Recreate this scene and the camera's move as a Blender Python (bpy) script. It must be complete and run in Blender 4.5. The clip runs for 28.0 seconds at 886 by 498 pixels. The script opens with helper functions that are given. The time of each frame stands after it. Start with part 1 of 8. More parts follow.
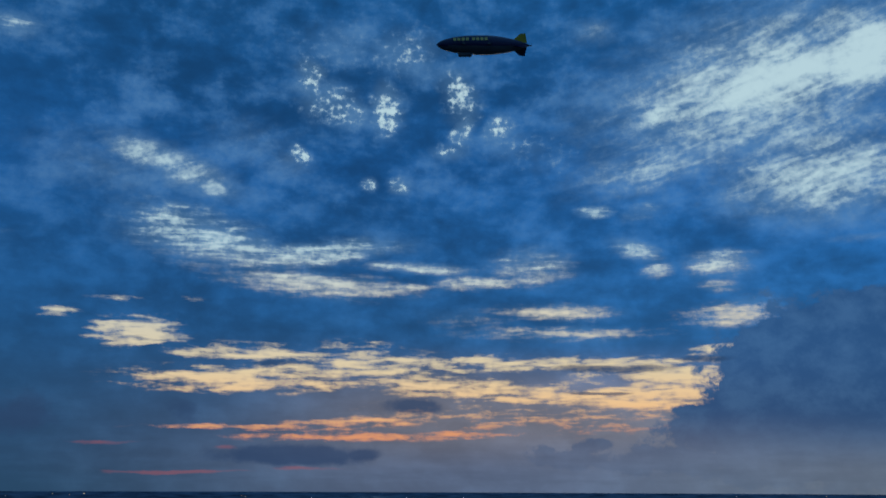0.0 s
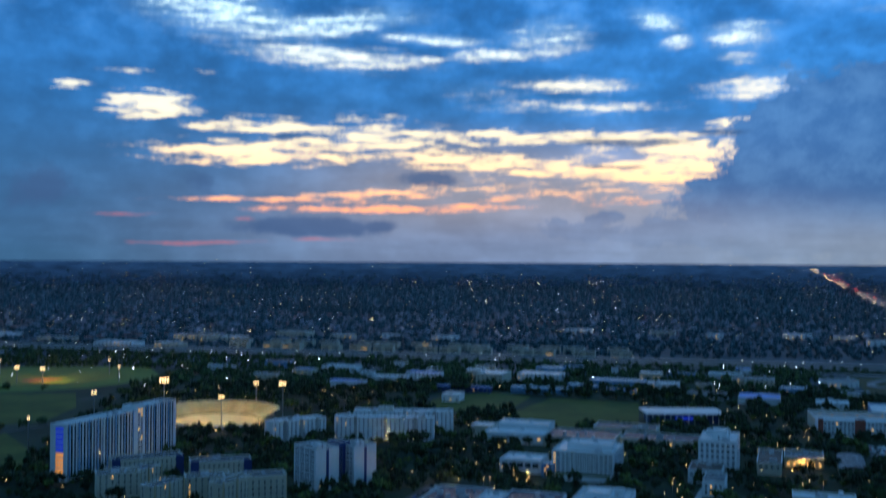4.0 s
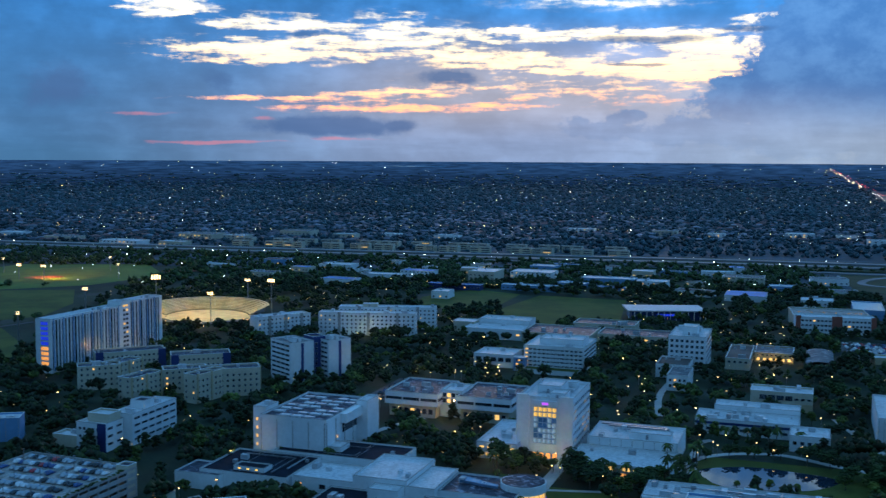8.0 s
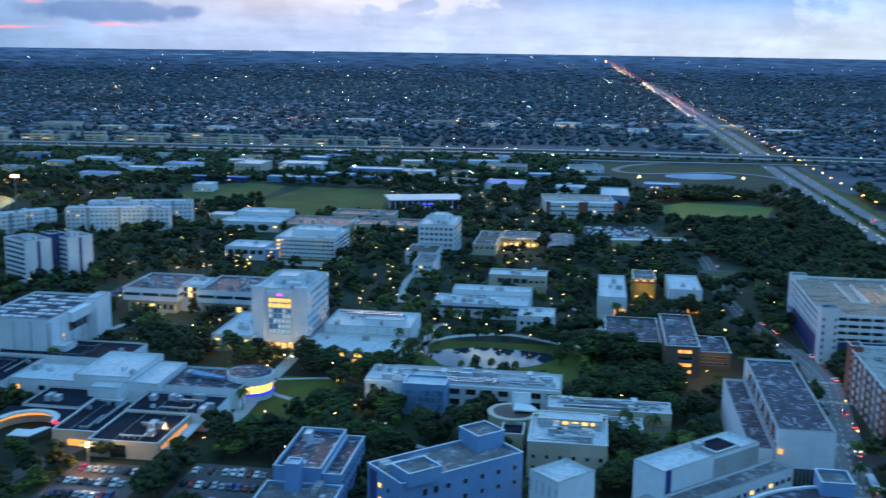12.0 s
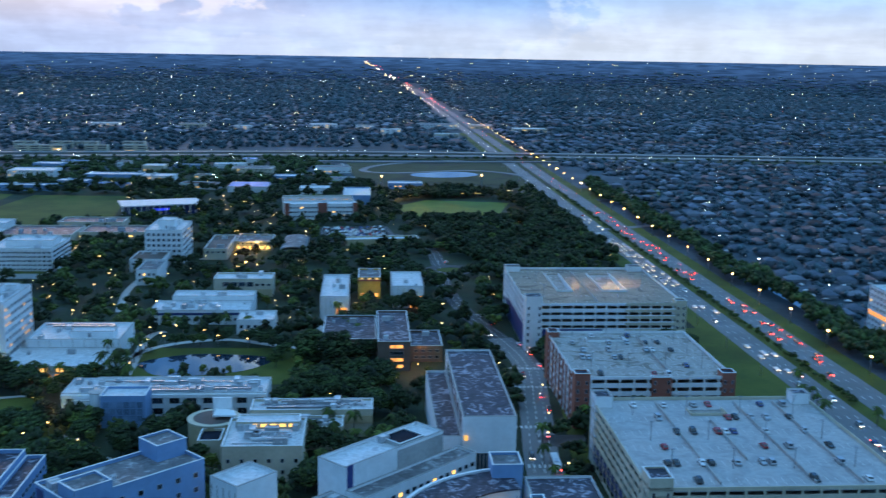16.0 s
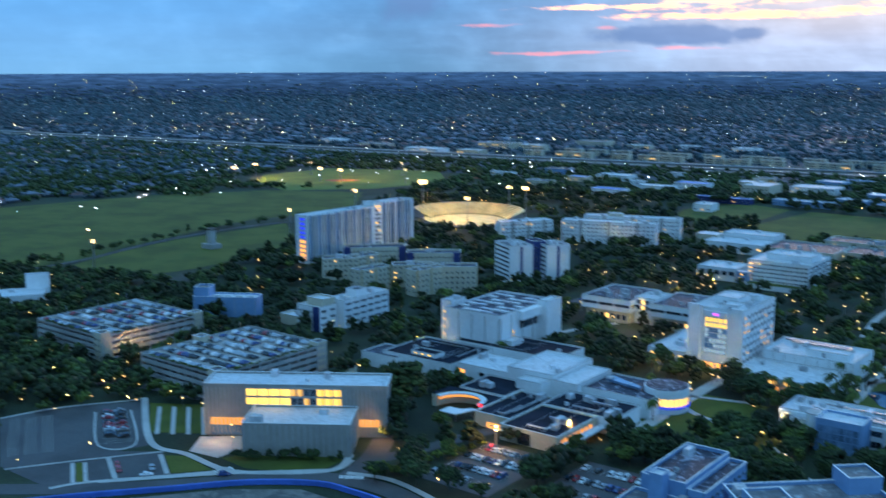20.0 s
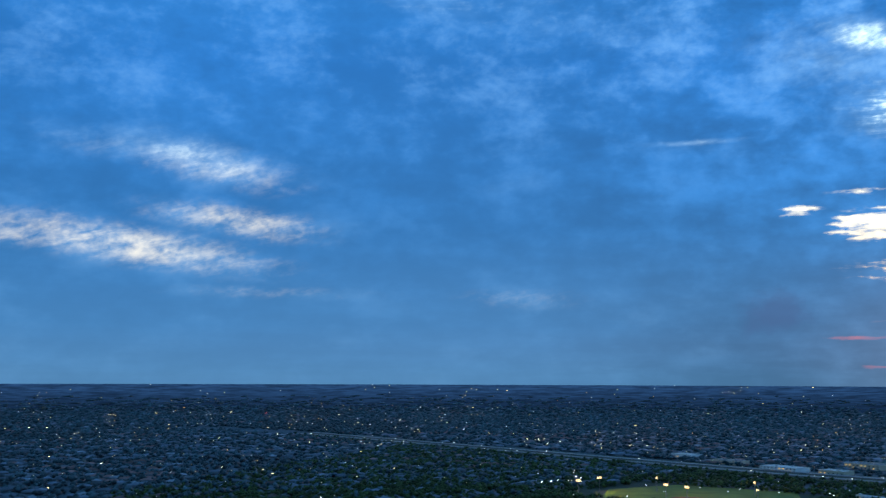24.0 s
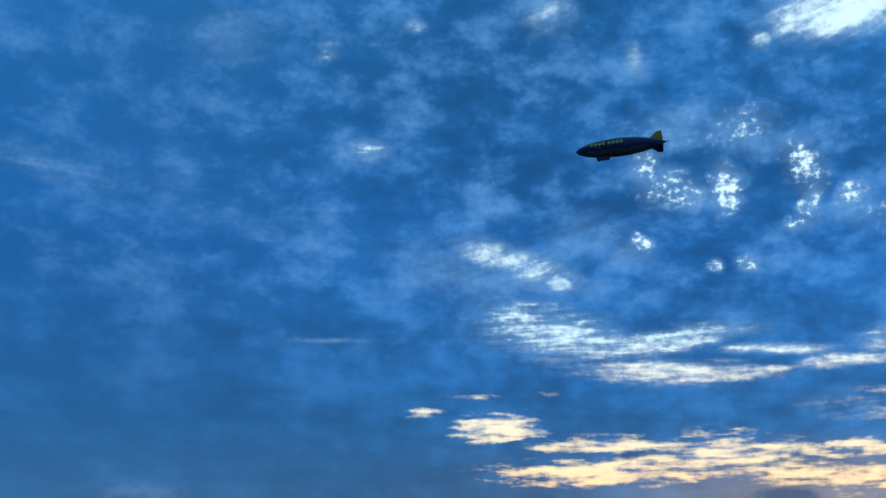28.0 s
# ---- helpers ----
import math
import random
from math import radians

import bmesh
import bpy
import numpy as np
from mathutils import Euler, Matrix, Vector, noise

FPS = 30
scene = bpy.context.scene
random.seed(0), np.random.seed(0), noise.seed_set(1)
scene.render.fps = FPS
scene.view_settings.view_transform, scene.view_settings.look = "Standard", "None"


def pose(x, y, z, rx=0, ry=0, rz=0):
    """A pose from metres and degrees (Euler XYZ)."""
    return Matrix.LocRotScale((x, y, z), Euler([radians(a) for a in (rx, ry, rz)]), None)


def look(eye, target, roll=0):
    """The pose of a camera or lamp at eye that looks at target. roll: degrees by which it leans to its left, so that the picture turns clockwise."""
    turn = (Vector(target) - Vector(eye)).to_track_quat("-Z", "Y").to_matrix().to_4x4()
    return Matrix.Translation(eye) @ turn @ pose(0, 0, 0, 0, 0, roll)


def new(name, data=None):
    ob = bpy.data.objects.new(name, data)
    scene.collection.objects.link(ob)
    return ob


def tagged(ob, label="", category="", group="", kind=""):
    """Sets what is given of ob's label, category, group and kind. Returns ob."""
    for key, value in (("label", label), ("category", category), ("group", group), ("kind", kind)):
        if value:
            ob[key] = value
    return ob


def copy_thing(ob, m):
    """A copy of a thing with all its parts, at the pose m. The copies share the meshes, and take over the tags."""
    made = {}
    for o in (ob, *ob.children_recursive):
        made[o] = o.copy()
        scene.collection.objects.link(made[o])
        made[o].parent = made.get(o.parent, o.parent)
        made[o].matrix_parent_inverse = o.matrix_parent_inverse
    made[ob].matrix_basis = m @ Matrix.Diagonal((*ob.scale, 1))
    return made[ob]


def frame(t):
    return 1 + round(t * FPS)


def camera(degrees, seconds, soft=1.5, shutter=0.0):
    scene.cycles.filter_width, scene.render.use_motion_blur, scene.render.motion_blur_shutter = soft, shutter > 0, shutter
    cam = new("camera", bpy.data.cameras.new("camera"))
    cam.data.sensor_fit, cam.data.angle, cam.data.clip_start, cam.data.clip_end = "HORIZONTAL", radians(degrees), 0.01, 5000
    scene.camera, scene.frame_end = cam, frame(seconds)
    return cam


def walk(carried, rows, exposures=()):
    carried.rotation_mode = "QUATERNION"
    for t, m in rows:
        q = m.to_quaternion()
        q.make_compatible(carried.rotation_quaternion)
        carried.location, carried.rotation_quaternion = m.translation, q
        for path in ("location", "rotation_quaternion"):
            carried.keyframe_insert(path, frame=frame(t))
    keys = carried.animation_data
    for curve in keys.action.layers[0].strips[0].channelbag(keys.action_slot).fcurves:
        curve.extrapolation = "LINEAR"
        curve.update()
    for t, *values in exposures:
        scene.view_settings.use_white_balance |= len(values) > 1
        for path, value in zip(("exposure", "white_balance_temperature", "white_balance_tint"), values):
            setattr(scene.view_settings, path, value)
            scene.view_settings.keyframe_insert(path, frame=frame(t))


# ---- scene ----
cam = camera(45.58, 28.0, soft=1.3, shutter=0.6)
PATH = [
    (0.0, pose(-0.00, 0.00, 145.00, 102.609, -0.244, 1.524)),
    (0.5, pose(4.11, -1.90, 145.10, 101.420, -0.261, 1.489)),
    (1.0, pose(8.21, -3.80, 145.18, 101.337, -0.277, 1.475)),
    (1.5, pose(12.32, -5.69, 145.24, 100.202, -0.303, 1.472)),
    (2.0, pose(16.42, -7.59, 145.25, 97.065, -0.330, 1.445)),
    (2.5, pose(20.53, -9.49, 145.21, 95.463, -0.209, 1.433)),
    (3.0, pose(24.63, -11.40, 145.09, 95.462, -0.234, 1.443)),
    (3.5, pose(28.73, -13.32, 144.91, 94.740, -0.278, 1.721)),
    (4.0, pose(32.81, -15.22, 144.69, 90.344, -0.355, 2.318)),
    (4.5, pose(36.87, -17.03, 144.46, 86.420, -0.328, 2.563)),
    (6.5, pose(52.26, -20.58, 144.21, 84.865, -0.217, 3.952)),
    (7.0, pose(56.08, -20.93, 144.25, 84.879, -0.219, 3.994)),
    (7.5, pose(59.85, -21.25, 144.29, 84.877, -0.217, 4.056)),
    (8.0, pose(63.59, -21.57, 144.33, 84.886, -0.310, 3.405)),
    (8.5, pose(67.27, -21.91, 144.38, 84.880, -0.398, 1.667)),
    (9.0, pose(70.91, -22.19, 144.43, 81.664, -0.452, 0.866)),
    (9.5, pose(74.56, -22.39, 144.50, 78.717, -0.490, 0.519)),
    (10.0, pose(78.25, -22.51, 144.56, 78.733, -0.513, 0.339)),
    (10.5, pose(81.99, -22.61, 144.61, 78.777, -0.540, -0.190)),
    (11.0, pose(85.72, -22.73, 144.63, 78.870, -0.610, -2.251)),
    (11.5, pose(89.40, -22.99, 144.62, 78.963, -0.668, -4.724)),
    (12.0, pose(93.13, -23.45, 144.59, 79.082, -0.803, -7.717)),
    (12.5, pose(96.81, -24.03, 144.54, 79.242, -0.867, -11.777)),
    (13.0, pose(100.38, -24.64, 144.48, 79.351, -0.934, -15.387)),
    (13.5, pose(103.94, -25.31, 144.42, 79.393, -0.894, -17.694)),
    (15.5, pose(119.21, -29.75, 144.70, 79.403, -0.813, -21.320)),
    (16.0, pose(121.96, -30.62, 144.68, 79.345, -0.936, -20.055)),
    (16.5, pose(124.59, -31.38, 144.65, 79.170, -0.603, -9.588)),
    (17.0, pose(127.16, -31.95, 144.62, 79.106, -0.250, -1.760)),
    (17.5, pose(129.79, -32.35, 144.60, 79.038, -0.215, 1.341)),
    (18.0, pose(132.47, -32.56, 144.59, 78.961, -0.152, 4.471)),
    (18.5, pose(135.15, -32.60, 144.59, 78.889, -0.079, 8.528)),
    (19.0, pose(137.83, -32.43, 144.60, 78.849, 0.095, 12.949)),
    (19.5, pose(140.53, -32.01, 144.62, 78.857, 0.149, 17.139)),
    (20.0, pose(143.17, -31.32, 144.66, 80.089, 0.192, 21.645)),
    (20.5, pose(145.69, -30.38, 144.73, 82.313, 0.395, 26.417)),
    (21.0, pose(147.98, -29.29, 144.80, 84.609, 0.558, 31.389)),
    (21.5, pose(150.04, -28.15, 144.88, 87.438, 0.503, 36.374)),
    (22.0, pose(151.92, -27.05, 144.95, 90.895, 0.546, 40.873)),
    (22.5, pose(153.65, -26.00, 145.02, 94.610, 0.433, 42.806)),
    (24.5, pose(157.46, -23.10, 145.15, 97.642, -0.043, 38.093)),
    (25.0, pose(157.88, -22.42, 145.20, 97.648, -0.177, 32.275)),
    (25.5, pose(158.21, -21.76, 145.27, 97.640, -0.210, 29.027)),
    (26.0, pose(158.44, -21.10, 145.34, 97.647, -0.220, 25.365)),
    (26.5, pose(158.50, -20.48, 145.42, 97.775, -0.167, 21.858)),
    (27.0, pose(158.38, -19.90, 145.51, 100.861, -0.082, 20.810)),
    (27.5, pose(158.17, -19.34, 145.60, 105.451, 0.001, 20.765)),
    (28.0, pose(157.96, -18.79, 145.70, 107.448, -0.114, 20.807)),
]
EXPOSURES = [
    (0.0, -1.4, 6500, 10), (1.0, -1.35, 6500, 10), (2.0, -1.0, 6500, 10), (3.0, -0.6, 6500, 10), (4.0, -0.35, 6600, 10), (4.5, -0.15, 6700, 10), (7.0, 0.1, 6700, 10),
    (8.0, 0.08, 6700, 10), (9.0, 0.1, 6700, 10), (9.5, 0.75, 6800, 11), (10.0, 1.05, 6850, 11), (13.0, 0.93, 7700, 14), (17.0, 0.98, 7600, 15), (20.0, 1.0, 7700, 11), (21.0, 0.72, 7600, 10),
    (22.0, 0.45, 7000, 6), (25.0, -0.18, 6900, 12), (26.0, -0.25, 6800, 11), (27.0, -0.35, 6600, 10), (28.0, -0.68, 6500, 10),
]
walk(cam, PATH, EXPOSURES)

# ---- world: dusk sky with broken cloud over the sunset ----
class Nodes:
    """Small helper to chain shader nodes."""

    def __init__(self, tree):
        self.tree = tree
        tree.nodes.clear()

    def add(self, kind, **inputs):
        n = self.tree.nodes.new(kind)
        for key, value in inputs.items():
            self.put(n, key, value)
        return n

    def put(self, n, key, value):
        sock = n.inputs[int(key[1:])] if key[0] == "i" and key[1:].isdigit() else n.inputs[key.replace("_", " ")]
        if isinstance(value, bpy.types.NodeSocket):
            self.tree.links.new(value, sock)
        else:
            sock.default_value = value

    def math(self, op, a, b=0.0, clamp=False):
        n = self.add("ShaderNodeMath", i0=a, i1=b)
        n.operation, n.use_clamp = op, clamp
        return n.outputs[0]

    def vec(self, op, a, b=(0, 0, 0)):
        n = self.add("ShaderNodeVectorMath", i0=a, i1=b)
        n.operation = op
        return n.outputs[0]

    def length(self, a):
        n = self.add("ShaderNodeVectorMath", i0=a)
        n.operation = "LENGTH"
        return n.outputs[1]

    def noise(self, vec, scale, detail=4.0, rough=0.55, dist=0.0):
        n = self.add("ShaderNodeTexNoise", Vector=vec, Scale=scale, Detail=detail, Roughness=rough, Distortion=dist)
        return n.outputs["Fac"], n.outputs["Color"]

    def ramp(self, fac, *stops):
        n = self.add("ShaderNodeValToRGB", Fac=fac)
        e = n.color_ramp.elements
        while len(e) < len(stops):
            e.new(0.5)
        for k, (at, col) in zip(e, stops):
            k.position = at
            k.color = (*col, 1) if len(col) == 3 else col
        return n.outputs["Color"]

    def mix(self, fac, a, b, how="MIX"):
        n = self.tree.nodes.new("ShaderNodeMix")
        n.data_type, n.blend_type = "RGBA", how
        self.put(n, "i0", fac)
        self.put(n, "i6", a if isinstance(a, bpy.types.NodeSocket) else (*a, 1))
        self.put(n, "i7", b if isinstance(b, bpy.types.NodeSocket) else (*b, 1))
        return n.outputs[2]

    def smooth(self, x, lo, hi, to0=0.0, to1=1.0):
        n = self.add("ShaderNodeMapRange", Value=x, From_Min=lo, From_Max=hi, To_Min=to0, To_Max=to1)
        n.interpolation_type = "SMOOTHSTEP"
        return n.outputs[0]


SUN_AZ, SUN_EL = 2.0, -3.0      # degrees right of +y, above the horizon: just set
world = bpy.data.worlds.new("dusk_sky")
scene.world = world
world.use_nodes = True
W = Nodes(world.node_tree)
gen = W.add("ShaderNodeTexCoord").outputs["Generated"]
sep = W.add("ShaderNodeSeparateXYZ", Vector=gen)
X, Y, Z = sep.outputs
az = W.math("MULTIPLY", W.math("ARCTAN2", X, Y), 57.2958)
el = W.math("MULTIPLY", W.math("ARCSINE", Z), 57.2958)
# cloud layer seen in perspective: streaks flatten toward the horizon
zc = W.math("ADD", W.math("MAXIMUM", Z, 0.0), 0.10)
layer = W.add("ShaderNodeCombineXYZ", X=W.math("DIVIDE", X, zc), Y=W.math("DIVIDE", Y, zc), Z=0.0).outputs[0]
flat = W.add("ShaderNodeCombineXYZ", X=az, Y=el, Z=0.0).outputs[0]
_, warp_c = W.noise(W.vec("MULTIPLY", flat, (0.4, 1.0, 1.0)), 0.42, 7.0, 0.62)
warp = W.vec("MULTIPLY", W.vec("SUBTRACT", warp_c, (0.5, 0.5, 0.5)), (2.4, 0.75, 0))
warped = W.vec("ADD", flat, warp)
mid, _ = W.noise(W.vec("ADD", layer, (7.3, 2.1, 0)), 2.6, 6.0, 0.55, 0.3)
broad, _ = W.noise(layer, 1.1, 4.0, 0.5, 0.2)


# cloud banks: azimuth, elevation, half width, half height, strength, tilt (degrees)
CLOUD_SWIRL = ((16.2, 20.6, 8.6, 3.3, 0.75, 12), (16.8, 20.8, 4.6, 1.1, 1.1, 15), (14.7, 19.6, 2, 0.86, 0.7, 0), (10.7, 19.5, 2, 0.68, 0.8, 20),
    (19.2, 21.1, 2.6, 0.92, 0.7, 20), (21.6, 21.5, 2.4, 1.23, 1.2, 20), (10, 16.7, 4.2, 1.23, 0.62, 10), (19.1, 15.7, 5.2, 2.0, 0.75, 0),
    (18.4, 18.2, 5.5, 1.7, 0.6, 8), (8.1, 15.9, 1.6, 0.61, 0.5, 0), (20.8, 12.4, 1.9, 0.21, 0.4, 0), (7.1, 23.9, 1.3, 0.61, 0.5, 0))
CLOUD_FLECKS = ((-9.3, 21.6, 0.5, 0.74, 0.9, 0), (-8.2, 20.4, 1, 0.74, 0.75, 0), (-7.1, 19.9, 0.8, 0.55, 0.8, 0), (-4.9, 20.1, 0.5, 0.92, 1, 0),
    (-7.6, 23.4, 1.7, 1.04, 0.4, 0), (-3.7, 23.2, 1.3, 0.92, 0.6, 0), (-0.8, 20.7, 0.7, 1.04, 0.9, 20), (-0.5, 19.1, 0.4, 0.74, 0.95, 0),
    (1.7, 19.1, 0.6, 0.43, 0.95, 0), (2.9, 18.1, 1.2, 0.68, 0.5, 0), (-5.7, 16, 0.3, 0.25, 0.95, 0), (-3.8, 16, 0.4, 0.28, 0.95, 0),
    (-9.8, 17.5, 0.3, 0.43, 0.9, 0), (-1.2, 17.9, 0.7, 0.31, 0.7, 0), (4.8, 17.5, 1.9, 0.92, 0.35, 0))
CLOUD_STREAKS = ((-20.2, 16.3, 4.2, 1.35, 0.38, -15), (-16.7, 16.6, 3.5, 0.86, 0.72, -18), (-14.4, 15.6, 1, 0.46, 0.7, -15), (-12.5, 18, 2.9, 1.23, 0.33, 0),
    (-10.6, 16.9, 1.3, 0.68, 0.4, 0), (-15.3, 13, 2.8, 0.98, 0.85, -10), (-13.2, 12.3, 2.5, 0.61, 0.9, -8), (-9, 12.2, 3.6, 0.43, 0.95, 6),
    (-6.1, 12.7, 0.9, 0.31, 0.8, 0), (-8.5, 10.6, 3.6, 0.43, 0.9, -3), (-2.8, 11.5, 2, 0.21, 0.9, -3), (-3.7, 10.5, 1, 0.15, 0.85, 0),
    (0.4, 10.7, 1.7, 0.25, 0.95, 3), (3.2, 11.6, 1.6, 0.68, 0.75, 0), (4.6, 11.4, 0.8, 0.49, 0.55, 0))
CLOUD_SCRAPS = ((6.8, 14.5, 0.7, 0.25, 0.95, 0), (9, 12.4, 0.9, 0.37, 0.9, -15), (10.1, 11.3, 0.6, 0.28, 0.9, 0), (9.3, 14.5, 1.1, 0.43, 0.5, 15),
    (13.5, 11.6, 1.3, 0.46, 0.95, 0), (13.3, 10.4, 0.7, 0.21, 0.7, 0), (4.7, 9.1, 2.2, 0.28, 0.85, 0), (5.1, 7.99, 3.7, 0.25, 0.6, 0),
    (13.8, 8.9, 1.7, 0.46, 0.8, 6), (20.3, 9.2, 1.1, 0.18, 0.7, 0), (0.5, 8.69, 2.2, 0.37, 0.3, 0), (-42.3, 20.3, 3.9, 0.68, 0.33, -12),
    (-36.3, 19.8, 6.5, 1.23, 0.2, -10), (-25.3, 22.7, 0.9, 0.37, 0.65, 0), (-27.8, 27.8, 0.6, 0.49, 0.5, 0))
CLOUD_VEILS = ((-33.8, 28.1, 2.4, 1.35, 0.35, 0), (-9.4, 27.2, 0.6, 0.86, 0.6, 0), (-2.4, 27.5, 0.7, 0.49, 0.7, 0), (-14.5, 29.9, 1.6, 1.04, 0.55, 0),
    (2.3, 28.2, 3.5, 1.04, 1, 0), (-22.6, 29.4, 0.5, 0.37, 0.6, 0), (-26.9, 12.4, 2.2, 0.15, 0.4, 0), (-54, 11.5, 4.4, 0.94, 0.5, -10),
    (-58.2, 12, 4.7, 0.76, 0.27, -10), (-57.7, 6.9, 6.4, 0.84, 0.45, -8), (-62.9, 7.24, 3.6, 0.67, 0.34, -6), (-51.9, 8.27, 3.9, 0.67, 0.42, -6),
    (-50.1, 4.48, 4.9, 0.29, 0.2, 0), (-36.4, 4.24, 2.9, 0.47, 0.2, 0), (-25.8, 12.3, 3.6, 0.39, 0.14, 0))
SUNSET_BAND = ((-17.8, 7.69, 1.6, 0.61, 1.15, 0), (-21.9, 8.58, 0.7, 0.25, 0.6, 0), (-20, 7.41, 0.7, 0.18, 0.5, 0), (-17.2, 9.5, 2.2, 0.15, 0.4, 0),
    (-12.3, 5.49, 4.3, 0.52, 1, 0), (-12, 6.9, 2.8, 0.4, 0.9, 0), (-6, 7.12, 1.4, 0.43, 0.6, 0), (-6.5, 6.14, 4.6, 0.68, 0.8, 0),
    (-1.6, 6.55, 6.5, 0.28, 0.9, 0), (-2.2, 5.33, 6.5, 0.34, 0.8, -3), (2, 4.88, 6.5, 0.46, 0.9, -3), (5.4, 6.38, 6.5, 0.28, 1, 0),
    (9, 4.55, 4, 0.55, 1.1, 0), (10.8, 5.8, 3.4, 0.43, 1, 0), (11, 4.97, 2.2, 0.98, 1, 0))
SUNSET_EDGES = ((13.6, 7.07, 1.5, 0.43, 0.95, 10), (14.3, 6.38, 0.8, 0.31, 0.8, 0), (-11.3, 2.89, 4, 0.18, 0.9, 0), (-5.9, 3.25, 2.9, 0.34, 0.95, 3),
    (-5.6, 2.44, 4.8, 0.28, 0.85, 0), (-1.6, 2.58, 3.7, 0.18, 0.7, 0), (5, 3.52, 8.6, 1.04, 0.4, 0))
PINK_STREAKS = ((-15.5, 0.65, 2.8, 0.11, 0.9, 0), (-8.8, 0.84, 2.1, 0.11, 0.65, 0), (-19, 2.1, 2.5, 0.09, 0.5, 0), (-13.1, 1.92, 0.7, 0.12, 0.6, 0))
CUMULUS = ((18.7, 5.67, 5.2, 3.22, 1, 0), (16.4, 7.19, 2.2, 1.38, 1, 0), (19.4, 8.5, 2.5, 0.8, 1, 0), (20.8, 8.43, 2.5, 1.23, 1, 0),
    (15.2, 3.44, 3.4, 1.84, 1, 0), (13.5, 2.59, 2.8, 1.04, 1, 0), (18.7, 1.7, 8, 1.84, 0.8, 0), (5, 1.38, 2.8, 0.61, 0.55, 0),
    (11.2, 1.3, 5.2, 0.8, 0.65, 0), (6.5, 1.97, 1, 0.37, 0.7, 0))
DARK_PUFFS = ((-9.4, 1.52, 3.7, 0.49, 1, 0), (-5.8, 1.54, 1.2, 0.28, 0.8, 0), (-3.2, 4.11, 1.4, 0.4, 0.95, 0), (-23.4, 3.45, 1.8, 1.11, 0.7, 0),
    (-15, 3.8, 1, 0.68, 0.6, 0), (-10.8, 6.36, 1.5, 0.21, 0.6, 0), (7.5, 6.15, 3.1, 0.21, 0.8, 0), (6.9, 4.83, 1.7, 0.09, 0.9, 0),
    (12.5, 6.54, 1.4, 0.18, 0.7, 0))


def blob(a, e, ra, re, power=1.0, tilt=0.0):
    """A soft patch of the sky at azimuth a and elevation e."""
    rel = W.vec("SUBTRACT", warped, (a, e, 0))
    if tilt:
        turn = W.add("ShaderNodeVectorRotate", Vector=rel, Axis=(0, 0, 1), Angle=-radians(tilt))
        rel = turn.outputs[0]
    d = W.length(W.vec("DIVIDE", rel, (ra, re, 1)))
    return W.smooth(d, 2.0, 0.1, 0.0, power * 1.1)


def total(rows, wide=1.0, tall=1.0):
    out = None
    for a, e, ra, re, power, tilt in rows:
        p = blob(a, e, ra * wide, re * tall, power, tilt)
        out = p if out is None else W.math("MAXIMUM", out, p)
    return out


low_gap = W.math("MAXIMUM", total(SUNSET_BAND, 1.1, 1.1), total(SUNSET_EDGES, 1.05, 0.75))
veil_gap = total(CLOUD_SWIRL + CLOUD_VEILS + CLOUD_STREAKS[:5], 1.1, 1.15)
fleck_gap = total(CLOUD_FLECKS, 1.5, 1.4)
streak_gap = total(CLOUD_STREAKS[5:] + CLOUD_SCRAPS, 1.25, 1.35)
pink = total(PINK_STREAKS)
cumulus = total(CUMULUS)
dark_puffs = total(DARK_PUFFS)


def less(x, by, gain):
    """Noise about zero."""
    return W.math("MULTIPLY", W.math("SUBTRACT", x, by), gain)


def opening(gap, rough_noise, lo, hi, foot=0.35):
    """How far a gap in the deck lets light through: its ragged edge comes from the noise, and it ends where the gap ends."""
    return W.math("MULTIPLY", W.smooth(W.math("ADD", gap, rough_noise), lo, hi), W.smooth(gap, 0.02, foot))


puffs, _ = W.noise(W.vec("MULTIPLY", flat, (0.8, 1.0, 1.0)), 0.75, 9.0, 0.62, 0.1)
cumulus_edge = W.smooth(W.math("ADD", cumulus, less(puffs, 0.5, 1.5)), 0.30, 0.52)
clear_of = W.math("SUBTRACT", 1.0, cumulus_edge)
# textures of the deck: curdled lumps, small flecks, slanting fibres, level threads
curdle, _ = W.noise(W.vec("ADD", W.vec("MULTIPLY", flat, (0.9, 1.25, 1.0)), W.vec("MULTIPLY", warp, (0.25, 0.35, 0))), 0.80, 8.0, 0.54)
spots, _ = W.noise(W.vec("ADD", W.vec("MULTIPLY", flat, (1.0, 1.25, 1.0)), W.vec("MULTIPLY", warp, (0.3, 0.5, 0))), 2.3, 7.0, 0.56)
slant = W.add("ShaderNodeVectorRotate", Vector=W.vec("ADD", flat, W.vec("MULTIPLY", warp, (0.5, 0.5, 0))), Axis=(0, 0, 1), Angle=-radians(14)).outputs[0]
fibres, _ = W.noise(W.vec("MULTIPLY", slant, (0.42, 1.5, 1.0)), 1.05, 9.0, 0.58, 0.3)
threads, _ = W.noise(W.vec("ADD", W.vec("MULTIPLY", flat, (0.17, 1.0, 1.0)), W.vec("MULTIPLY", warp, (0.06, 0.10, 0))), 2.6, 8.0, 0.58, 0.25)
cotton, _ = W.noise(W.vec("ADD", W.vec("MULTIPLY", flat, (0.55, 1.0, 1.0)), W.vec("MULTIPLY", warp, (0.4, 0.5, 0))), 0.42, 8.0, 0.53)
grain_mix = W.math("ADD", W.math("MULTIPLY", curdle, 0.6), W.math("MULTIPLY", spots, 0.4))
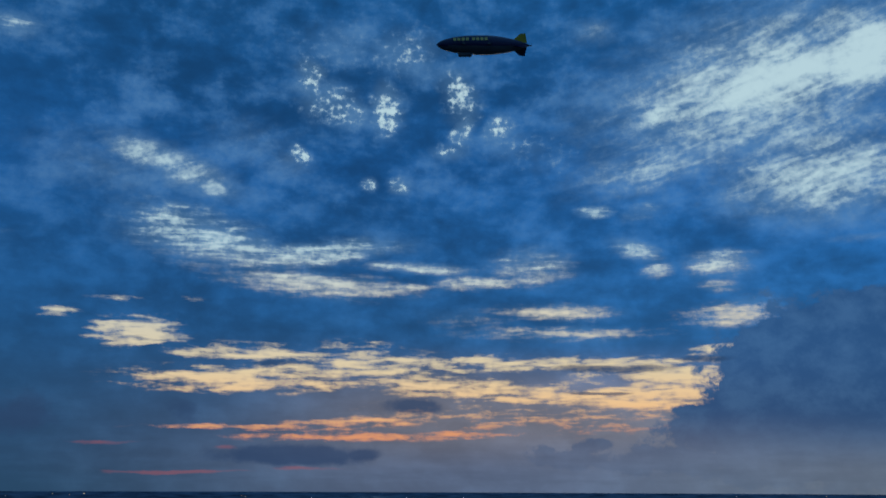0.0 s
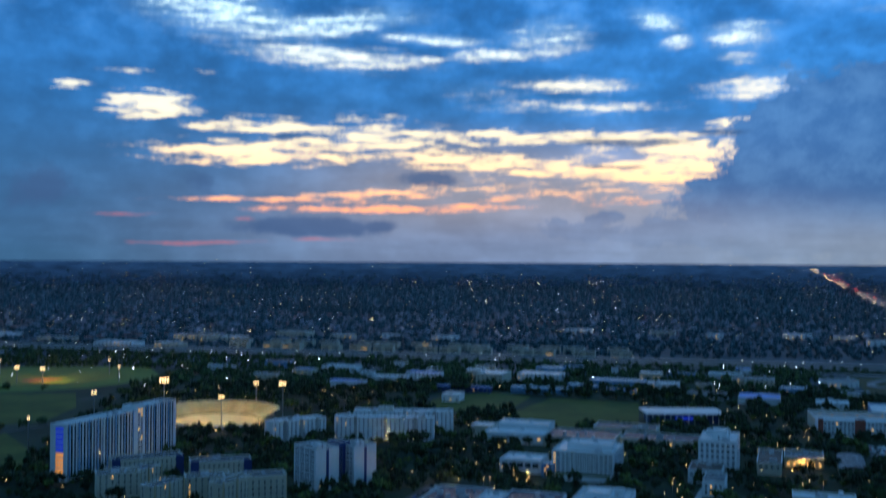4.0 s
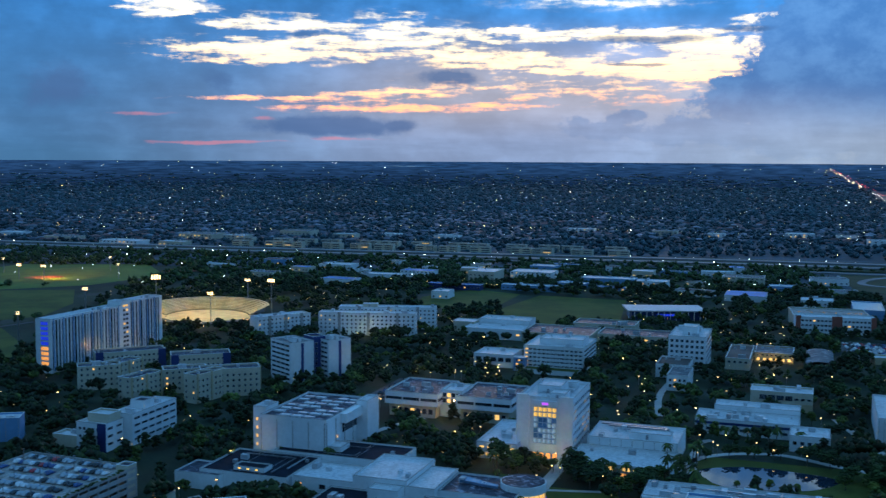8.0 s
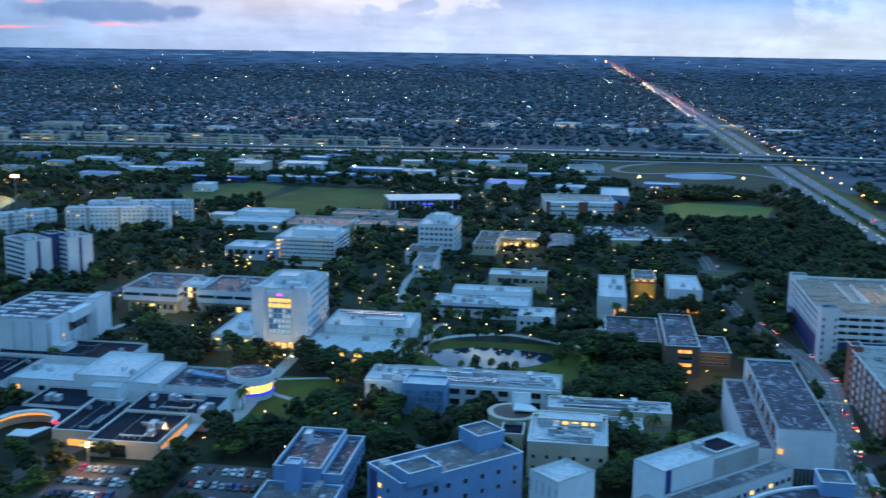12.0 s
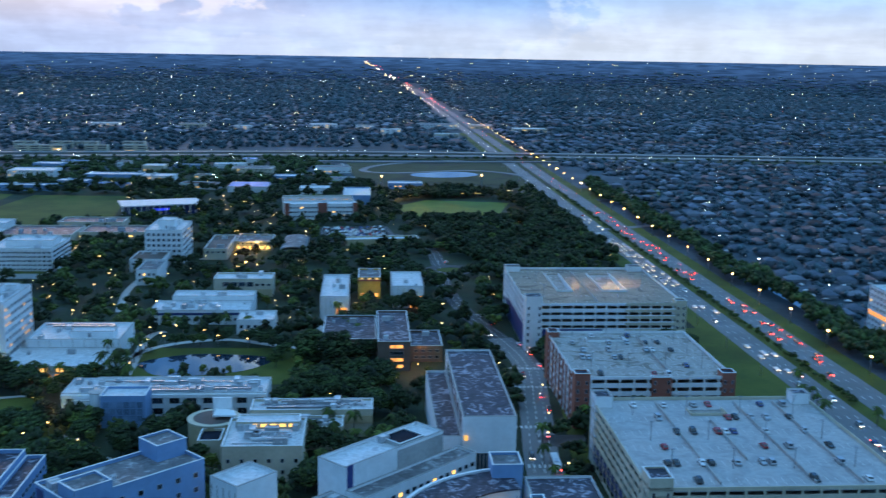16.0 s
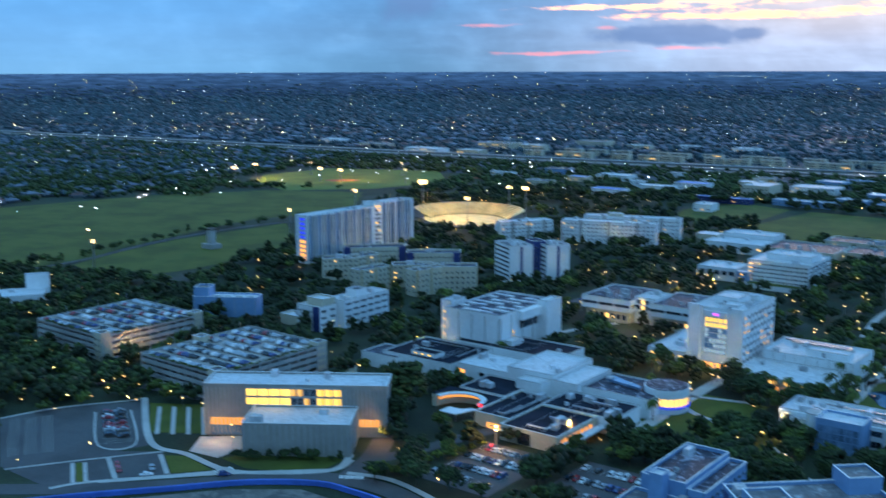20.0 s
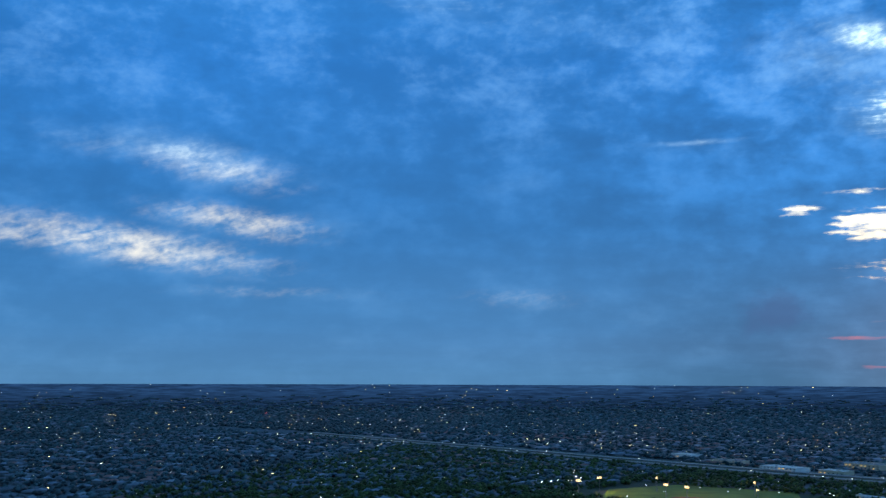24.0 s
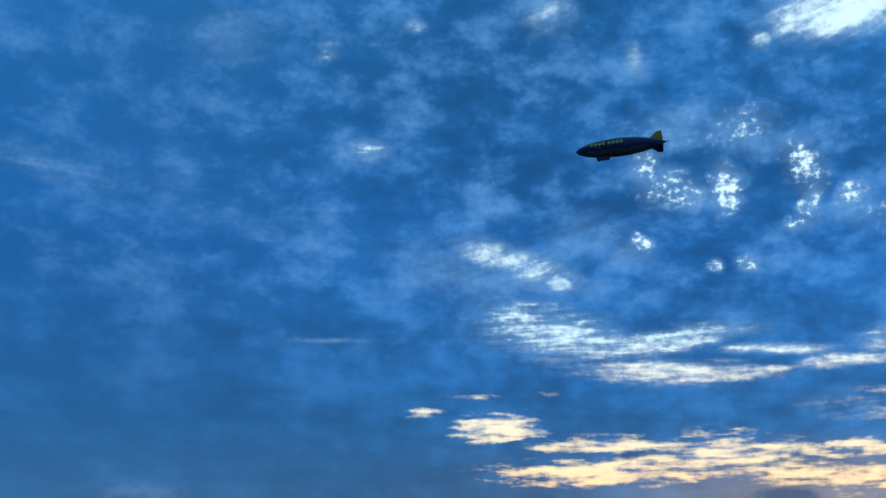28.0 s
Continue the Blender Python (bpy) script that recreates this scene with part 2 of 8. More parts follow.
open_low = W.math("MULTIPLY", opening(low_gap, W.math("ADD", less(threads, 0.52, 3.6), less(spots, 0.5, 1.0)), 0.12, 1.25), clear_of, clamp=True)
open_veil = opening(veil_gap, W.math("ADD", less(fibres, 0.52, 1.5), less(spots, 0.5, 0.8)), -0.05, 1.28, 0.8)
open_fleck = opening(fleck_gap, W.math("ADD", less(spots, 0.53, 4.2), less(curdle, 0.52, 3.0)), 0.15, 1.60, 0.8)
open_streak = opening(streak_gap, W.math("ADD", less(threads, 0.52, 2.4), less(spots, 0.5, 1.1)), 0.12, 1.45, 0.7)
open_high = W.math("MULTIPLY", W.math("MAXIMUM", open_veil, W.math("MAXIMUM", open_fleck, open_streak)), clear_of, clamp=True)
high_gap = W.math("MAXIMUM", veil_gap, W.math("MAXIMUM", fleck_gap, streak_gap))
calm_stray = W.smooth(az, -45.0, -12.0, 0.55, 1.0)
stray = W.math("MULTIPLY", W.smooth(W.math("ADD", W.math("MULTIPLY", grain_mix, 0.45), W.math("MULTIPLY", cotton, 0.55)), 0.46, 0.74), W.math("MULTIPLY", calm_stray, W.smooth(el, 9.0, 18.0, 0.05, 0.72)))

near_sun = W.smooth(W.math("ABSOLUTE", W.math("SUBTRACT", az, SUN_AZ - 2)), 26.0, 3.0)
cloud = W.ramp(W.math("DIVIDE", el, 40.0, clamp=True), (0.0, (0.074, 0.236, 0.485)), (0.07, (0.046, 0.215, 0.51)), (0.20, (0.024, 0.185, 0.52)),
               (0.42, (0.019, 0.20, 0.64)), (0.85, (0.03, 0.255, 0.72)))
away = W.math("MAXIMUM", W.smooth(W.math("ABSOLUTE", az), 70.0, 105.0), W.smooth(el, 36.0, 55.0))
behind = W.math("MULTIPLY", W.smooth(W.math("ABSOLUTE", az), 80.0, 140.0), W.smooth(el, 60.0, 25.0))
cloud = W.mix(away, cloud, W.mix(behind, (0.10, 0.31, 0.60), (0.05, 0.18, 0.40)))
glow = W.math("MULTIPLY", near_sun, W.smooth(el, 8.5, 0.4))
cloud = W.mix(W.math("MULTIPLY", glow, 0.66), cloud, (0.30, 0.37, 0.57))
blush = W.math("MULTIPLY", W.smooth(W.math("ABSOLUTE", W.math("SUBTRACT", az, 4.0)), 19.0, 5.0), W.math("MULTIPLY", W.smooth(el, 7.5, 4.0), W.smooth(el, 0.4, 3.2, 0.05, 1.0)))
cloud = W.mix(W.math("MULTIPLY", blush, 0.36), cloud, (0.66, 0.52, 0.42))
haze = W.math("MULTIPLY", W.smooth(el, 5.5, 0.3), W.smooth(az, 0.0, 22.0))
cloud = W.mix(W.math("MULTIPLY", haze, 0.74), cloud, (0.31, 0.355, 0.42))
lumps = W.math("ADD", W.math("ADD", W.math("MULTIPLY", cotton, 0.45), W.math("MULTIPLY", curdle, 0.24)), W.math("ADD", W.math("MULTIPLY", mid, 0.10), W.math("MULTIPLY", broad, 0.35)))
calm = W.smooth(az, -40.0, -14.0, 0.42, 1.0)
depth = W.math("MULTIPLY", W.smooth(el, 2.0, 12.0, 0.35, 1.0), calm)
shade = W.math("ADD", 1.0, W.math("MULTIPLY", depth, W.smooth(lumps, 0.44, 0.76, -0.40, 0.50)))
cloud = W.mix(1.0, cloud, W.add("ShaderNodeCombineXYZ", X=shade, Y=shade, Z=shade).outputs[0], "MULTIPLY")
cloud = W.mix(W.math("MULTIPLY", cumulus_edge, W.smooth(el, 0.6, 4.2, 0.14, 0.95)), cloud, W.mix(W.smooth(puffs, 0.35, 0.7), (0.030, 0.125, 0.34), (0.060, 0.185, 0.43)))
low_col = W.ramp(W.math("DIVIDE", el, 10.0, clamp=True), (0.0, (1.5, 0.42, 0.30)), (0.28, (1.9, 0.82, 0.42)), (0.42, (2.2, 1.42, 0.74)), (0.60, (1.9, 1.56, 1.00)), (0.85, (1.6, 1.55, 1.25)))
lift = W.math("MULTIPLY", W.smooth(az, -6.0, 14.0, 1.0, 1.35), W.math("SUBTRACT", W.smooth(az, -42.0, -14.0, 1.08, 1.0), W.math("MULTIPLY", W.smooth(el, 9.0, 1.0, 0.0, 0.22), W.math("MULTIPLY", W.smooth(az, -9.0, -20.0), W.smooth(az, -36.0, -24.0)))))
cloud = W.mix(1.0, cloud, W.add("ShaderNodeCombineXYZ", X=lift, Y=lift, Z=lift).outputs[0], "MULTIPLY")
midway = W.math("ADD", 1.0, W.math("MULTIPLY", W.math("MULTIPLY", W.smooth(el, 3.0, 7.0), W.smooth(el, 24.0, 12.0)), W.smooth(W.math("ABSOLUTE", az), 34.0, 14.0, 0.0, 0.26)))
cloud = W.mix(1.0, cloud, W.add("ShaderNodeCombineXYZ", X=midway, Y=midway, Z=midway).outputs[0], "MULTIPLY")
sky = W.mix(stray, cloud, (0.24, 0.58, 1.08))
veil = W.math("MULTIPLY", W.smooth(W.math("ADD", high_gap, less(cotton, 0.5, 1.0)), 0.0, 1.2), W.math("MULTIPLY", clear_of, 0.50))
sky = W.mix(veil, sky, (0.29, 0.64, 1.10))
bright = W.mix(W.smooth(open_high, 0.15, 0.95), (0.30, 0.64, 1.12), (1.22, 1.70, 1.88))
bright = W.mix(W.smooth(el, 13.0, 8.5), bright, (1.9, 1.75, 1.35))
sky = W.mix(open_high, sky, bright)
sky = W.mix(open_low, sky, low_col)
sky = W.mix(W.math("MULTIPLY", W.smooth(W.math("ADD", pink, W.math("MULTIPLY", W.math("SUBTRACT", threads, 0.5), 2.0)), 0.25, 0.95), W.math("MULTIPLY", W.smooth(pink, 0.02, 0.4), 0.5)), sky, (0.75, 0.24, 0.30))
puff_edge = W.smooth(W.math("ADD", dark_puffs, W.math("MULTIPLY", W.math("SUBTRACT", puffs, 0.5), 1.0)), 0.25, 0.80)
sky = W.mix(W.math("MULTIPLY", puff_edge, 0.75), sky, (0.045, 0.135, 0.34))
ground_side = W.smooth(el, 0.0, -3.0)
sky = W.mix(ground_side, sky, (0.02, 0.06, 0.14))
back = W.add("ShaderNodeBackground", Color=sky, Strength=1.0)
air = W.add("ShaderNodeTexSky")
air.sky_type, air.sun_disc, air.sun_elevation, air.sun_rotation = "NISHITA", False, radians(SUN_EL), radians(SUN_AZ)
thin = W.add("ShaderNodeBackground", Color=air.outputs[0], Strength=0.05)
both = W.add("ShaderNodeAddShader", i0=back.outputs[0], i1=thin.outputs[0])
W.add("ShaderNodeOutputWorld", Surface=both.outputs[0])

sun = new("sun", bpy.data.lights.new("sun", "SUN"))
sun.data.energy, sun.data.angle, sun.data.color = 0.3, radians(16), (1.0, 0.80, 0.66)
sun.matrix_world = look((300 * math.sin(radians(SUN_AZ)), 300, 300 * math.tan(radians(6))), (0, 0, 0))

# ---- materials ----
MATS = {}


def material(name, color, rough=0.8, var=0.25, scale=0.4, fine=6.0, bump=0.0, metal=0.0, second=None, second_at=0.55, emit=0.0, rand=0.0, spec=0.4, swirl=0.0, island=0.0):
    """A surface with broad stains and a fine grain, in metres, over its own base colour."""
    m = bpy.data.materials.new(name)
    m.use_nodes = True
    N = Nodes(m.node_tree)
    pos = N.add("ShaderNodeNewGeometry").outputs["Position"]
    big, _ = N.noise(pos, scale * 0.25, 5.0, 0.62, swirl)
    small, _ = N.noise(pos, fine * 0.25, 5.0, 0.65)
    dark = tuple(c * (1 - var) for c in color)
    light = tuple(min(1, c * (1 + var)) for c in color)
    col = N.mix(N.smooth(big, 0.3, 0.7), dark, light)
    if second:
        col = N.mix(N.smooth(big, second_at - 0.05, second_at + 0.06), col, second)
    grain = N.smooth(small, 0.25, 0.75, 1 - var * 0.7, 1 + var * 0.5)
    if rand:
        pick = N.add("ShaderNodeObjectInfo").outputs["Random"]
        grain = N.math("MULTIPLY", grain, N.smooth(pick, 0, 1, 1 - rand, 1 + rand))
    if island:
        each = N.add("ShaderNodeNewGeometry").outputs["Random Per Island"]
        grain = N.math("MULTIPLY", grain, N.add("ShaderNodeMapRange", Value=N.math("POWER", each, 1.6), To_Min=1 - island, To_Max=1 + 1.7 * island).outputs[0])
    col = N.mix(1.0, col, N.add("ShaderNodeCombineXYZ", X=grain, Y=grain, Z=grain).outputs[0], "MULTIPLY")
    b = N.add("ShaderNodeBsdfPrincipled", Base_Color=col, Roughness=rough, Metallic=metal)
    b.inputs["Specular IOR Level"].default_value = spec
    if emit:
        b.inputs["Emission Color"].default_value = (*color, 1)
        b.inputs["Emission Strength"].default_value = emit
    if bump:
        bp = N.add("ShaderNodeBump", Height=small, Strength=bump, Distance=0.1)
        N.put(b, "Normal", bp.outputs[0])
    N.add("ShaderNodeOutputMaterial", Surface=b.outputs[0])
    MATS[name] = m
    return m


def lamp_material(name, color, strength, spread=0.0):
    """Something that gives off light; spread lets single windows or lamps differ."""
    m = bpy.data.materials.new(name)
    m.use_nodes = True
    N = Nodes(m.node_tree)
    s = strength
    if spread:
        g = N.add("ShaderNodeNewGeometry")
        s = N.smooth(g.outputs["Random Per Island"], 0.0, 1.0, strength * (1 - spread), strength * (1 + spread))
    e = N.add("ShaderNodeEmission", Color=(*color, 1), Strength=s)
    N.add("ShaderNodeOutputMaterial", Surface=e.outputs[0])
    MATS[name] = m
    return m


material("white_paint", (0.70, 0.73, 0.74), 0.75, 0.10, 0.15, 2.0, 0.1)
material("cream_stucco", (0.53, 0.47, 0.36), 0.85, 0.12, 0.2, 3.0, 0.1)
material("tan_stucco", (0.48, 0.37, 0.23), 0.85, 0.14, 0.2, 3.0, 0.1)
material("ochre_paint", (0.62, 0.36, 0.07), 0.8, 0.12, 0.2, 3.0)
material("grey_concrete", (0.36, 0.36, 0.35), 0.85, 0.18, 0.2, 3.0, 0.15)
material("fin_concrete", (0.30, 0.29, 0.27), 0.8, 0.12, 0.3, 2.0, 0.1)
material("brown_brick", (0.15, 0.10, 0.075), 0.85, 0.25, 0.3, 8.0, 0.2)
material("red_brick", (0.33, 0.10, 0.07), 0.85, 0.2, 0.3, 8.0, 0.2)
material("navy_panel", (0.02, 0.045, 0.16), 0.4, 0.15, 0.3, 2.0)
material("blue_panel", (0.13, 0.30, 0.50), 0.6, 0.10, 0.2, 2.0)
material("white_roof", (0.57, 0.60, 0.62), 0.6, 0.22, 0.9, 3.0, 0.1, second=(0.42, 0.45, 0.48), second_at=0.59, swirl=1.2)
material("black_roof", (0.011, 0.016, 0.028), 0.85, 0.4, 0.5, 3.0, 0.1, spec=0.12)
material("stained_roof", (0.046, 0.046, 0.066), 0.6, 0.45, 0.85, 3.5, 0.1, second=(0.30, 0.31, 0.37), second_at=0.58, spec=0.2, swirl=1.6)
material("grey_roof", (0.17, 0.17, 0.18), 0.8, 0.3, 0.8, 3.0, 0.1, second=(0.36, 0.37, 0.38), second_at=0.58, spec=0.2, swirl=1.0)
material("brown_roof", (0.13, 0.10, 0.09), 0.85, 0.3, 0.3, 4.0, 0.1)
material("glass", (0.02, 0.035, 0.05), 0.08, 0.2, 0.5, 1.0, spec=0.8, rand=0.5)
material("blue_glass", (0.11, 0.22, 0.34), 0.08, 0.2, 0.5, 1.0, spec=0.9, rand=0.3)
material("frame_metal", (0.45, 0.47, 0.5), 0.4, 0.1, 0.5, 2.0, metal=0.6)
material("steel", (0.30, 0.31, 0.33), 0.35, 0.15, 0.5, 2.0, metal=0.8)
material("roof_unit", (0.50, 0.52, 0.54), 0.5, 0.2, 0.8, 4.0, metal=0.3, rand=0.25)
material("deck_concrete", (0.37, 0.38, 0.385), 0.8, 0.18, 0.45, 2.0, 0.1, second=(0.37, 0.37, 0.37), second_at=0.58, swirl=1.0)
material("deck_worn", (0.36, 0.345, 0.325), 0.85, 0.25, 0.35, 2.0, 0.1, second=(0.20, 0.18, 0.155), second_at=0.55, swirl=1.5)
material("deck_brown", (0.30, 0.25, 0.20), 0.85, 0.25, 0.35, 2.0, 0.1, second=(0.15, 0.12, 0.095), second_at=0.55, swirl=1.5)
material("asphalt", (0.080, 0.078, 0.080), 0.85, 0.25, 0.15, 5.0, 0.1, second=(0.085, 0.085, 0.088), second_at=0.58)
material("road_asphalt", (0.17, 0.17, 0.175), 0.75, 0.18, 0.08, 4.0, 0.1)
material("pavement", (0.42, 0.41, 0.39), 0.85, 0.15, 0.3, 4.0, 0.1)
material("line_paint", (0.70, 0.70, 0.68), 0.7, 0.15, 0.6, 5.0)
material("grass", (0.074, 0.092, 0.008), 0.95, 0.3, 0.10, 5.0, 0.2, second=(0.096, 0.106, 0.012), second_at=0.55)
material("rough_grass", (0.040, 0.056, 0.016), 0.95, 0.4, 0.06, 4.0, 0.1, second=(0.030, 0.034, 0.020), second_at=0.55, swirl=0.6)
# Lighter copy of grass for floodlit fields, the floodlight partly put into colour.
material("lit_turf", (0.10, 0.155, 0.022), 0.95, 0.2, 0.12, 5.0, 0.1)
material("scrub", (0.020, 0.034, 0.014), 0.95, 0.5, 0.06, 3.0, 0.2, second=(0.045, 0.052, 0.040), second_at=0.60)
# Ground colour pulled to blue, aerial haze mixed into it.
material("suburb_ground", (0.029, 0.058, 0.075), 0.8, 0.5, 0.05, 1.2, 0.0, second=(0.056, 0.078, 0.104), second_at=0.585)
material("sand", (0.20, 0.17, 0.15), 0.95, 0.35, 0.35, 3.0, second=(0.10, 0.09, 0.085), second_at=0.55, swirl=1.0)
material("red_clay", (0.22, 0.07, 0.035), 0.95, 0.2, 0.2, 3.0)
material("water", (0.016, 0.034, 0.055), 0.03, 0.1, 0.2, 2.0, 0.0, spec=0.25)
material("leaf_dark", (0.027, 0.047, 0.012), 0.85, 0.45, 0.35, 4.0, 0.2, rand=0.35, island=0.42)
# Foliage of far trees, with blue aerial haze put into its green.
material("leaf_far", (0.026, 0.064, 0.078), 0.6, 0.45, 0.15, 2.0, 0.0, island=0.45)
material("leaf_mid", (0.055, 0.082, 0.014), 0.85, 0.45, 0.35, 4.0, 0.2, rand=0.35, island=0.4)
material("leaf_bright", (0.085, 0.105, 0.016), 0.85, 0.4, 0.35, 4.0, 0.2, rand=0.3, island=0.35)
material("bark", (0.10, 0.08, 0.06), 0.9, 0.3, 1.0, 8.0, 0.3)
# Roof and wall tones below lean blue, distance haze worked into their own colours.
material("tile_red", (0.15, 0.075, 0.07), 0.85, 0.3, 0.15, 3.0, island=0.55)
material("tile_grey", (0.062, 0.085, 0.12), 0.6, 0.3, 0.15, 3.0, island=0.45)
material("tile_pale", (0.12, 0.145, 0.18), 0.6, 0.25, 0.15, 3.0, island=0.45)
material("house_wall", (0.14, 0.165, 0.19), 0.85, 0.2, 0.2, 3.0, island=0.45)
material("seat_metal", (0.46, 0.40, 0.27), 0.6, 0.25, 0.3, 3.0)
material("blue_tarp", (0.02, 0.13, 0.48), 0.6, 0.2, 0.3, 2.0)
material("blue_sheet", (0.03, 0.20, 0.55), 0.5, 0.2, 0.2, 2.0)
material("tyre", (0.02, 0.02, 0.02), 0.8, 0.1, 1, 4)
material("car_white", (0.70, 0.71, 0.72), 0.25, 0.05, 1, 2, spec=0.6)
material("car_silver", (0.38, 0.40, 0.42), 0.3, 0.05, 1, 2, metal=0.5)
material("car_black", (0.018, 0.019, 0.022), 0.25, 0.1, 1, 2, spec=0.6)
material("car_blue", (0.03, 0.07, 0.20), 0.25, 0.1, 1, 2, spec=0.6)
material("car_red", (0.38, 0.025, 0.03), 0.25, 0.1, 1, 2, spec=0.6)
material("hull_navy", (0.012, 0.020, 0.095), 0.35, 0.15, 0.05, 0.5, spec=0.5)
material("hull_silver", (0.10, 0.12, 0.15), 0.45, 0.15, 0.05, 0.5)
material("hull_letter", (0.80, 0.66, 0.22), 0.6, 0.1, 0.05, 0.5)
material("hull_yellow", (0.55, 0.40, 0.03), 0.5, 0.1, 0.05, 0.5)
lamp_material("warm_light", (1.0, 0.62, 0.25), 22.0, 0.6)
lamp_material("amber_light", (1.0, 0.42, 0.12), 18.0, 0.6)
lamp_material("white_light", (0.85, 0.92, 1.0), 18.0, 0.6)
lamp_material("red_light", (1.0, 0.06, 0.05), 12.0, 0.5)
lamp_material("headlight", (1.0, 0.88, 0.66), 16.0, 0.4)
lamp_material("flood_light", (1.0, 0.68, 0.32), 4.5)
lamp_material("queue_lamp", (1.0, 0.78, 0.45), 3.0, 0.4)
lamp_material("walk_light", (1.0, 0.62, 0.24), 6.5, 0.7)
material("freeway_concrete", (0.20, 0.20, 0.205), 0.8, 0.18, 0.08, 4.0, 0.1)
# Blue haze painted as emission, stronger toward the skyline; noise adds tree belts.
far_haze = lamp_material("distance", (0.20, 0.44, 1.0), 0.17)
FL = Nodes(far_haze.node_tree)
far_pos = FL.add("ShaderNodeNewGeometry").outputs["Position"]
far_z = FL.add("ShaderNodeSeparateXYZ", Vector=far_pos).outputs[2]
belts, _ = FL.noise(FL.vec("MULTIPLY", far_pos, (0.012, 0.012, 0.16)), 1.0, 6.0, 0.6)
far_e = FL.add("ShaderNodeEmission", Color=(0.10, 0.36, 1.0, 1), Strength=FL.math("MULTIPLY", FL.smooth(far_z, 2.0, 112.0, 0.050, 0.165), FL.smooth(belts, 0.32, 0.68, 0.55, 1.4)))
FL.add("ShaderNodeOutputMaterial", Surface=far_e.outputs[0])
lamp_material("street_bulb", (1.0, 0.64, 0.25), 3.2)
lamp_material("warm_window", (1.0, 0.60, 0.20), 0.7, 0.5)
lamp_material("hall_window", (1.0, 0.64, 0.16), 0.95, 0.3)
# Lit windows; also lamplight on porches, soffits and walls, given as emission.
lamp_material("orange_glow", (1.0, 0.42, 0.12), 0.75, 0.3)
lamp_material("cool_window", (0.40, 0.70, 1.0), 0.42, 0.5)
lamp_material("blue_led", (0.02, 0.07, 1.0), 0.6)
lamp_material("red_sign", (1.0, 0.05, 0.10), 0.9)
lamp_material("violet_led", (0.45, 0.10, 0.9), 1.2)

# ---- scattering of many small meshes into one ----
def shape(build):
    """Vertices and triangles of a small mesh."""
    bm = bmesh.new()
    build(bm)
    bmesh.ops.triangulate(bm, faces=bm.faces)
    bm.verts.ensure_lookup_table()
    v = np.array([p.co[:] for p in bm.verts])
    f = np.array([[p.index for p in q.verts] for q in bm.faces])
    m = np.array([q.material_index for q in bm.faces])
    bm.free()
    return v, f, m


def gather(name, mats, items, label, category, kind="stuff", parent=None):
    """One mesh out of many placed shapes: items are (shape, place (n, 3), scale (n, 3), turn (n,))."""
    vs, fs, ms, base = [], [], [], 0
    for (v, f, m), at, sc, turn in items:
        n = len(at)
        if not n:
            continue
        c, s = np.cos(turn)[:, None], np.sin(turn)[:, None]
        p = v[None] * sc[:, None, :]
        x, y = p[..., 0] * c - p[..., 1] * s, p[..., 0] * s + p[..., 1] * c
        p = np.stack([x, y, p[..., 2]], -1) + at[:, None, :]
        vs.append(p.reshape(-1, 3))
        fs.append((f[None] + (base + np.arange(n) * len(v))[:, None, None]).reshape(-1, 3))
        ms.append(np.tile(m, n))
        base += n * len(v)
    V3, F3, M1 = np.concatenate(vs), np.concatenate(fs), np.concatenate(ms)
    me = bpy.data.meshes.new(name)
    me.vertices.add(len(V3))
    me.vertices.foreach_set("co", V3.astype(np.float32).ravel())
    me.loops.add(F3.size)
    me.loops.foreach_set("vertex_index", F3.astype(np.int32).ravel())
    me.polygons.add(len(F3))
    me.polygons.foreach_set("loop_start", np.arange(0, F3.size, 3, dtype=np.int32))
    me.polygons.foreach_set("material_index", M1.astype(np.int32))
    me.update(calc_edges=True)
    for m in mats:
        me.materials.append(MATS[m])
    ob = new(name, me)
    if parent:
        ob.parent = parent
        return ob
    return tagged(ob, label, category, kind=kind)


KEEP_OUT = []      # (x, y, w, d, yaw, margin) kept free of trees and houses


def free_of(P, extra=0.0):
    """Which of the points lie outside all that is kept free."""
    ok = np.ones(len(P), bool)
    for x, y, w, d, yaw, margin in KEEP_OUT:
        c, s = math.cos(radians(yaw)), math.sin(radians(yaw))
        a, b_ = (P[:, 0] - x) * c + (P[:, 1] - y) * s, -(P[:, 0] - x) * s + (P[:, 1] - y) * c
        g = margin + extra
        ok &= ~((a > -g) & (a < w + g) & (b_ > -g) & (b_ < d + g))
    return ok


def keep_line(pts, width):
    for (x0, y0), (x1, y1) in zip(pts, pts[1:]):
        yaw = math.degrees(math.atan2(y1 - y0, x1 - x0))
        n = Vector((-(y1 - y0), x1 - x0)).normalized() * width / 2
        KEEP_OUT.append((x0 - n.x, y0 - n.y, math.hypot(x1 - x0, y1 - y0), width, yaw, 0.0))

# ---- tools for meshes ----
def finish(name, bm, mats):
    me = bpy.data.meshes.new(name)
    bm.to_mesh(me)
    bm.free()
    for m in mats if isinstance(mats, (list, tuple)) else [mats]:
        me.materials.append(MATS[m])
    return me


def part(name, me, parent, at=None, label=""):
    """One mesh object under a thing or a part, at a place in its parent's axes."""
    ob = new(name, me)
    ob.parent = parent
    if at is not None:
        ob.matrix_basis = at
    return tagged(ob, label)


def thing(name, label, category, at, group="", kind=""):
    ob = new(name)
    ob.empty_display_size = 0.5
    ob.matrix_basis = at
    return tagged(ob, label, category, group, kind)


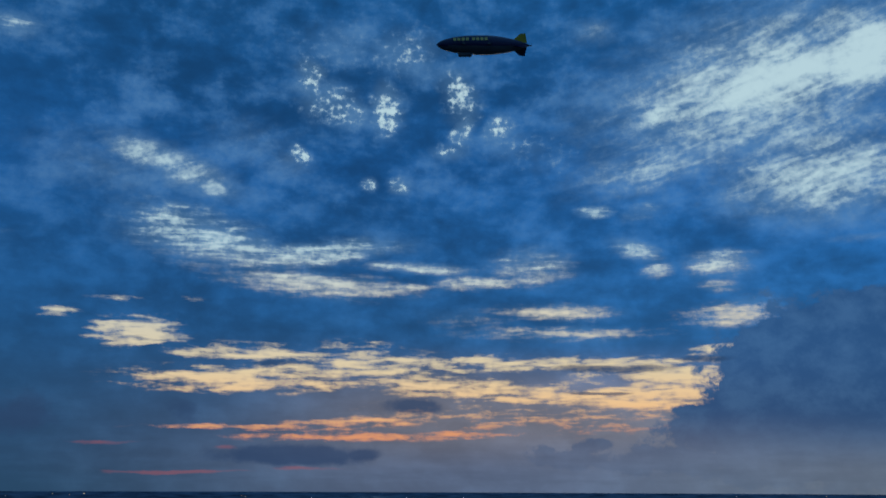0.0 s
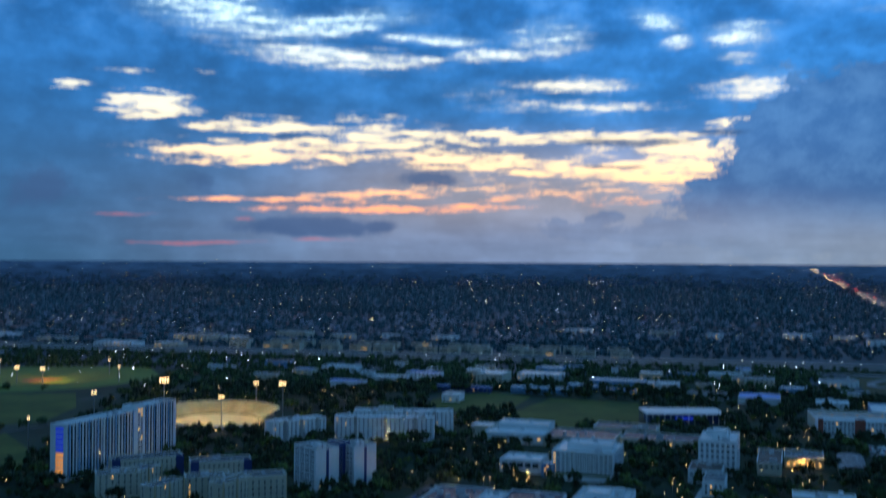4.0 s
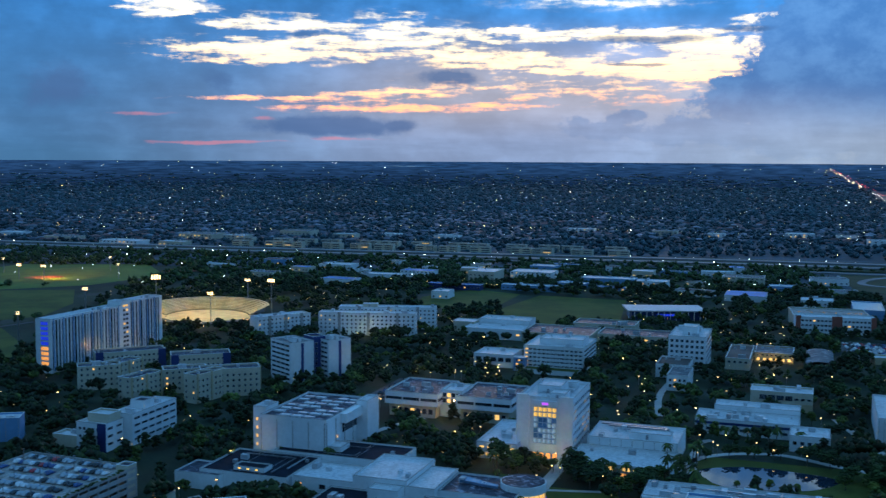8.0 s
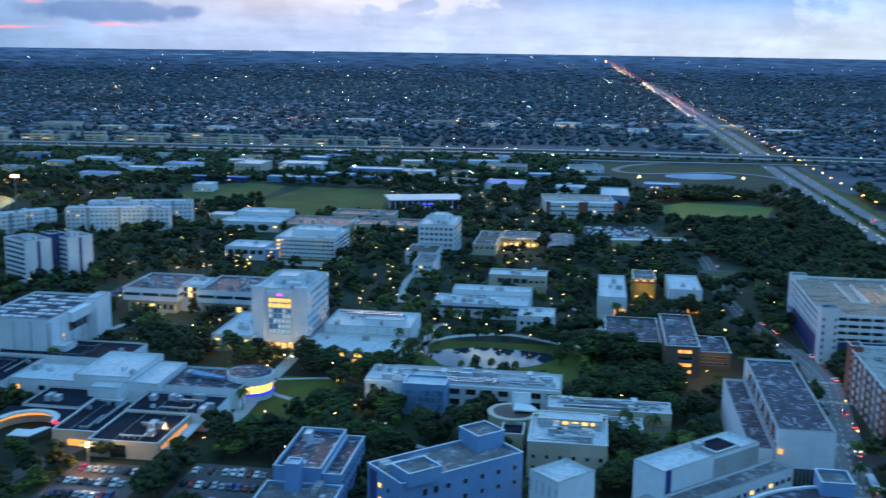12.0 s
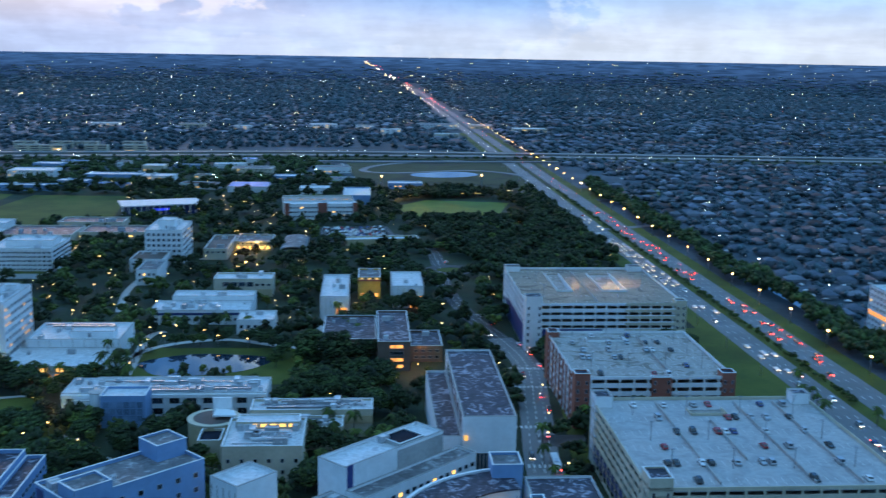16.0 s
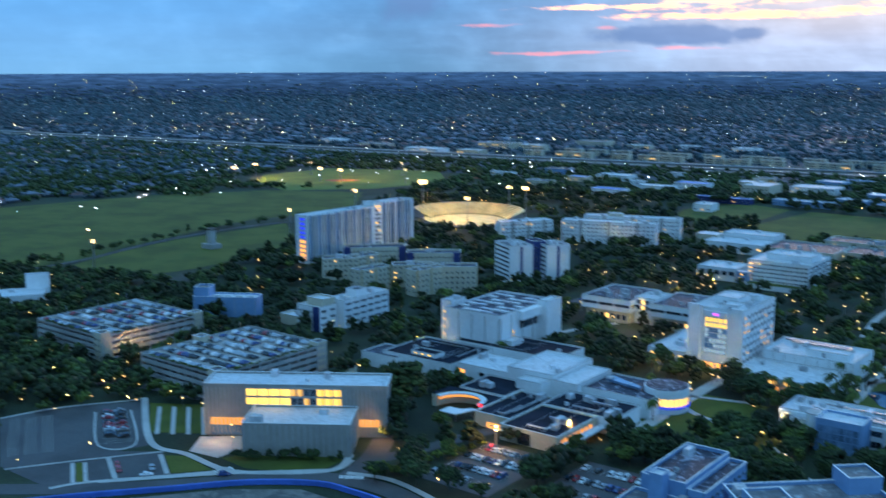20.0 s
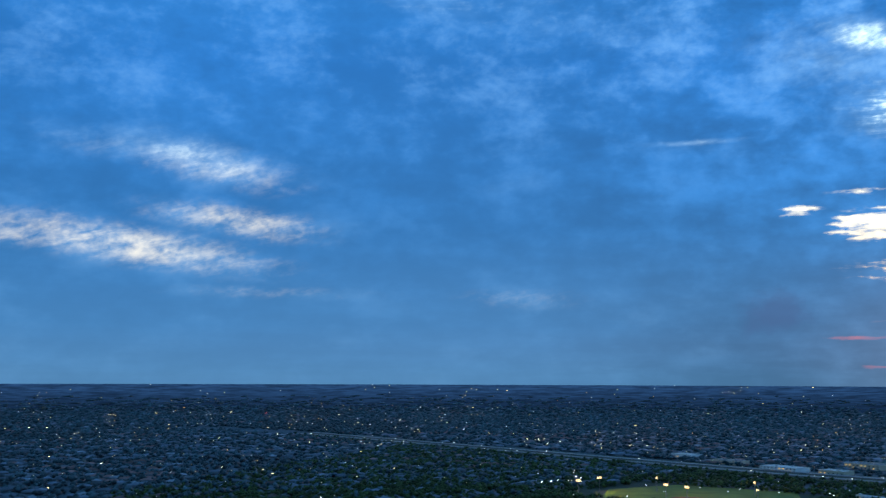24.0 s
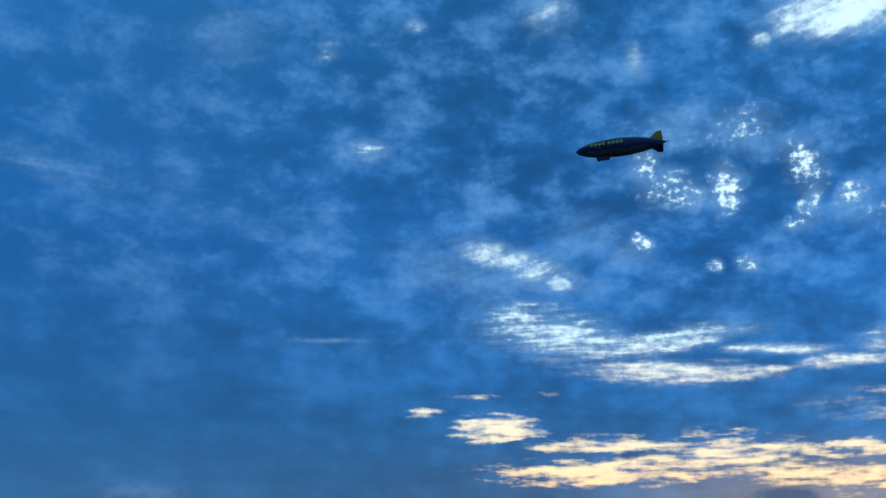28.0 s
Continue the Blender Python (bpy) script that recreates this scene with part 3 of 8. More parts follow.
def box(bm, x0, y0, z0, x1, y1, z1, mat=0, top=True):
    v = [bm.verts.new(p) for p in ((x0, y0, z0), (x1, y0, z0), (x1, y1, z0), (x0, y1, z0), (x0, y0, z1), (x1, y0, z1), (x1, y1, z1), (x0, y1, z1))]
    for q in ((0, 1, 5, 4), (1, 2, 6, 5), (2, 3, 7, 6), (3, 0, 4, 7), (3, 2, 1, 0), (4, 5, 6, 7))[: 6 if top else 5]:
        bm.faces.new([v[i] for i in q]).material_index = mat
    return v


def prism(bm, pts, z0, z1, mat=0):
    """An upright prism over an outline given counterclockwise."""
    lo = [bm.verts.new((x, y, z0)) for x, y in pts]
    hi = [bm.verts.new((x, y, z1)) for x, y in pts]
    n = len(pts)
    for i in range(n):
        bm.faces.new((lo[i], lo[(i + 1) % n], hi[(i + 1) % n], hi[i])).material_index = mat
    bm.faces.new(hi).material_index = mat
    bm.faces.new(lo[::-1]).material_index = mat


def arc(cx, cy, r, a0, a1, n):
    return [(cx + r * math.cos(radians(a0 + (a1 - a0) * i / n)), cy + r * math.sin(radians(a0 + (a1 - a0) * i / n))) for i in range(n + 1)]


def mesh_of(name, mats, build):
    bm = bmesh.new()
    build(bm)
    return finish(name, bm, mats)


BOXES = {}


def box_mesh(name, mat, sx, sy, sz):
    """A slightly bevelled block, centred in x and y, standing on z = 0; alike blocks share one mesh."""
    key = (name, mat, round(sx, 2), round(sy, 2), round(sz, 2))
    if key not in BOXES:
        bm = bmesh.new()
        box(bm, -sx / 2, -sy / 2, 0, sx / 2, sy / 2, sz)
        BOXES[key] = finish(name, bm, mat)
    return BOXES[key]


WINDOWS = {}


def window_mesh(w, h, glass="glass", frame="frame_metal", bars=1):
    """A window looking along -y: a frame that stands out a little and panes set back in it, with mullions."""
    key = (round(w, 2), round(h, 2), glass, frame, bars)
    if key not in WINDOWS:
        bm = bmesh.new()
        f = 0.10
        for x0, x1, z0, z1 in ((0, w, 0, f), (0, w, h - f, h), (0, f, f, h - f), (w - f, w, f, h - f)):
            box(bm, x0, -0.10, z0, x1, 0.05, z1)
        for i in range(1, bars):
            x = w * i / bars
            box(bm, x - 0.04, -0.06, f, x + 0.04, 0.05, h - f)
        for i in range(bars):
            q = [bm.verts.new(p) for p in ((w * i / bars + 0.04, -0.02, f), (w * (i + 1) / bars - 0.04, -0.02, f), (w * (i + 1) / bars - 0.04, -0.02, h - f), (w * i / bars + 0.04, -0.02, h - f))]
            bm.faces.new(q).material_index = 1
        WINDOWS[key] = finish("window", bm, [frame, glass])
    return WINDOWS[key]


def side(w, d, which):
    """A pose whose x runs along one side of a w by d block (front-left corner at 0, 0), seen from outside, its y inward."""
    return {"f": pose(0, 0, 0), "r": pose(w, 0, 0, 0, 0, 90), "b": pose(w, d, 0, 0, 0, 180), "l": pose(0, d, 0, 0, 0, -90)}[which]


def windows(parent, w, d, which, cols, rows, ww, wh, z0, dz, x0=1.5, x1=None, glass="glass", lit=0.0, frame="frame_metal", bars=1, lit_mat="warm_window", seed=0, name="window", at=(0, 0, 0)):
    """Rows of windows on one side of a block that stands at the place given."""
    span = (w if which in "fb" else d)
    x1 = span - 1.5 if x1 is None else x1
    rnd = random.Random(seed * 77 + cols * 13 + rows)
    for r in range(rows):
        for c in range(cols):
            x = x0 + (x1 - x0 - ww) * (c / (cols - 1) if cols > 1 else 0.5)
            g = lit_mat if rnd.random() < lit else glass
            part(name, window_mesh(ww, wh, g, frame, bars), parent, pose(*at) @ side(w, d, which) @ pose(x, -0.02, z0 + r * dz))


def bars_on(parent, w, d, which, n, bw, bh, z0, mat, depth=0.3, name="fin", x0=0.5, x1=None, at=(0, 0, 0)):
    """Upright fins or pilasters spread along a side."""
    span = (w if which in "fb" else d)
    x1 = span - 0.5 if x1 is None else x1
    me = mesh_of(name, mat, lambda bm: box(bm, 0, -depth, 0, bw, 0.05, bh))
    for i in range(n):
        part(name, me, parent, pose(*at) @ side(w, d, which) @ pose(x0 + (x1 - x0 - bw) * (i / (n - 1) if n > 1 else 0.5), 0, z0))


def panel(parent, w, d, which, x0, x1, z0, z1, mat, depth=0.15, name="panel", at=(0, 0, 0), label=""):
    part(name, mesh_of(name, mat, lambda bm: box(bm, x0, -depth, z0, x1, 0.05, z1)), parent, pose(*at) @ side(w, d, which), label)


def ring(bm, w, d, t, z0, z1, e=0.0):
    """A closed band of walls of thickness t round a w by d plan."""
    def loop(k, z):
        return [bm.verts.new(p) for p in ((k, k, z), (w - k, k, z), (w - k, d - k, z), (k, d - k, z))]
    ol, oh, il, ih = loop(-e, z0), loop(-e, z1), loop(t, z0), loop(t, z1)
    for i in range(4):
        j = (i + 1) % 4
        bm.faces.new((ol[i], ol[j], oh[j], oh[i])), bm.faces.new((oh[i], oh[j], ih[j], ih[i]))
        bm.faces.new((il[j], il[i], ih[i], ih[j])), bm.faces.new((ol[j], ol[i], il[i], il[j]))


def block(parent, x, y, w, d, h, wall="white_paint", roof="white_roof", parapet=0.9, z0=0.0, seed=1, units=0, yaw=0.0, name="wall"):
    """One mass of a building: walls, a roof set below its parapet, a coping, and plant on the roof. Returns its holder's pose."""
    m = pose(x, y, z0, 0, 0, yaw)
    here = parent.matrix_basis @ m
    KEEP_OUT.append((here.translation.x, here.translation.y, w, d, math.degrees(here.to_euler().z), 2.5))
    p = min(parapet, h * 0.3)
    t = 0.35

    body = part(name, mesh_of(name, wall, lambda bm: ring(bm, w, d, t, 0, h)), parent, m)
    part("roof", mesh_of("roof", roof, lambda bm: box(bm, t, t, h - p - 0.4, w - t, d - t, h - p)), parent, m)

    part("coping", mesh_of("coping", "white_paint" if wall != "white_paint" else "grey_concrete", lambda bm: ring(bm, w, d, t + 0.06, h, h + 0.14, 0.08)), parent, m)
    rnd = random.Random(seed)
    for i in range(units):
        s = rnd.choice(((2.2, 1.6, 1.3), (3.4, 2.2, 1.8), (1.4, 1.4, 0.9), (5.0, 2.4, 2.0)))
        if w - s[0] < 3 or d - s[1] < 3:
            continue
        ux, uy = rnd.uniform(1.2 + s[0] / 2, w - 1.2 - s[0] / 2), rnd.uniform(1.2 + s[1] / 2, d - 1.2 - s[1] / 2)
        part("roof_unit", unit_mesh(s), parent, m @ pose(ux, uy, h - p, 0, 0, rnd.choice((0, 90))))
    return body


UNITS = {}


def unit_mesh(s):
    """An air handler: a casing with a raised fan cowl and a recessed grille."""
    if s not in UNITS:
        bm = bmesh.new()
        sx, sy, sz = s
        box(bm, -sx / 2, -sy / 2, 0.0, sx / 2, sy / 2, sz)
        bm.faces.ensure_lookup_table()
        top, front = bm.faces[5], bm.faces[0]
        for inset, rise in ((min(sx, sy) * 0.18, 0.0), (0.02, 0.35), (0.12, -0.2)):
            bmesh.ops.inset_individual(bm, faces=[top], thickness=inset, depth=rise)
        bmesh.ops.inset_individual(bm, faces=[front], thickness=0.15, depth=-0.12)
        UNITS[s] = finish("roof_unit", bm, "roof_unit")
    return UNITS[s]


def building(name, label, x, y, yaw=-16.0, category="building"):
    return thing(name, label, category, pose(x, y, 0, 0, 0, yaw))


def strip(name, pts, width, z, mat, label="", kind="structure", category="road", thick=0.1):
    """A band of even width along a line of points: a road, a path."""
    def build(bm):
        left, right = [], []
        for i, p in enumerate(pts):
            a, b = Vector(pts[max(i - 1, 0)]), Vector(pts[min(i + 1, len(pts) - 1)])
            n = (b - a).normalized()
            n = Vector((-n.y, n.x)) * width / 2
            left.append(Vector(p) + n), right.append(Vector(p) - n)
        rows = [[bm.verts.new((*q, zz)) for q in side_] for side_ in (left, right) for zz in (z, z - thick)]
        lt, lb, rt, rb = rows
        for i in range(len(pts) - 1):
            bm.faces.new((rt[i], rt[i + 1], lt[i + 1], lt[i]))
            bm.faces.new((lt[i], lt[i + 1], lb[i + 1], lb[i]))
            bm.faces.new((rb[i], rb[i + 1], rt[i + 1], rt[i]))
    ob = new(name, mesh_of(name, mat, build))
    return tagged(ob, label or name.replace("_", " "), category, kind=kind)


def curve(pts, n=6):
    """Points of a smooth line through the given ones."""
    out = []
    p = [Vector(q) for q in pts]
    for i in range(len(p) - 1):
        a, b, c, d = p[max(i - 1, 0)], p[i], p[i + 1], p[min(i + 2, len(p) - 1)]
        for k in range(n):
            t = k / n
            q = 0.5 * (2 * b + (c - a) * t + (2 * a - 5 * b + 4 * c - d) * t * t + (3 * b - a - 3 * c + d) * t ** 3)
            out.append((q.x, q.y))
    out.append(tuple(p[-1]))
    return out


def plot(name, pts, z, mat, label, category="ground", kind="structure", thick=0.12):
    ob = new(name, mesh_of(name, mat, lambda bm: prism(bm, pts, z - thick, z)))
    return tagged(ob, label, category, kind=kind)


def rect(x, y, w, d, yaw=-16.0):
    """Outline of a rectangle from its front-left corner."""
    c, s = math.cos(radians(yaw)), math.sin(radians(yaw))
    return [(x + a * c - b * s, y + a * s + b * c) for a, b in ((0, 0), (w, 0), (w, d), (0, d))]

# ---- ground, roads, water ----
def ground_height(r):
    """Level land; a low swell closes it far off, at the horizon."""
    t = min(max((r - 3900) / 950, 0.0), 1.0)
    return 112 * t * t * (3 - 2 * t) ** 0.9


def ground_sheet(bm, radii):
    n = 72
    rings = []
    for r in radii:
        rings.append([bm.verts.new((80 + r * math.cos(2 * math.pi * i / n), r * math.sin(2 * math.pi * i / n), ground_height(r))) for i in range(n if r else 1)])
    for a, b in zip(rings, rings[1:]):
        for i in range(n):
            j = (i + 1) % n
            bm.faces.new((a[0], b[i], b[j]) if len(a) == 1 else (a[i], b[i], b[j], a[j]))


FAR_R = np.arange(0.0, 4851.0, 10.0)
FAR_D = np.array([145.0 * q / (145.0 - ground_height(q)) for q in FAR_R])


def far_place(P):
    """Where points of level land lie on the swell that closes it: place, height and the scale of things there."""
    q = np.asarray(P, float) - (80.0, 0.0)
    d = np.hypot(q[:, 0], q[:, 1])
    r_ = np.interp(d, FAR_D, FAR_R)
    k = r_ / d
    return np.c_[q * k[:, None] + (80.0, 0.0), np.array([ground_height(v) for v in r_])], k


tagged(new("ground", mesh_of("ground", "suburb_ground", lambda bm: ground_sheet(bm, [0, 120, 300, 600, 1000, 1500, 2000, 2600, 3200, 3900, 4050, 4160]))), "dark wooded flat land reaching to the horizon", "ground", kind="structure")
tagged(new("backdrop_distance", mesh_of("backdrop_distance", "distance", lambda bm: ground_sheet(bm, [4155, 4250, 4350, 4450, 4560, 4640, 4720, 4790, 4860]))), "glowing backdrop of far land with blue haze painted in", "backdrop", kind="structure")
U, V = Vector((math.cos(radians(-16)), math.sin(radians(-16)))), Vector((math.sin(radians(16)), math.cos(radians(16))))


def campus(u, v):
    """A point from distances along the campus grid."""
    q = U * u + V * v
    return q.x, q.y


plot("campus_ground", [(-420, 150), (360, 20), (640, 1010), (300, 1250), (-700, 1330), (-760, 500)], 0.06, "scrub", "dark planted campus grounds with mulch and lawn", thick=0.2)
# the six-lane avenue that runs straight to the horizon
AV = Vector((0.2665, 0.9638))
AV0 = Vector((430, 291))


def along(s, off=0.0):
    q = AV0 + AV * s + Vector((AV.y, -AV.x)) * off
    return q.x, q.y


road_line = [along(s) for s in (-260, 0, 300, 700, 1060, 1500, 2200, 3000, 3600)]
strip("road_avenue_verge", road_line[:6], 58, 0.10, "grass", "grass verge along a wide avenue", thick=0.2)
strip("road_avenue_south", [along(s, -11) for s in (-260, 0, 300, 700, 1060, 1500, 2200, 3000, 3550)], 15, 0.18, "road_asphalt", "three-lane asphalt carriageway of a straight avenue")
strip("road_avenue_north", [along(s, 11) for s in (-260, 0, 300, 700, 1060, 1500, 2200, 3000, 3550)], 15, 0.18, "road_asphalt", "three-lane asphalt carriageway of a straight avenue")
# the freeway across the view, on a low bank
FW = curve([(-1900, 1830), (-1200, 1690), (-700, 1590), (-24, 1475), (480, 1390), (960, 1240), (1500, 1040), (2100, 800)], 5)
strip("freeway_bank", FW, 120, 1.2, "rough_grass", "grassy bank of a freeway", thick=1.3)
for k, off in enumerate((-26, 22)):
    strip("freeway_carriageway", [(x + off * 0.2, y + off) for x, y in FW], 20, 3.2, "freeway_concrete", "pale concrete freeway carriageway", thick=2.4)
campus_road = curve([(262, 180), (271, 263), (300, 340), (324, 401), (331, 450), (333, 499), (345, 570), (366, 640), (378, 700), (370, 760)], 6)
strip("road_campus", campus_road[:25], 13, 0.16, "road_asphalt", "two-way campus road of worn asphalt")
strip("road_campus_far", campus_road[24:], 10, 0.16, "asphalt", "dark asphalt campus road between trees")
strip("road_cross", [(288, 312), (330, 300)], 12, 0.17, "asphalt", "side road at a crossing")
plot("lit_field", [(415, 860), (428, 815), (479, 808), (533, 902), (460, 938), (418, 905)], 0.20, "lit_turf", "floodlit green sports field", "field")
plot("retention_pond", [(553 + 42 * math.cos(a), 1138 + 30 * math.sin(a)) for a in [2 * math.pi * i / 20 for i in range(20)]], 0.25, "water", "retention pond beside the freeway ramp", "pond")
strip("verge_campus", [(x + 15, y - 4) for x, y in campus_road[8:24]], 9, 0.14, "grass", "grass verge with young trees beside the campus road", category="verge")
strip("pavement_campus", [(x + 21.5, y - 5.5) for x, y in campus_road[8:24]], 2.2, 0.2, "pavement", "concrete walk beside the campus road", category="path")
# ---- campus buildings ----
def rooftop(parent, x, y, w, d, h, z0, wall="white_paint"):
    """A small penthouse on a roof, with a door and a louvre."""
    block(parent, x, y, w, d, h, wall, "white_roof", 0.4, z0=z0, name="penthouse")
    panel(parent, w, d, "f", w * .4, w * .4 + 1.2, 0.1, min(2.3, h - .4), "steel", .06, "door", at=(x, y, z0))


def roof_pipes(parent, x, y, w, d, z, n, seed):
    """Runs of duct and pipe on short feet across a roof."""
    rnd = random.Random(seed)
    for _ in range(n):
        x0, y0 = x + rnd.uniform(1, w * .5), y + rnd.uniform(1, d - 1)
        x1, y1 = x + w - rnd.uniform(1, w * .4), y + rnd.uniform(1, d - 1)
        t, h = rnd.choice((.18, .25, .4)), rnd.uniform(.4, .9)

        def run(bm):
            box(bm, x0, y0 - t, z + h, x1, y0 + t, z + h + 2 * t)
            box(bm, x1 - t, min(y0, y1), z + h, x1 + t, max(y0, y1) - .01, z + h + 2 * t + .01)
            for k in range(4):
                xx = x0 + (x1 - x0) * (k + .5) / 4
                box(bm, xx - .1, y0 - t * .8, z, xx + .1, y0 + t * .8, z + h)
        part("roof_pipe", mesh_of("roof_pipe", rnd.choice(("roof_unit", "frame_metal", "steel")), run), parent)


b = building("tower_hall", "white eight-storey tower with a lit glass bay", 71, 475)
block(b, 0, 0, 26, 41, 30, "white_paint", "white_roof", 1.6, units=5, seed=3)
roof_pipes(b, 2, 2, 22, 36, 28.4, 4, 9), rooftop(b, 5, 16, 12, 15, 4.0, 28.4), rooftop(b, 14, 4, 8, 9, 3.2, 28.4), rooftop(b, 3, 33, 18, 6, 2.6, 28.4)
for x in (-0.8, 20.6):
    panel(b, 26, 41, "f", x, x + 6.2, 0, 31.2, "white_paint", 1.4, "corner_pier")
panel(b, 26, 41, "f", 7.2, 18.6, 26.0, 28.6, "white_paint", 1.0, "bay_head")
panel(b, 26, 41, "f", 11.5, 14.5, 26.6, 27.8, "violet_led", 1.2, "sign", label="plain violet lit sign")
for r in range(7):
    windows(b, 26, 41, "f", 5, 1, 2.0, 2.2, 7.8 + r * 2.55, 1, 7.4, 18.4, "blue_glass", (.5, .7, .6, .7, .5, .9, .9)[r], "blue_panel", 2, "hall_window" if r > 4 else "cool_window", r)
windows(b, 26, 41, "f", 1, 7, 1.3, 1.5, 4.6, 3.5, 1.2, 3.4, lit=.2, seed=5)
windows(b, 26, 41, "f", 1, 7, 1.3, 1.5, 4.6, 3.5, 22.6, 24.8, lit=.2, seed=6)
windows(b, 26, 41, "r", 9, 7, 2.2, 1.7, 4.6, 3.5, 2, 39, lit=.24, bars=2, seed=7)
windows(b, 26, 41, "f", 4, 1, 2.4, 2.8, 0.6, 1, 7, 19, lit=1, lit_mat="orange_glow")

b = building("podium_hall", "white low hall with stepped flat roofs", 93, 451)
block(b, 0, 0, 46, 30, 6, units=2)
block(b, 3, 30, 43, 31, 10, units=3, seed=4)
rooftop(b, 22, 36, 20, 8, 3.0, 9.1)
roof_pipes(b, 4, 46, 38, 13, 9.1, 4, 3)
windows(b, 46, 30, "f", 4, 1, 3.4, 1.9, 3.4, 1, 18, 43, lit=1, lit_mat="warm_window", bars=3)
windows(b, 46, 30, "f", 7, 1, 2.6, 2.2, 0.4, 1, 16, 44, lit=1, lit_mat="orange_glow", bars=2)
windows(b, 46, 30, "f", 3, 1, 1.4, 1.4, 3.0, 1, 2, 14)
bars_on(b, 43, 31, "f", 9, 0.25, 3.6, 6.0, "grey_concrete", .12, "seam", at=(3, 30, 0))
b = building("west_annex", "white two-storey annex with a lit ground floor", 51, 473)
block(b, 0, 0, 20, 45, 8, "white_paint", "white_roof", units=3, seed=9)
windows(b, 20, 45, "f", 6, 1, 2.3, 1.8, 1.2, 1, lit=1, bars=2), windows(b, 20, 45, "f", 5, 1, 2.4, 1.2, 5.0, 1, lit=.5)

for x, y, s in ((-2, 551, 5), (38, 541, 6)):
    b = building("banded_hall", "low hall with dark window bands and a stained roof", x, y)
    block(b, 2, 2, 27, 34, 7, "cream_stucco", "stained_roof", 0.5)
    block(b, 0, 0, 31, 38, 7, "white_paint", "stained_roof", 0.8, units=6, seed=s, z0=7)
    for q, span in (("f", 31), ("r", 38), ("l", 38)):
        windows(b, 31, 38, q, 3 if q == "f" else 4, 1, span / (3.3 if q == "f" else 4.4), 1.7, 9.6, 1, .6, span - .6, bars=6)
    windows(b, 27, 34, "f", 7, 1, 2.6, 3.0, 2.0, 1, lit=.25, at=(2, 2, 0), seed=s)
b = building("link_pavilion", "glazed link pavilion between two halls", 27, 545)
block(b, 0, 6, 13, 20, 15, "white_paint", "white_roof", units=2)
windows(b, 13, 20, "f", 4, 2, 2.2, 2.4, 8, 3.2, lit=.4, at=(0, 6, 0))

b = building("louvred_office", "white five-storey office with louvred front", 77, 683)
block(b, 0, 0, 41, 42, 17, units=5)
block(b, 8, 12, 30, 20, 4, z0=16.2, units=2)
for r in range(5):
    windows(b, 41, 42, "f", 12, 1, 2.7, 1.3, 3.0 + r * 2.7, 1, 3.5, 40, "glass", .0, "white_paint", 3, seed=r)
    windows(b, 41, 42, "f", 1, 1, 2.0, 1.3, 3.0 + r * 2.7, 1, .8, 3.2, lit=1)
    windows(b, 41, 42, "r", 5, 1, 6.4, 1.4, 3.0 + r * 2.7, 1, 2, 40, bars=4)
bars_on(b, 41, 42, "f", 14, .3, 14, 2.4, "white_paint", .5, x0=3)
block(b, 2, -12, 38, 11, 3.2, "white_paint", "grass", .4)

b = building("square_window_tower", "white five-storey tower with square windows", 175, 694)
block(b, 0, 0, 25, 40, 23, units=4)
rooftop(b, 8, 10, 10, 14, 6, 22.1)
rooftop(b, 3, 28, 16, 8, 3, 22.1)
windows(b, 25, 40, "f", 7, 5, 1.9, 1.9, 4.0, 3.7, lit=.03, seed=2)
windows(b, 25, 40, "r", 9, 5, 2.6, 1.9, 4.0, 3.7, lit=.05, seed=3)
windows(b, 25, 40, "l", 9, 5, 2.6, 1.9, 4.0, 3.7, lit=.03, seed=4)
block(b, -4, -30, 21, 29, 9, "white_paint", "brown_roof", units=2)
block(b, 8, -68, 13, 30, 10, "white_paint", "grey_roof", units=1)
windows(b, 13, 30, "f", 4, 2, 1.5, 1.7, 2.4, 3.6, lit=.4, at=(8, -68, 0))
windows(b, 21, 29, "f", 6, 1, 1.7, 1.6, 5, 1, at=(-4, -30, 0))

b = building("brown_flat_hall", "low cream hall with a dark flat roof", 214, 696)
block(b, 0, 0, 16, 55, 8, "cream_stucco", "brown_roof", units=3)
windows(b, 16, 55, "f", 4, 1, 2.0, 1.6, 4.6, 1), windows(b, 16, 55, "r", 10, 1, 2.4, 1.6, 4.6, 1)
b = building("classroom_hall", "low classroom block with a lit arcade", 240, 724)
block(b, 0, 0, 26, 30, 7, "tan_stucco", "grey_roof", units=2)
windows(b, 26, 30, "f", 6, 1, 2.2, 2.2, 1.2, 1, lit=.8), windows(b, 26, 30, "f", 8, 1, 1.6, 1.1, 4.8, 1)
b = building("curved_hall", "grey hall with a curved ribbed metal roof", 265, 685)
block(b, 0, 0, 17, 52, 6, "cream_stucco", "grey_roof", .2)
part("vault", mesh_of("vault", "grey_roof", lambda bm: [bm.faces.new([bm.verts.new(q) for q in ((x0, 0, z0), (x1, 0, z1), (x1, 52, z1), (x0, 52, z0))]) for (x0, z0), (x1, z1) in zip([(8.5 - 9 * math.cos(a * .3142), 6 + 2.6 * math.sin(a * .3142)) for a in range(10)], [(8.5 - 9 * math.cos(a * .3142), 6 + 2.6 * math.sin(a * .3142)) for a in range(1, 11)])]), b)
b = building("tan_library", "tan two-storey hall with dark window panels", 205, 583)
block(b, 0, 0, 34, 17, 11, "cream_stucco", "white_roof", units=4, seed=21)
panel(b, 34, 17, "f", 0, 34, 0, 4.6, "tan_stucco", .2, "plinth")
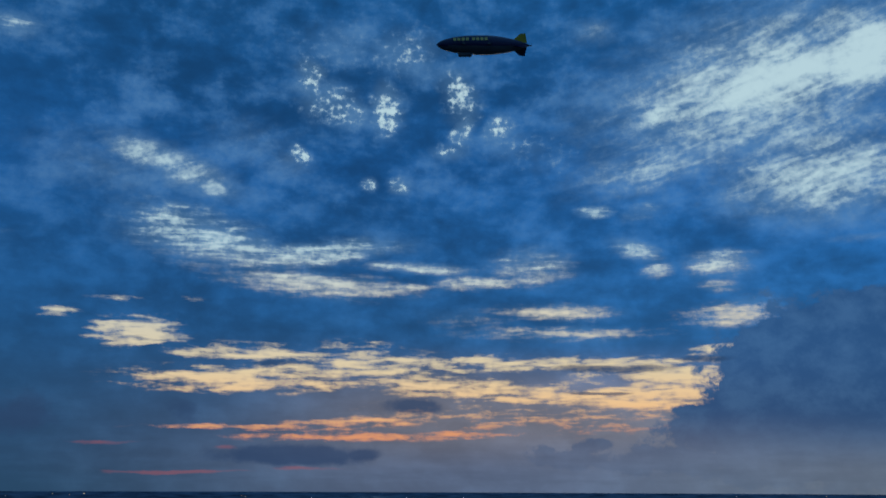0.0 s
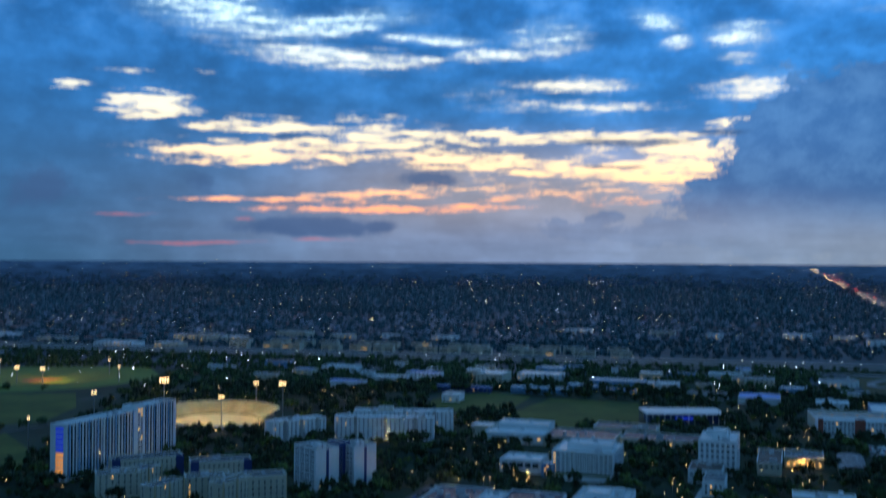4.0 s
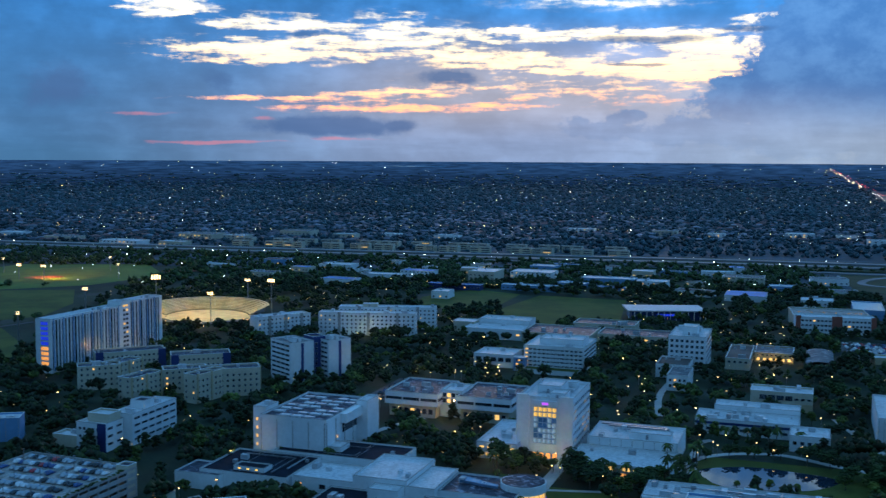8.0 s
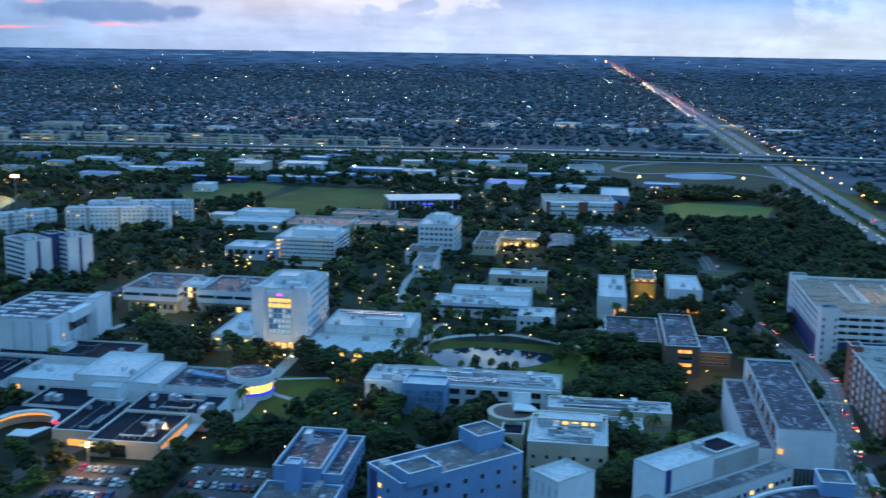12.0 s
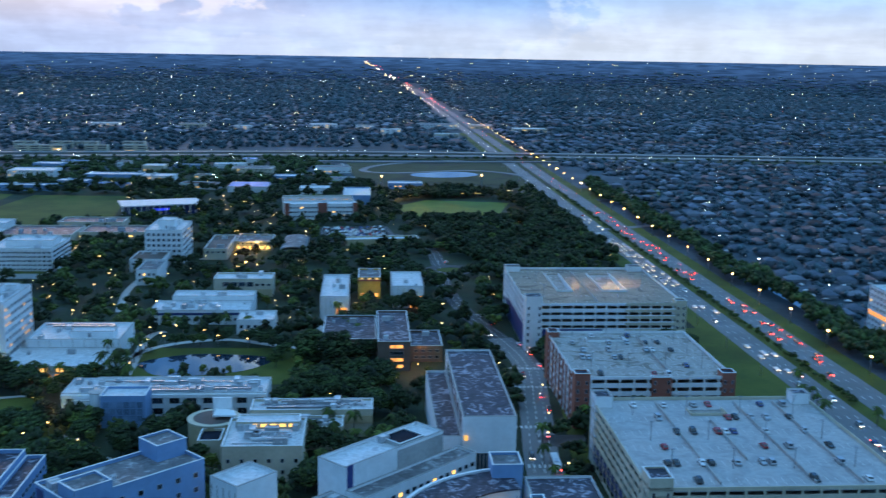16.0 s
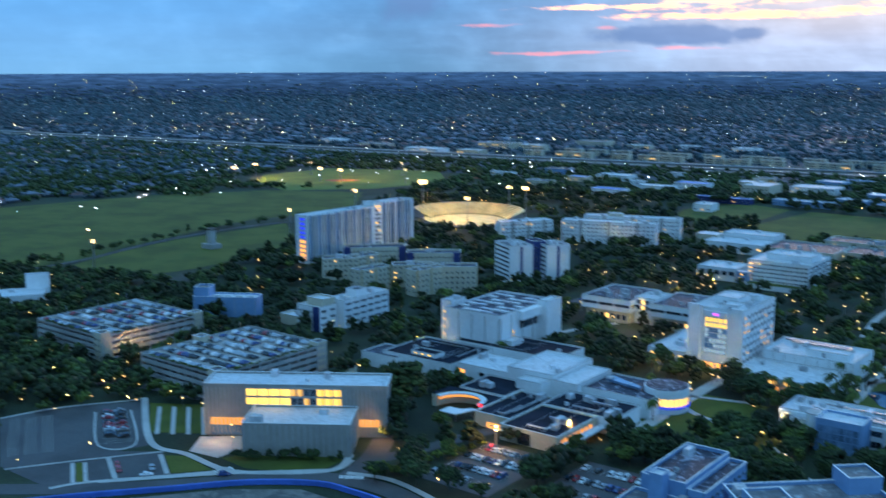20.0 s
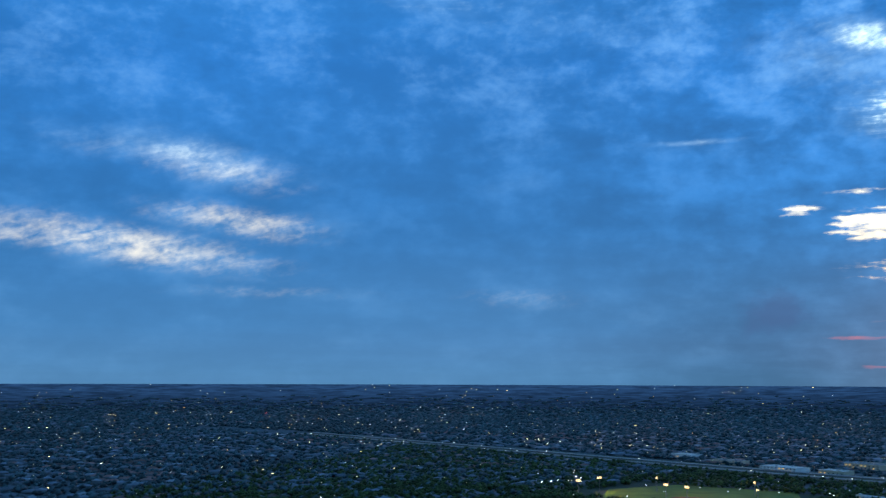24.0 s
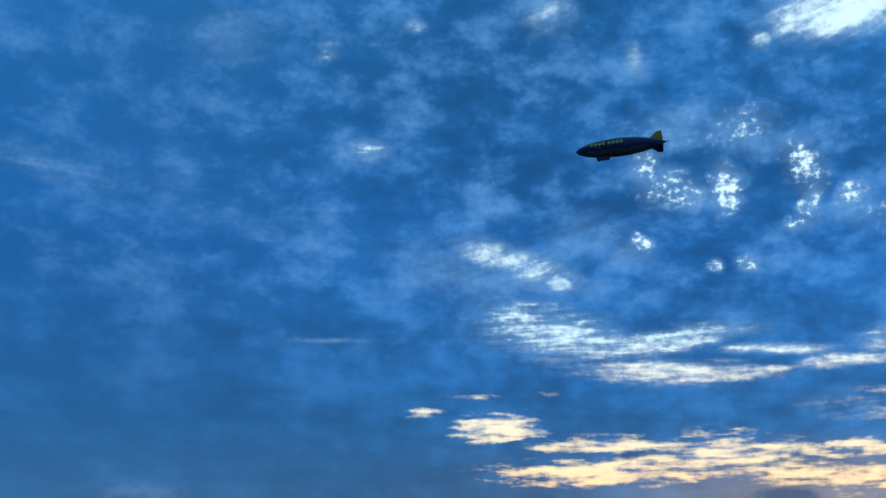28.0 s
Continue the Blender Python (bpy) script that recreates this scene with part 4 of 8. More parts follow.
windows(b, 34, 17, "f", 4, 1, 4.0, 2.8, 6.2, 1, 5, 23, bars=3), windows(b, 34, 17, "f", 3, 1, 2.2, 1.4, 6.6, 1, 24, 33)
windows(b, 34, 17, "f", 8, 1, 2.0, 1.5, 2.0, 1)

b = building("long_white_hall", "long low white hall with a dark band", 164, 528)
block(b, 0, 0, 52, 22, 8, units=16, seed=8)
block(b, 8, 22, 44, 14, 10.5, units=3, seed=9)
panel(b, 52, 22, "f", 0, 52, 5.2, 6.5, "navy_panel", .12, "band")
windows(b, 52, 22, "f", 12, 1, 2.6, 1.5, 2.2, 1)
b = building("small_white_hall", "small low white hall near the pond", 204, 495)
block(b, 0, 0, 19, 20, 8, units=2)
windows(b, 19, 20, "f", 5, 1, 2.0, 1.8, 3.5, 1)

for x, y, w, d, h in ((251, 509, 15, 57, 14), (297, 527, 18, 40, 13)):
    b = building("white_box_hall", "white long narrow hall with a pale roof", x, y)
    block(b, 0, 0, w, d, h, units=3, seed=int(x))
    # Glowing flat panel in place of a porch recess lit from inside.
    panel(b, w, d, "f", w * .58, w * .95, .2, h * .55, "orange_glow", .1, "porch", label="porch recess as a flat panel with its warm light made to glow")
    panel(b, w, d, "f", w * .62, w * .72, .2, h * .6, "navy_panel", .3, "pier")
    windows(b, w, d, "r", 10, 2, 1.6, 1.4, 4, 4.5)
    bars_on(b, w, d, "f", 4, .2, h - 1, .2, "grey_concrete", .08, "seam", x1=w * .55)
b = building("ochre_hall", "ochre entrance hall with a red cornice", 285, 555)
block(b, 0, 0, 13, 26, 13, "ochre_paint", "grey_roof", units=1)
panel(b, 13, 26, "f", -.3, 13.3, 10.6, 11.6, "red_brick", .5, "cornice")
windows(b, 13, 26, "f", 5, 1, 1.4, 1.1, 11.6, 1, lit=.4), windows(b, 13, 26, "f", 4, 1, 2.0, 2.2, 1.2, 1, lit=1, lit_mat="orange_glow")

b = building("brown_brick_hall", "dark brick hall with lit stair windows", 237, 447)
block(b, 0, 0, 26, 46, 8, "brown_brick", "stained_roof", units=2)
block(b, 26.5, -26, 15, 58, 14, "brown_brick", "stained_roof", units=4, seed=31)
block(b, 42, -12, 15, 28, 8, "brown_brick", "stained_roof", units=1)
windows(b, 15, 58, "f", 1, 4, 6.0, 1.7, 1.4, 3.1, 4, 13, lit=.8, bars=4, at=(26.5, -26, 0), seed=2, lit_mat="orange_glow")
windows(b, 26, 46, "f", 6, 2, 2.2, 1.3, 1.8, 3.1, lit=.05)
windows(b, 15, 28, "f", 4, 2, 2.2, 1.3, 1.8, 3.1, at=(42, -12, 0))

b = building("lakeside_hall", "long white hall beside the pond", 119, 392)
block(b, 0, 0, 80, 20, 10, "white_paint", "white_roof", units=30, seed=11)
block(b, 8, 20, 66, 7, 8.2, "white_paint", "white_roof", .3)
windows(b, 80, 20, "f", 12, 1, 4.2, 2.4, 5.6, 1, 2, 79, bars=2)
windows(b, 80, 20, "f", 12, 1, 4.2, 2.6, 1.2, 1, 2, 79, lit=.3, lit_mat="orange_glow", bars=2, seed=4)
bars_on(b, 80, 20, "f", 13, .8, 9.5, 0, "white_paint", .9, "pier")
roof_pipes(b, 4, 1, 72, 18, 9.1, 14, 5)
panel(b, 80, 20, "f", 0, 80, 8.2, 9.6, "white_paint", 1.0, "cornice")
block(b, 18, -12.2, 17, 12, 13, "blue_panel", "white_roof")
for r in range(3):
    windows(b, 17, 12, "f", 6, 1, 2.3, 2.6, 2.6 + 2.7 * r, 1, 1, 16, "blue_glass", 0, "blue_panel", 2, at=(18, -12.2, 0))
part("stair_drum", mesh_of("stair_drum", "white_paint", lambda bm: prism(bm, arc(15.5, -6, 3.0, 0, 345, 23), 0, 12.5)), b)
part("drum_cap", mesh_of("drum_cap", "grey_concrete", lambda bm: prism(bm, arc(15.5, -6, 3.2, 0, 345, 23), 12.5, 12.9)), b)
block(b, 5, -4, 9, 4, 8, "white_paint", "white_roof", .4)

b = building("tan_lab", "tan laboratory with roof plant", 169, 309)
block(b, 0, 0, 27, 28, 13, "cream_stucco", "white_roof", units=22, seed=12)
block(b, 3, 19, 22, 8, 2.6, "cream_stucco", "white_roof", .3, z0=12.1)
windows(b, 22, 8, "f", 6, 1, 2.4, 1.4, .6, 1, glass="warm_window", at=(3, 19, 12.1), frame="tan_stucco")
windows(b, 27, 28, "f", 6, 2, 1.3, 1.5, 3, 4)
block(b, 5, 42, 46, 13, 11, "cream_stucco", "white_roof", units=18, seed=13)
panel(b, 46, 13, "f", 20, 46, 5.5, 8.5, "tan_stucco", .3, "band", at=(5, 42, 0))
windows(b, 46, 13, "f", 2, 1, 1.4, 1.2, 6.4, 1, 24, 40, lit=1, at=(5, 42, 0), lit_mat="orange_glow")
block(b, 6, 29, 34, 12, 9, "cream_stucco", "white_roof", units=12, seed=14)
roof_pipes(b, 1, 1, 25, 17, 12.1, 8, 6), roof_pipes(b, 6, 43, 44, 11, 10.1, 8, 7), roof_pipes(b, 7, 30, 32, 10, 8.1, 6, 8)
b = building("drum_hall", "tan round hall with a white roof fin", 172, 347)
part("drum", mesh_of("drum", "tan_stucco", lambda bm: prism(bm, arc(0, 0, 9.5, 0, 352, 44), 0, 9.5)), b)
part("coping", mesh_of("coping", "cream_stucco", lambda bm: prism(bm, arc(0, 0, 9.8, 0, 352, 44), 9.5, 10)), b)
part("roof_well", mesh_of("roof_well", "brown_roof", lambda bm: prism(bm, arc(0, 0, 7.6, 0, 352, 30), 10, 10.06)), b)
part("fin_post", mesh_of("fin_post", "white_paint", lambda bm: box(bm, 0, -1, 10, .6, 4.5, 11.2)), b)
part("roof_fin", mesh_of("roof_fin", "white_paint", lambda bm: prism(bm, [(0, -3), (8.6, -3), (7, 2.5), (3, 4.5), (0, 4.5)], 11.2, 11.8)), b, label="white curved roof plate")
part("fin_wall", mesh_of("fin_wall", "white_paint", lambda bm: box(bm, -1, 4.5, 9, 6, 5.2, 16)), b)
block(b, -3, -21, 8, 12, 9, "cream_stucco", "black_roof")
KEEP_OUT.append((162, 337, 20, 20, 0, 2))

b = building("sawtooth_block", "pale blue office block with roof stair", 120, 248, 27)
block(b, 0, 0, 43, 18, 26, "blue_panel", "grey_roof", 1.0, units=4, seed=15)
block(b, 1.5, -1.5, 11, 9, 4, "blue_panel", "grey_roof", .6, z0=25.0)
block(b, 33, 9, 10, 10, 5, "blue_panel", "grey_roof", .6, z0=25.0)
block(b, 4, 5, 5, 8, 1.6, "blue_panel", "grey_roof", .4, z0=25.0)
for i, (x, z) in enumerate(((15, 21), (21, 21), (27, 21), (33, 21.0), (39, 21), (15, 16.5), (21, 16.5), (27, 16.5), (33, 16.5), (39, 16.5), (15, 12), (27, 12), (33, 12), (21, 7.5), (33, 7.5))):
    windows(b, 43, 18, "f", 1, 1, 1.6, 1.6, z, 1, x, x + 1.8, seed=i)
panel(b, 43, 18, "l", 1, 5, 2, 25, "navy_panel", .12, "stair_strip")
windows(b, 43, 18, "l", 2, 5, 1.5, 1.6, 4, 4.2, 6, 12, lit=.25, lit_mat="hall_window")
windows(b, 43, 18, "f", 2, 4, 1.8, 2.2, 8, 4.2, 7, 12.5, lit=.2)

b = building("science_block", "pale blue block with a stained roof", 82, 279)
block(b, 0, 8, 15, 34, 17, "blue_panel", "stained_roof", 1.2, units=3, seed=16)
block(b, 15.2, 9, 6, 33, 15, "blue_panel", "stained_roof", 1.0)
block(b, -2, -6, 24, 14, 12, "blue_panel", "grey_roof", 1.0, units=3, seed=17)
block(b, 5, 3, 4.5, 5.2, 9, "blue_panel", "white_roof", .5, z0=11)
windows(b, 6, 33, "r", 9, 3, 2.0, 1.4, 3, 4, at=(15.2, 9, 0)), windows(b, 24, 14, "f", 7, 2, 2.0, 1.4, 3, 4.4, at=(-2, -6, 0))

b = building("white_slab", "tall white windowless slab with a ribbon-windowed wing", 197, 253, 28)
block(b, 0, 0, 43, 12, 24, "white_paint", "white_roof", .8, units=1)
block(b, 24, 1, 11, 9, 1.2, "grey_concrete", "black_roof", .5, z0=23.2)
panel(b, 43, 12, "f", .8, 3.2, 0, 24.1, "navy_panel", .1, "slot")
panel(b, 43, 12, "f", 22, 43, 14, 23.0, "grey_concrete", .12, "cladding")
block(b, 0, -8.3, 50, 8, 17, "white_paint", "grey_roof", .8)
windows(b, 50, 8, "f", 14, 1, 1.8, 1.5, 12.6, 1, 8, 49, at=(0, -8.3, 0), lit=.15), windows(b, 50, 8, "f", 14, 2, 1.8, 1.5, 4.0, 4.2, 8, 49, at=(0, -8.3, 0), lit=.1, seed=3)
panel(b, 50, 8, "f", 1, 16, 8.5, 10.2, "glass", .06, "ribbon", at=(0, -8.3, 0))
block(b, -22, -7, 22, 13, 15, "white_paint", "grey_roof", .8, units=5, seed=18)
panel(b, 22, 13, "f", 2, 20, 9.5, 12.0, "glass", .06, "ribbon", at=(-22, -7, 0))
b = building("white_cube", "white windowless roof cube over offices", 165, 251, 30)
block(b, 0, 0, 15, 12, 23, "white_paint", "white_roof", .8)
bars_on(b, 15, 12, "l", 5, .3, 4, 17, "grey_concrete", .1, "louvre")
block(b, -3, -4, 14, 4, 15, "white_paint", "grey_roof", .5)

b = building("research_hall", "long research hall with a stained purple roof", 245, 281)
block(b, 0, 0, 18, 80, 25, "white_paint", "stained_roof", .7, units=0)
block(b, -8.2, 3, 8, 74, 17, "white_paint", "stained_roof", .7)
for i in range(6):
    panel(b, 18, 80, "l", 12 + i * 11, 20 + i * 11, 19, 24, "glass", .1, "clerestory")
windows(b, 18, 80, "l", 16, 1, 3.2, 1.8, 17.6, 1, 4, 78)
panel(b, 18, 80, "f", 2, 16, 2, 12, "glass", .08, "louvred_screen")
bars_on(b, 18, 80, "f", 12, .25, 10, 2, "grey_concrete", .4, "louvre", x0=2, x1=16)
part("corner_lamp", box_mesh("corner_lamp", "warm_window", 1.2, 1.2, 1.4), b, pose(1, -.7, 17))
b = building("crescent_hall", "curved hall with a sweeping stained purple roof", 205, 212)


def crescent(r0, r1, z0, z1):
    a = arc(34, 0, r1, 96, 168, 18)
    c = arc(34, 0, r0, 96, 168, 18)
    return lambda bm: prism(bm, a + c[::-1], z0, z1)


part("wall", mesh_of("wall", "white_paint", crescent(26.2, 39.6, 0, 21.4)), b)
part("roof", mesh_of("roof", "stained_roof", crescent(25.6, 40.2, 21.4, 21.9)), b)
part("coping", mesh_of("coping", "white_paint", crescent(39.5, 40.5, 21.9, 22.5)), b)
block(b, 34, -22, 20, 58, 21, "white_paint", "stained_roof", .6)
block(b, 24, 33, 9, 10, 26, "blue_panel", "grey_roof", .8)
block(b, 33, -10, 4, 30, 22.4, "blue_panel", "grey_roof", .5)
windows(b, 20, 58, "l", 10, 3, 3.6, 3.2, 8, 4.2, 2, 40, "blue_glass", .4, at=(30.4, -22, 0), lit_mat="hall_window", bars=2)


def garage(label, x, y, w, d, h, levels, wall, accent, deck, stairs, yaw=-16.0, ramps=((.38, .9), (.6, .9)), wells=(), well_y=(.8, .86)):
    """A parking structure: slabs, open sides with spandrels and columns, stair towers, a roof deck with ramps and bays."""
    g = building("parking_garage", label, x, y, yaw)
    KEEP_OUT.append((x, y, w, d, yaw, 3))
    step = h / levels
    slab = mesh_of("floor_slab", "grey_concrete", lambda bm: box(bm, .3, .3, 0, w - .3, d - .3, .3))
    for i in range(1, levels):
        part("floor_slab", slab, g, pose(0, 0, i * step - .3))
    y0, y1 = d * well_y[0], d * well_y[1]

    pieces = [(.2, .2, w - .2, d - .2)]
    if wells:
        edges = [.2] + [w * k for pair in wells for k in pair] + [w - .2]
        pieces = [(.2, .2, w - .2, y0), (.2, y1, w - .2, d - .2)] + [(xa, y0, xb, y1) for xa, xb in zip(edges[::2], edges[1::2])]
    for q in pieces:
        part("deck", mesh_of("deck", deck, lambda bm: box(bm, q[0], q[1], h - .35, q[2], q[3], h)), g, label="sun-worn concrete roof deck")
    for xa, xb in wells:
        def slope(bm, xa=w * xa, xb=w * xb):
            vs = [bm.verts.new(p) for p in ((xa, y0, h - step + .1), (xb, y0, h - step + .1), (xb, y1, h - .3), (xa, y1, h - .3))]
            bm.faces.new(vs)
        part("ramp", mesh_of("ramp", "deck_worn", slope), g)
        for xx in (w * xa - .15, w * xb - .15):
            part("well_wall", mesh_of("well_wall", wall, lambda bm: box(bm, xx, y0, h - step, xx + .3, y1, h + .95)), g)
        part("well_wall", mesh_of("well_wall", wall, lambda bm: box(bm, w * xa, y0 - .3, h - step, w * xb, y0, h + .95)), g)
        part("well_lamp", mesh_of("well_lamp", "orange_glow", lambda bm: box(bm, w * xa + .4, y1 - .02, h - 1.4, w * xb - .4, y1 + .06, h - .5)), g, label="warm strip lamp in the ramp well")
    for i in range(levels + 1):
        hh = (1.75 if i < levels else 1.15) if i else 1.2
        part("spandrel", mesh_of("spandrel", accent if (accent and i in (1, 2)) else wall, lambda bm: ring(bm, w, d, .3, 0, hh)), g, pose(0, 0, i * step - (0 if i else 0)))
    col = box_mesh("column", wall, .7, .5, h)
    for which, span in (("f", w), ("r", d), ("l", d), ("b", w)):
        n = int(span / 5.6)
        for i in range(n + 1):
            part("column", col, g, side(w, d, which) @ pose(.6 + (span - 1.2) * i / n, .15, 0))
    if "brick" in label:
        pier = box_mesh("brick_pier", "red_brick", 2.6, .5, h + .4)
        for i in range(9):
            part("brick_pier", pier, g, side(w, d, "l") @ pose(3 + (d - 6) * i / 8, -.05, 0))
    if "navy" in label:
        part("cream_screen", mesh_of("cream_screen", "cream_stucco", lambda bm: [box(bm, w * .62, -.12, k * step - .1, w - .5, .0, k * step + 1.25) for k in range(1, levels + 1)]), g)
        panel(g, w, d, "f", 8, w * .48, .4, step * 3.4, "navy_panel", .12, "navy_screen"), panel(g, w, d, "l", d * .2, d * .96, .4, step * 3.4, "navy_panel", .12, "navy_screen")
    for sx, sy, sw, sd, sh, mat in stairs:
        block(g, sx, sy, sw, sd, h + sh, mat, "stained_roof", .5, name="stair_tower")
        windows(g, sw, sd, "f", 2, levels, 1.0, 1.6, 1.2, step, .8, sw - .8, at=(sx, sy, 0))
    for fx, fl in ramps:
        part("ramp_wall", mesh_of("ramp_wall", "grey_concrete", lambda bm: box(bm, w * fx, d * (1 - fl), 0, w * fx + .35, d * fl, 1.0)), g, pose(0, 0, h))
    for i in range(4):
        for j in range(3):
            p = part("deck_lamp", mesh_of("deck_lamp", "steel", lambda bm: box(bm, -.1, -.1, 0, .1, .1, 6.5)), g, pose(w * (.14 + .24 * i), d * (.2 + .3 * j), h))
            part("lamp_arm", box_mesh("lamp_arm", "steel", 1.6, .3, .15), p, pose(0, 0, 6.5))

    def paint(bm):
        for r in range(6):
            for i in range(int(w / 2.7) - 1):
                yy = d * (r + .5) / 6 - 2.4
                box(bm, 1.5 + i * 2.7, yy, 0, 1.6 + i * 2.7, yy + 4.8, .015)
    ob = part("bay_lines", mesh_of("bay_lines", "line_paint", paint), g, pose(0, 0, h + .003))
    ob["kind"] = "stuff"
    return g


GARAGES = [
    garage("pale concrete parking garage with a wide roof deck", 276, 214, 79, 80, 22, 7, "cream_stucco", "navy_panel", "deck_concrete",
           ((0, 0, 7, 9, 4, "cream_stucco"), (0, 72, 6, 8, 4, "white_paint"), (72, 74, 6, 6, 4, "white_paint")), ramps=((.28, .95), (.46, .72), (.64, .95), (.82, .95)), wells=((.40, .56),), well_y=(.79, .865)),
    garage("concrete parking garage with red brick corners", 307, 320, 63, 68, 20, 6, "white_paint", "", "deck_worn",
           ((-.4, -.4, 6, 6, 2.5, "red_brick"), (58, -.4, 5.5, 6, 2.5, "red_brick"), (-.4, 61, 5, 7, 2.5, "red_brick"), (30, -.5, 8, 3, .8, "red_brick")), ramps=((.62, .9),), wells=((.25, .52),), well_y=(.79, .87)),
    garage("white and navy parking garage by the avenue", 334, 425, 79, 87, 23, 7, "white_paint", "navy_panel", "deck_brown",
           ((-.4, -.4, 8, 8, 4.5, "white_paint"), (0, 80, 8, 7, 3, "white_paint"), (74, -.4, 5.5, 6, 2.5, "cream_stucco"), (70, 81, 8, 6, 3, "white_paint")), ramps=((.46, .9),), wells=((.26, .36), (.56, .72)), well_y=(.35, .84)),
    garage("low concrete garage with its roof deck full of cars", -164, 359, 56, 66, 12, 4, "grey_concrete", "", "deck_worn", ((-.4, 30, 6, 6, 3, "cream_stucco"), (50, 60, 6, 6, 2.5, "cream_stucco"), (50, -.4, 6, 6, 2.5, "cream_stucco")), -18, ((.5, .8),)),
    garage("low concrete garage with its roof deck full of cars", -258, 395, 60, 62, 12, 4, "grey_concrete", "", "deck_worn", ((54, -.4, 6, 6, 2.5, "cream_stucco"), (54, 56, 6, 6, 2.5, "cream_stucco")), -18, ((.5, .8),)),
]

b = building("hotel", "white hotel with a lit terrace floor", 498, 326)
block(b, 0, 0, 22, 75, 28, units=4)
windows(b, 22, 75, "l", 20, 3, 1.5, 1.7, 3.6, 3.1, lit=.05), windows(b, 22, 75, "l", 20, 4, 1.5, 1.7, 16.4, 3.0, lit=.05, seed=2)
# The lit storey's lamplight is an emissive band on the wall.
panel(b, 22, 75, "l", 0, 75, 12.8, 15.2, "orange_glow", .08, "terrace", label="terrace floor with its warm light made as a glowing band")
bars_on(b, 22, 75, "l", 24, .4, 2.6, 12.7, "white_paint", .3, "column")
windows(b, 22, 75, "f", 6, 7, 1.6, 1.6, 3.6, 3.2, lit=.1)

b = building("arena", "white arena with a skylit roof", -50, 457)
block(b, 0, 0, 34, 50, 23, "white_paint", "stained_roof", .9, units=0)
for i in range(5):
    for j in range(7):
        if (i * 3 + j * 5) % 4:
            part("skylight", box_mesh("skylight", "white_roof" if (i + j) % 3 else "frame_metal", 5.0, 2.9, .7), b, pose(4.5 + i * 6.2, 5 + j * 6.3, 22.1))
bars_on(b, 34, 50, "f", 5, .4, 21, .5, "grey_concrete", .25, "pilaster"), bars_on(b, 34, 50, "r", 6, .4, 21, .5, "grey_concrete", .25, "pilaster")
panel(b, 34, 50, "r", 18, 48, 13, 18, "glass", .15, "upper_glazing")
panel(b, 34, 50, "r", 16, 50, 18, 22.5, "white_paint", 3.0, "canopy")
block(b, -7, 6, 7, 12, 25, "white_paint", "white_roof", 1, units=1)
windows(b, 7, 12, "f", 2, 5, 1.2, 1.8, 2, 4, at=(-7, 6, 0), lit=.4)
block(b, 34, 34, 6, 14, 25, "white_paint", "white_roof", 1)
windows(b, 34, 50, "r", 1, 5, 1.2, 1.8, 1.4, 2.6, 10, 14, lit=.9)

b = building("residence_tower", "tall residence hall with rippling white fins", -243.5, 646, -19)
b.scale = (1, 1.12, 1)
block(b, 0, 0, 13, 62, 36, "white_paint", "white_roof", 1.2, units=2)
block(b, 1, 62, 12, 8, 39, "white_paint", "white_roof", 1.2)
block(b, 0, 70, 13, 33, 38, "white_paint", "white_roof", 1.2, units=2)
for y0, n, L in ((0, 22, 62), (70, 12, 33)):
    rnd = random.Random(int(y0) + 3)
    for i in range(n):
        xa = 1.0 + (L - 3.0) * i / n
        ww = rnd.choice((.7, 1.0, 1.3))
        panel(b, 13, L, "r", xa, xa + ww, 2.5, 35 + (2 if y0 else 0), "glass", .06, "window_strip", at=(0, y0, 0))
        panel(b, 13, L, "r", xa + ww + .3, xa + ww + 1.0, 1.5, 36 + (2 if y0 else 0), "blue_panel" if i % 3 == 0 else "white_paint", .45, "fin", at=(0, y0, 0))
windows(b, 12, 8, "r", 2, 11, 2.2, 1.8, 2.6, 3.2, lit=.35, at=(1, 62, 0))
windows(b, 13, 62, "f", 1, 5, 6.4, 2.5, 2.0, 3.3, 4, 11, glass="orange_glow", bars=3, name="lit_window")
windows(b, 13, 62, "f", 1, 5, 6.4, 2.5, 18.6, 3.3, 4, 11, glass="blue_led", bars=3, name="lit_window")

for x, y, w, yaw in ((-85, 808, 78, -1), (-74, 841, 81, 0), (-127, 776, 46, 38)):
    b = building("dormitory", "long white five-storey dormitory with a flat roof", x, y, yaw)
    block(b, 0, 0, w, 14, 18, "white_paint", "white_roof", .8, units=5, seed=int(w))
    windows(b, w, 14, "f", int(w / 3.4), 5, 1.3, 1.5, 2.2, 3.1, lit=.06, seed=int(w))
    for k in range(3):
        panel(b, w, 14, "f", w * (.2 + .3 * k), w * (.2 + .3 * k) + 2.4, 0, 18.6, "grey_concrete", .5, "stair_bay")
    windows(b, w, 14, "r", 3, 5, 1.3, 1.5, 2.2, 3.1, lit=.3)
    if w == 81:
        rooftop(b, 20, 3, 12, 8, 3, 17.2, "cream_stucco")

for x, y, d in ((-70, 625, 25), (-48, 637, 18)):
    b = building("twin_tower", "white eight-storey dormitory tower with banded windows", x, y, 42)
    block(b, 0, 0, 17, d, 26, "white_paint", "grey_roof", .9, units=2)
    for r in range(8):
        windows(b, 17, d, "l", 4, 1, (d - 5) / 4, 1.4, 2 + r * 3, 1, 1.5, d - 1.5, seed=r)
    panel(b, 17, d, "f", 7.6, 9.6, 1, 25, "navy_panel", .06, "stair_slot")
    rooftop(b, 5, 5, 6, 6, 2.5, 25.1)
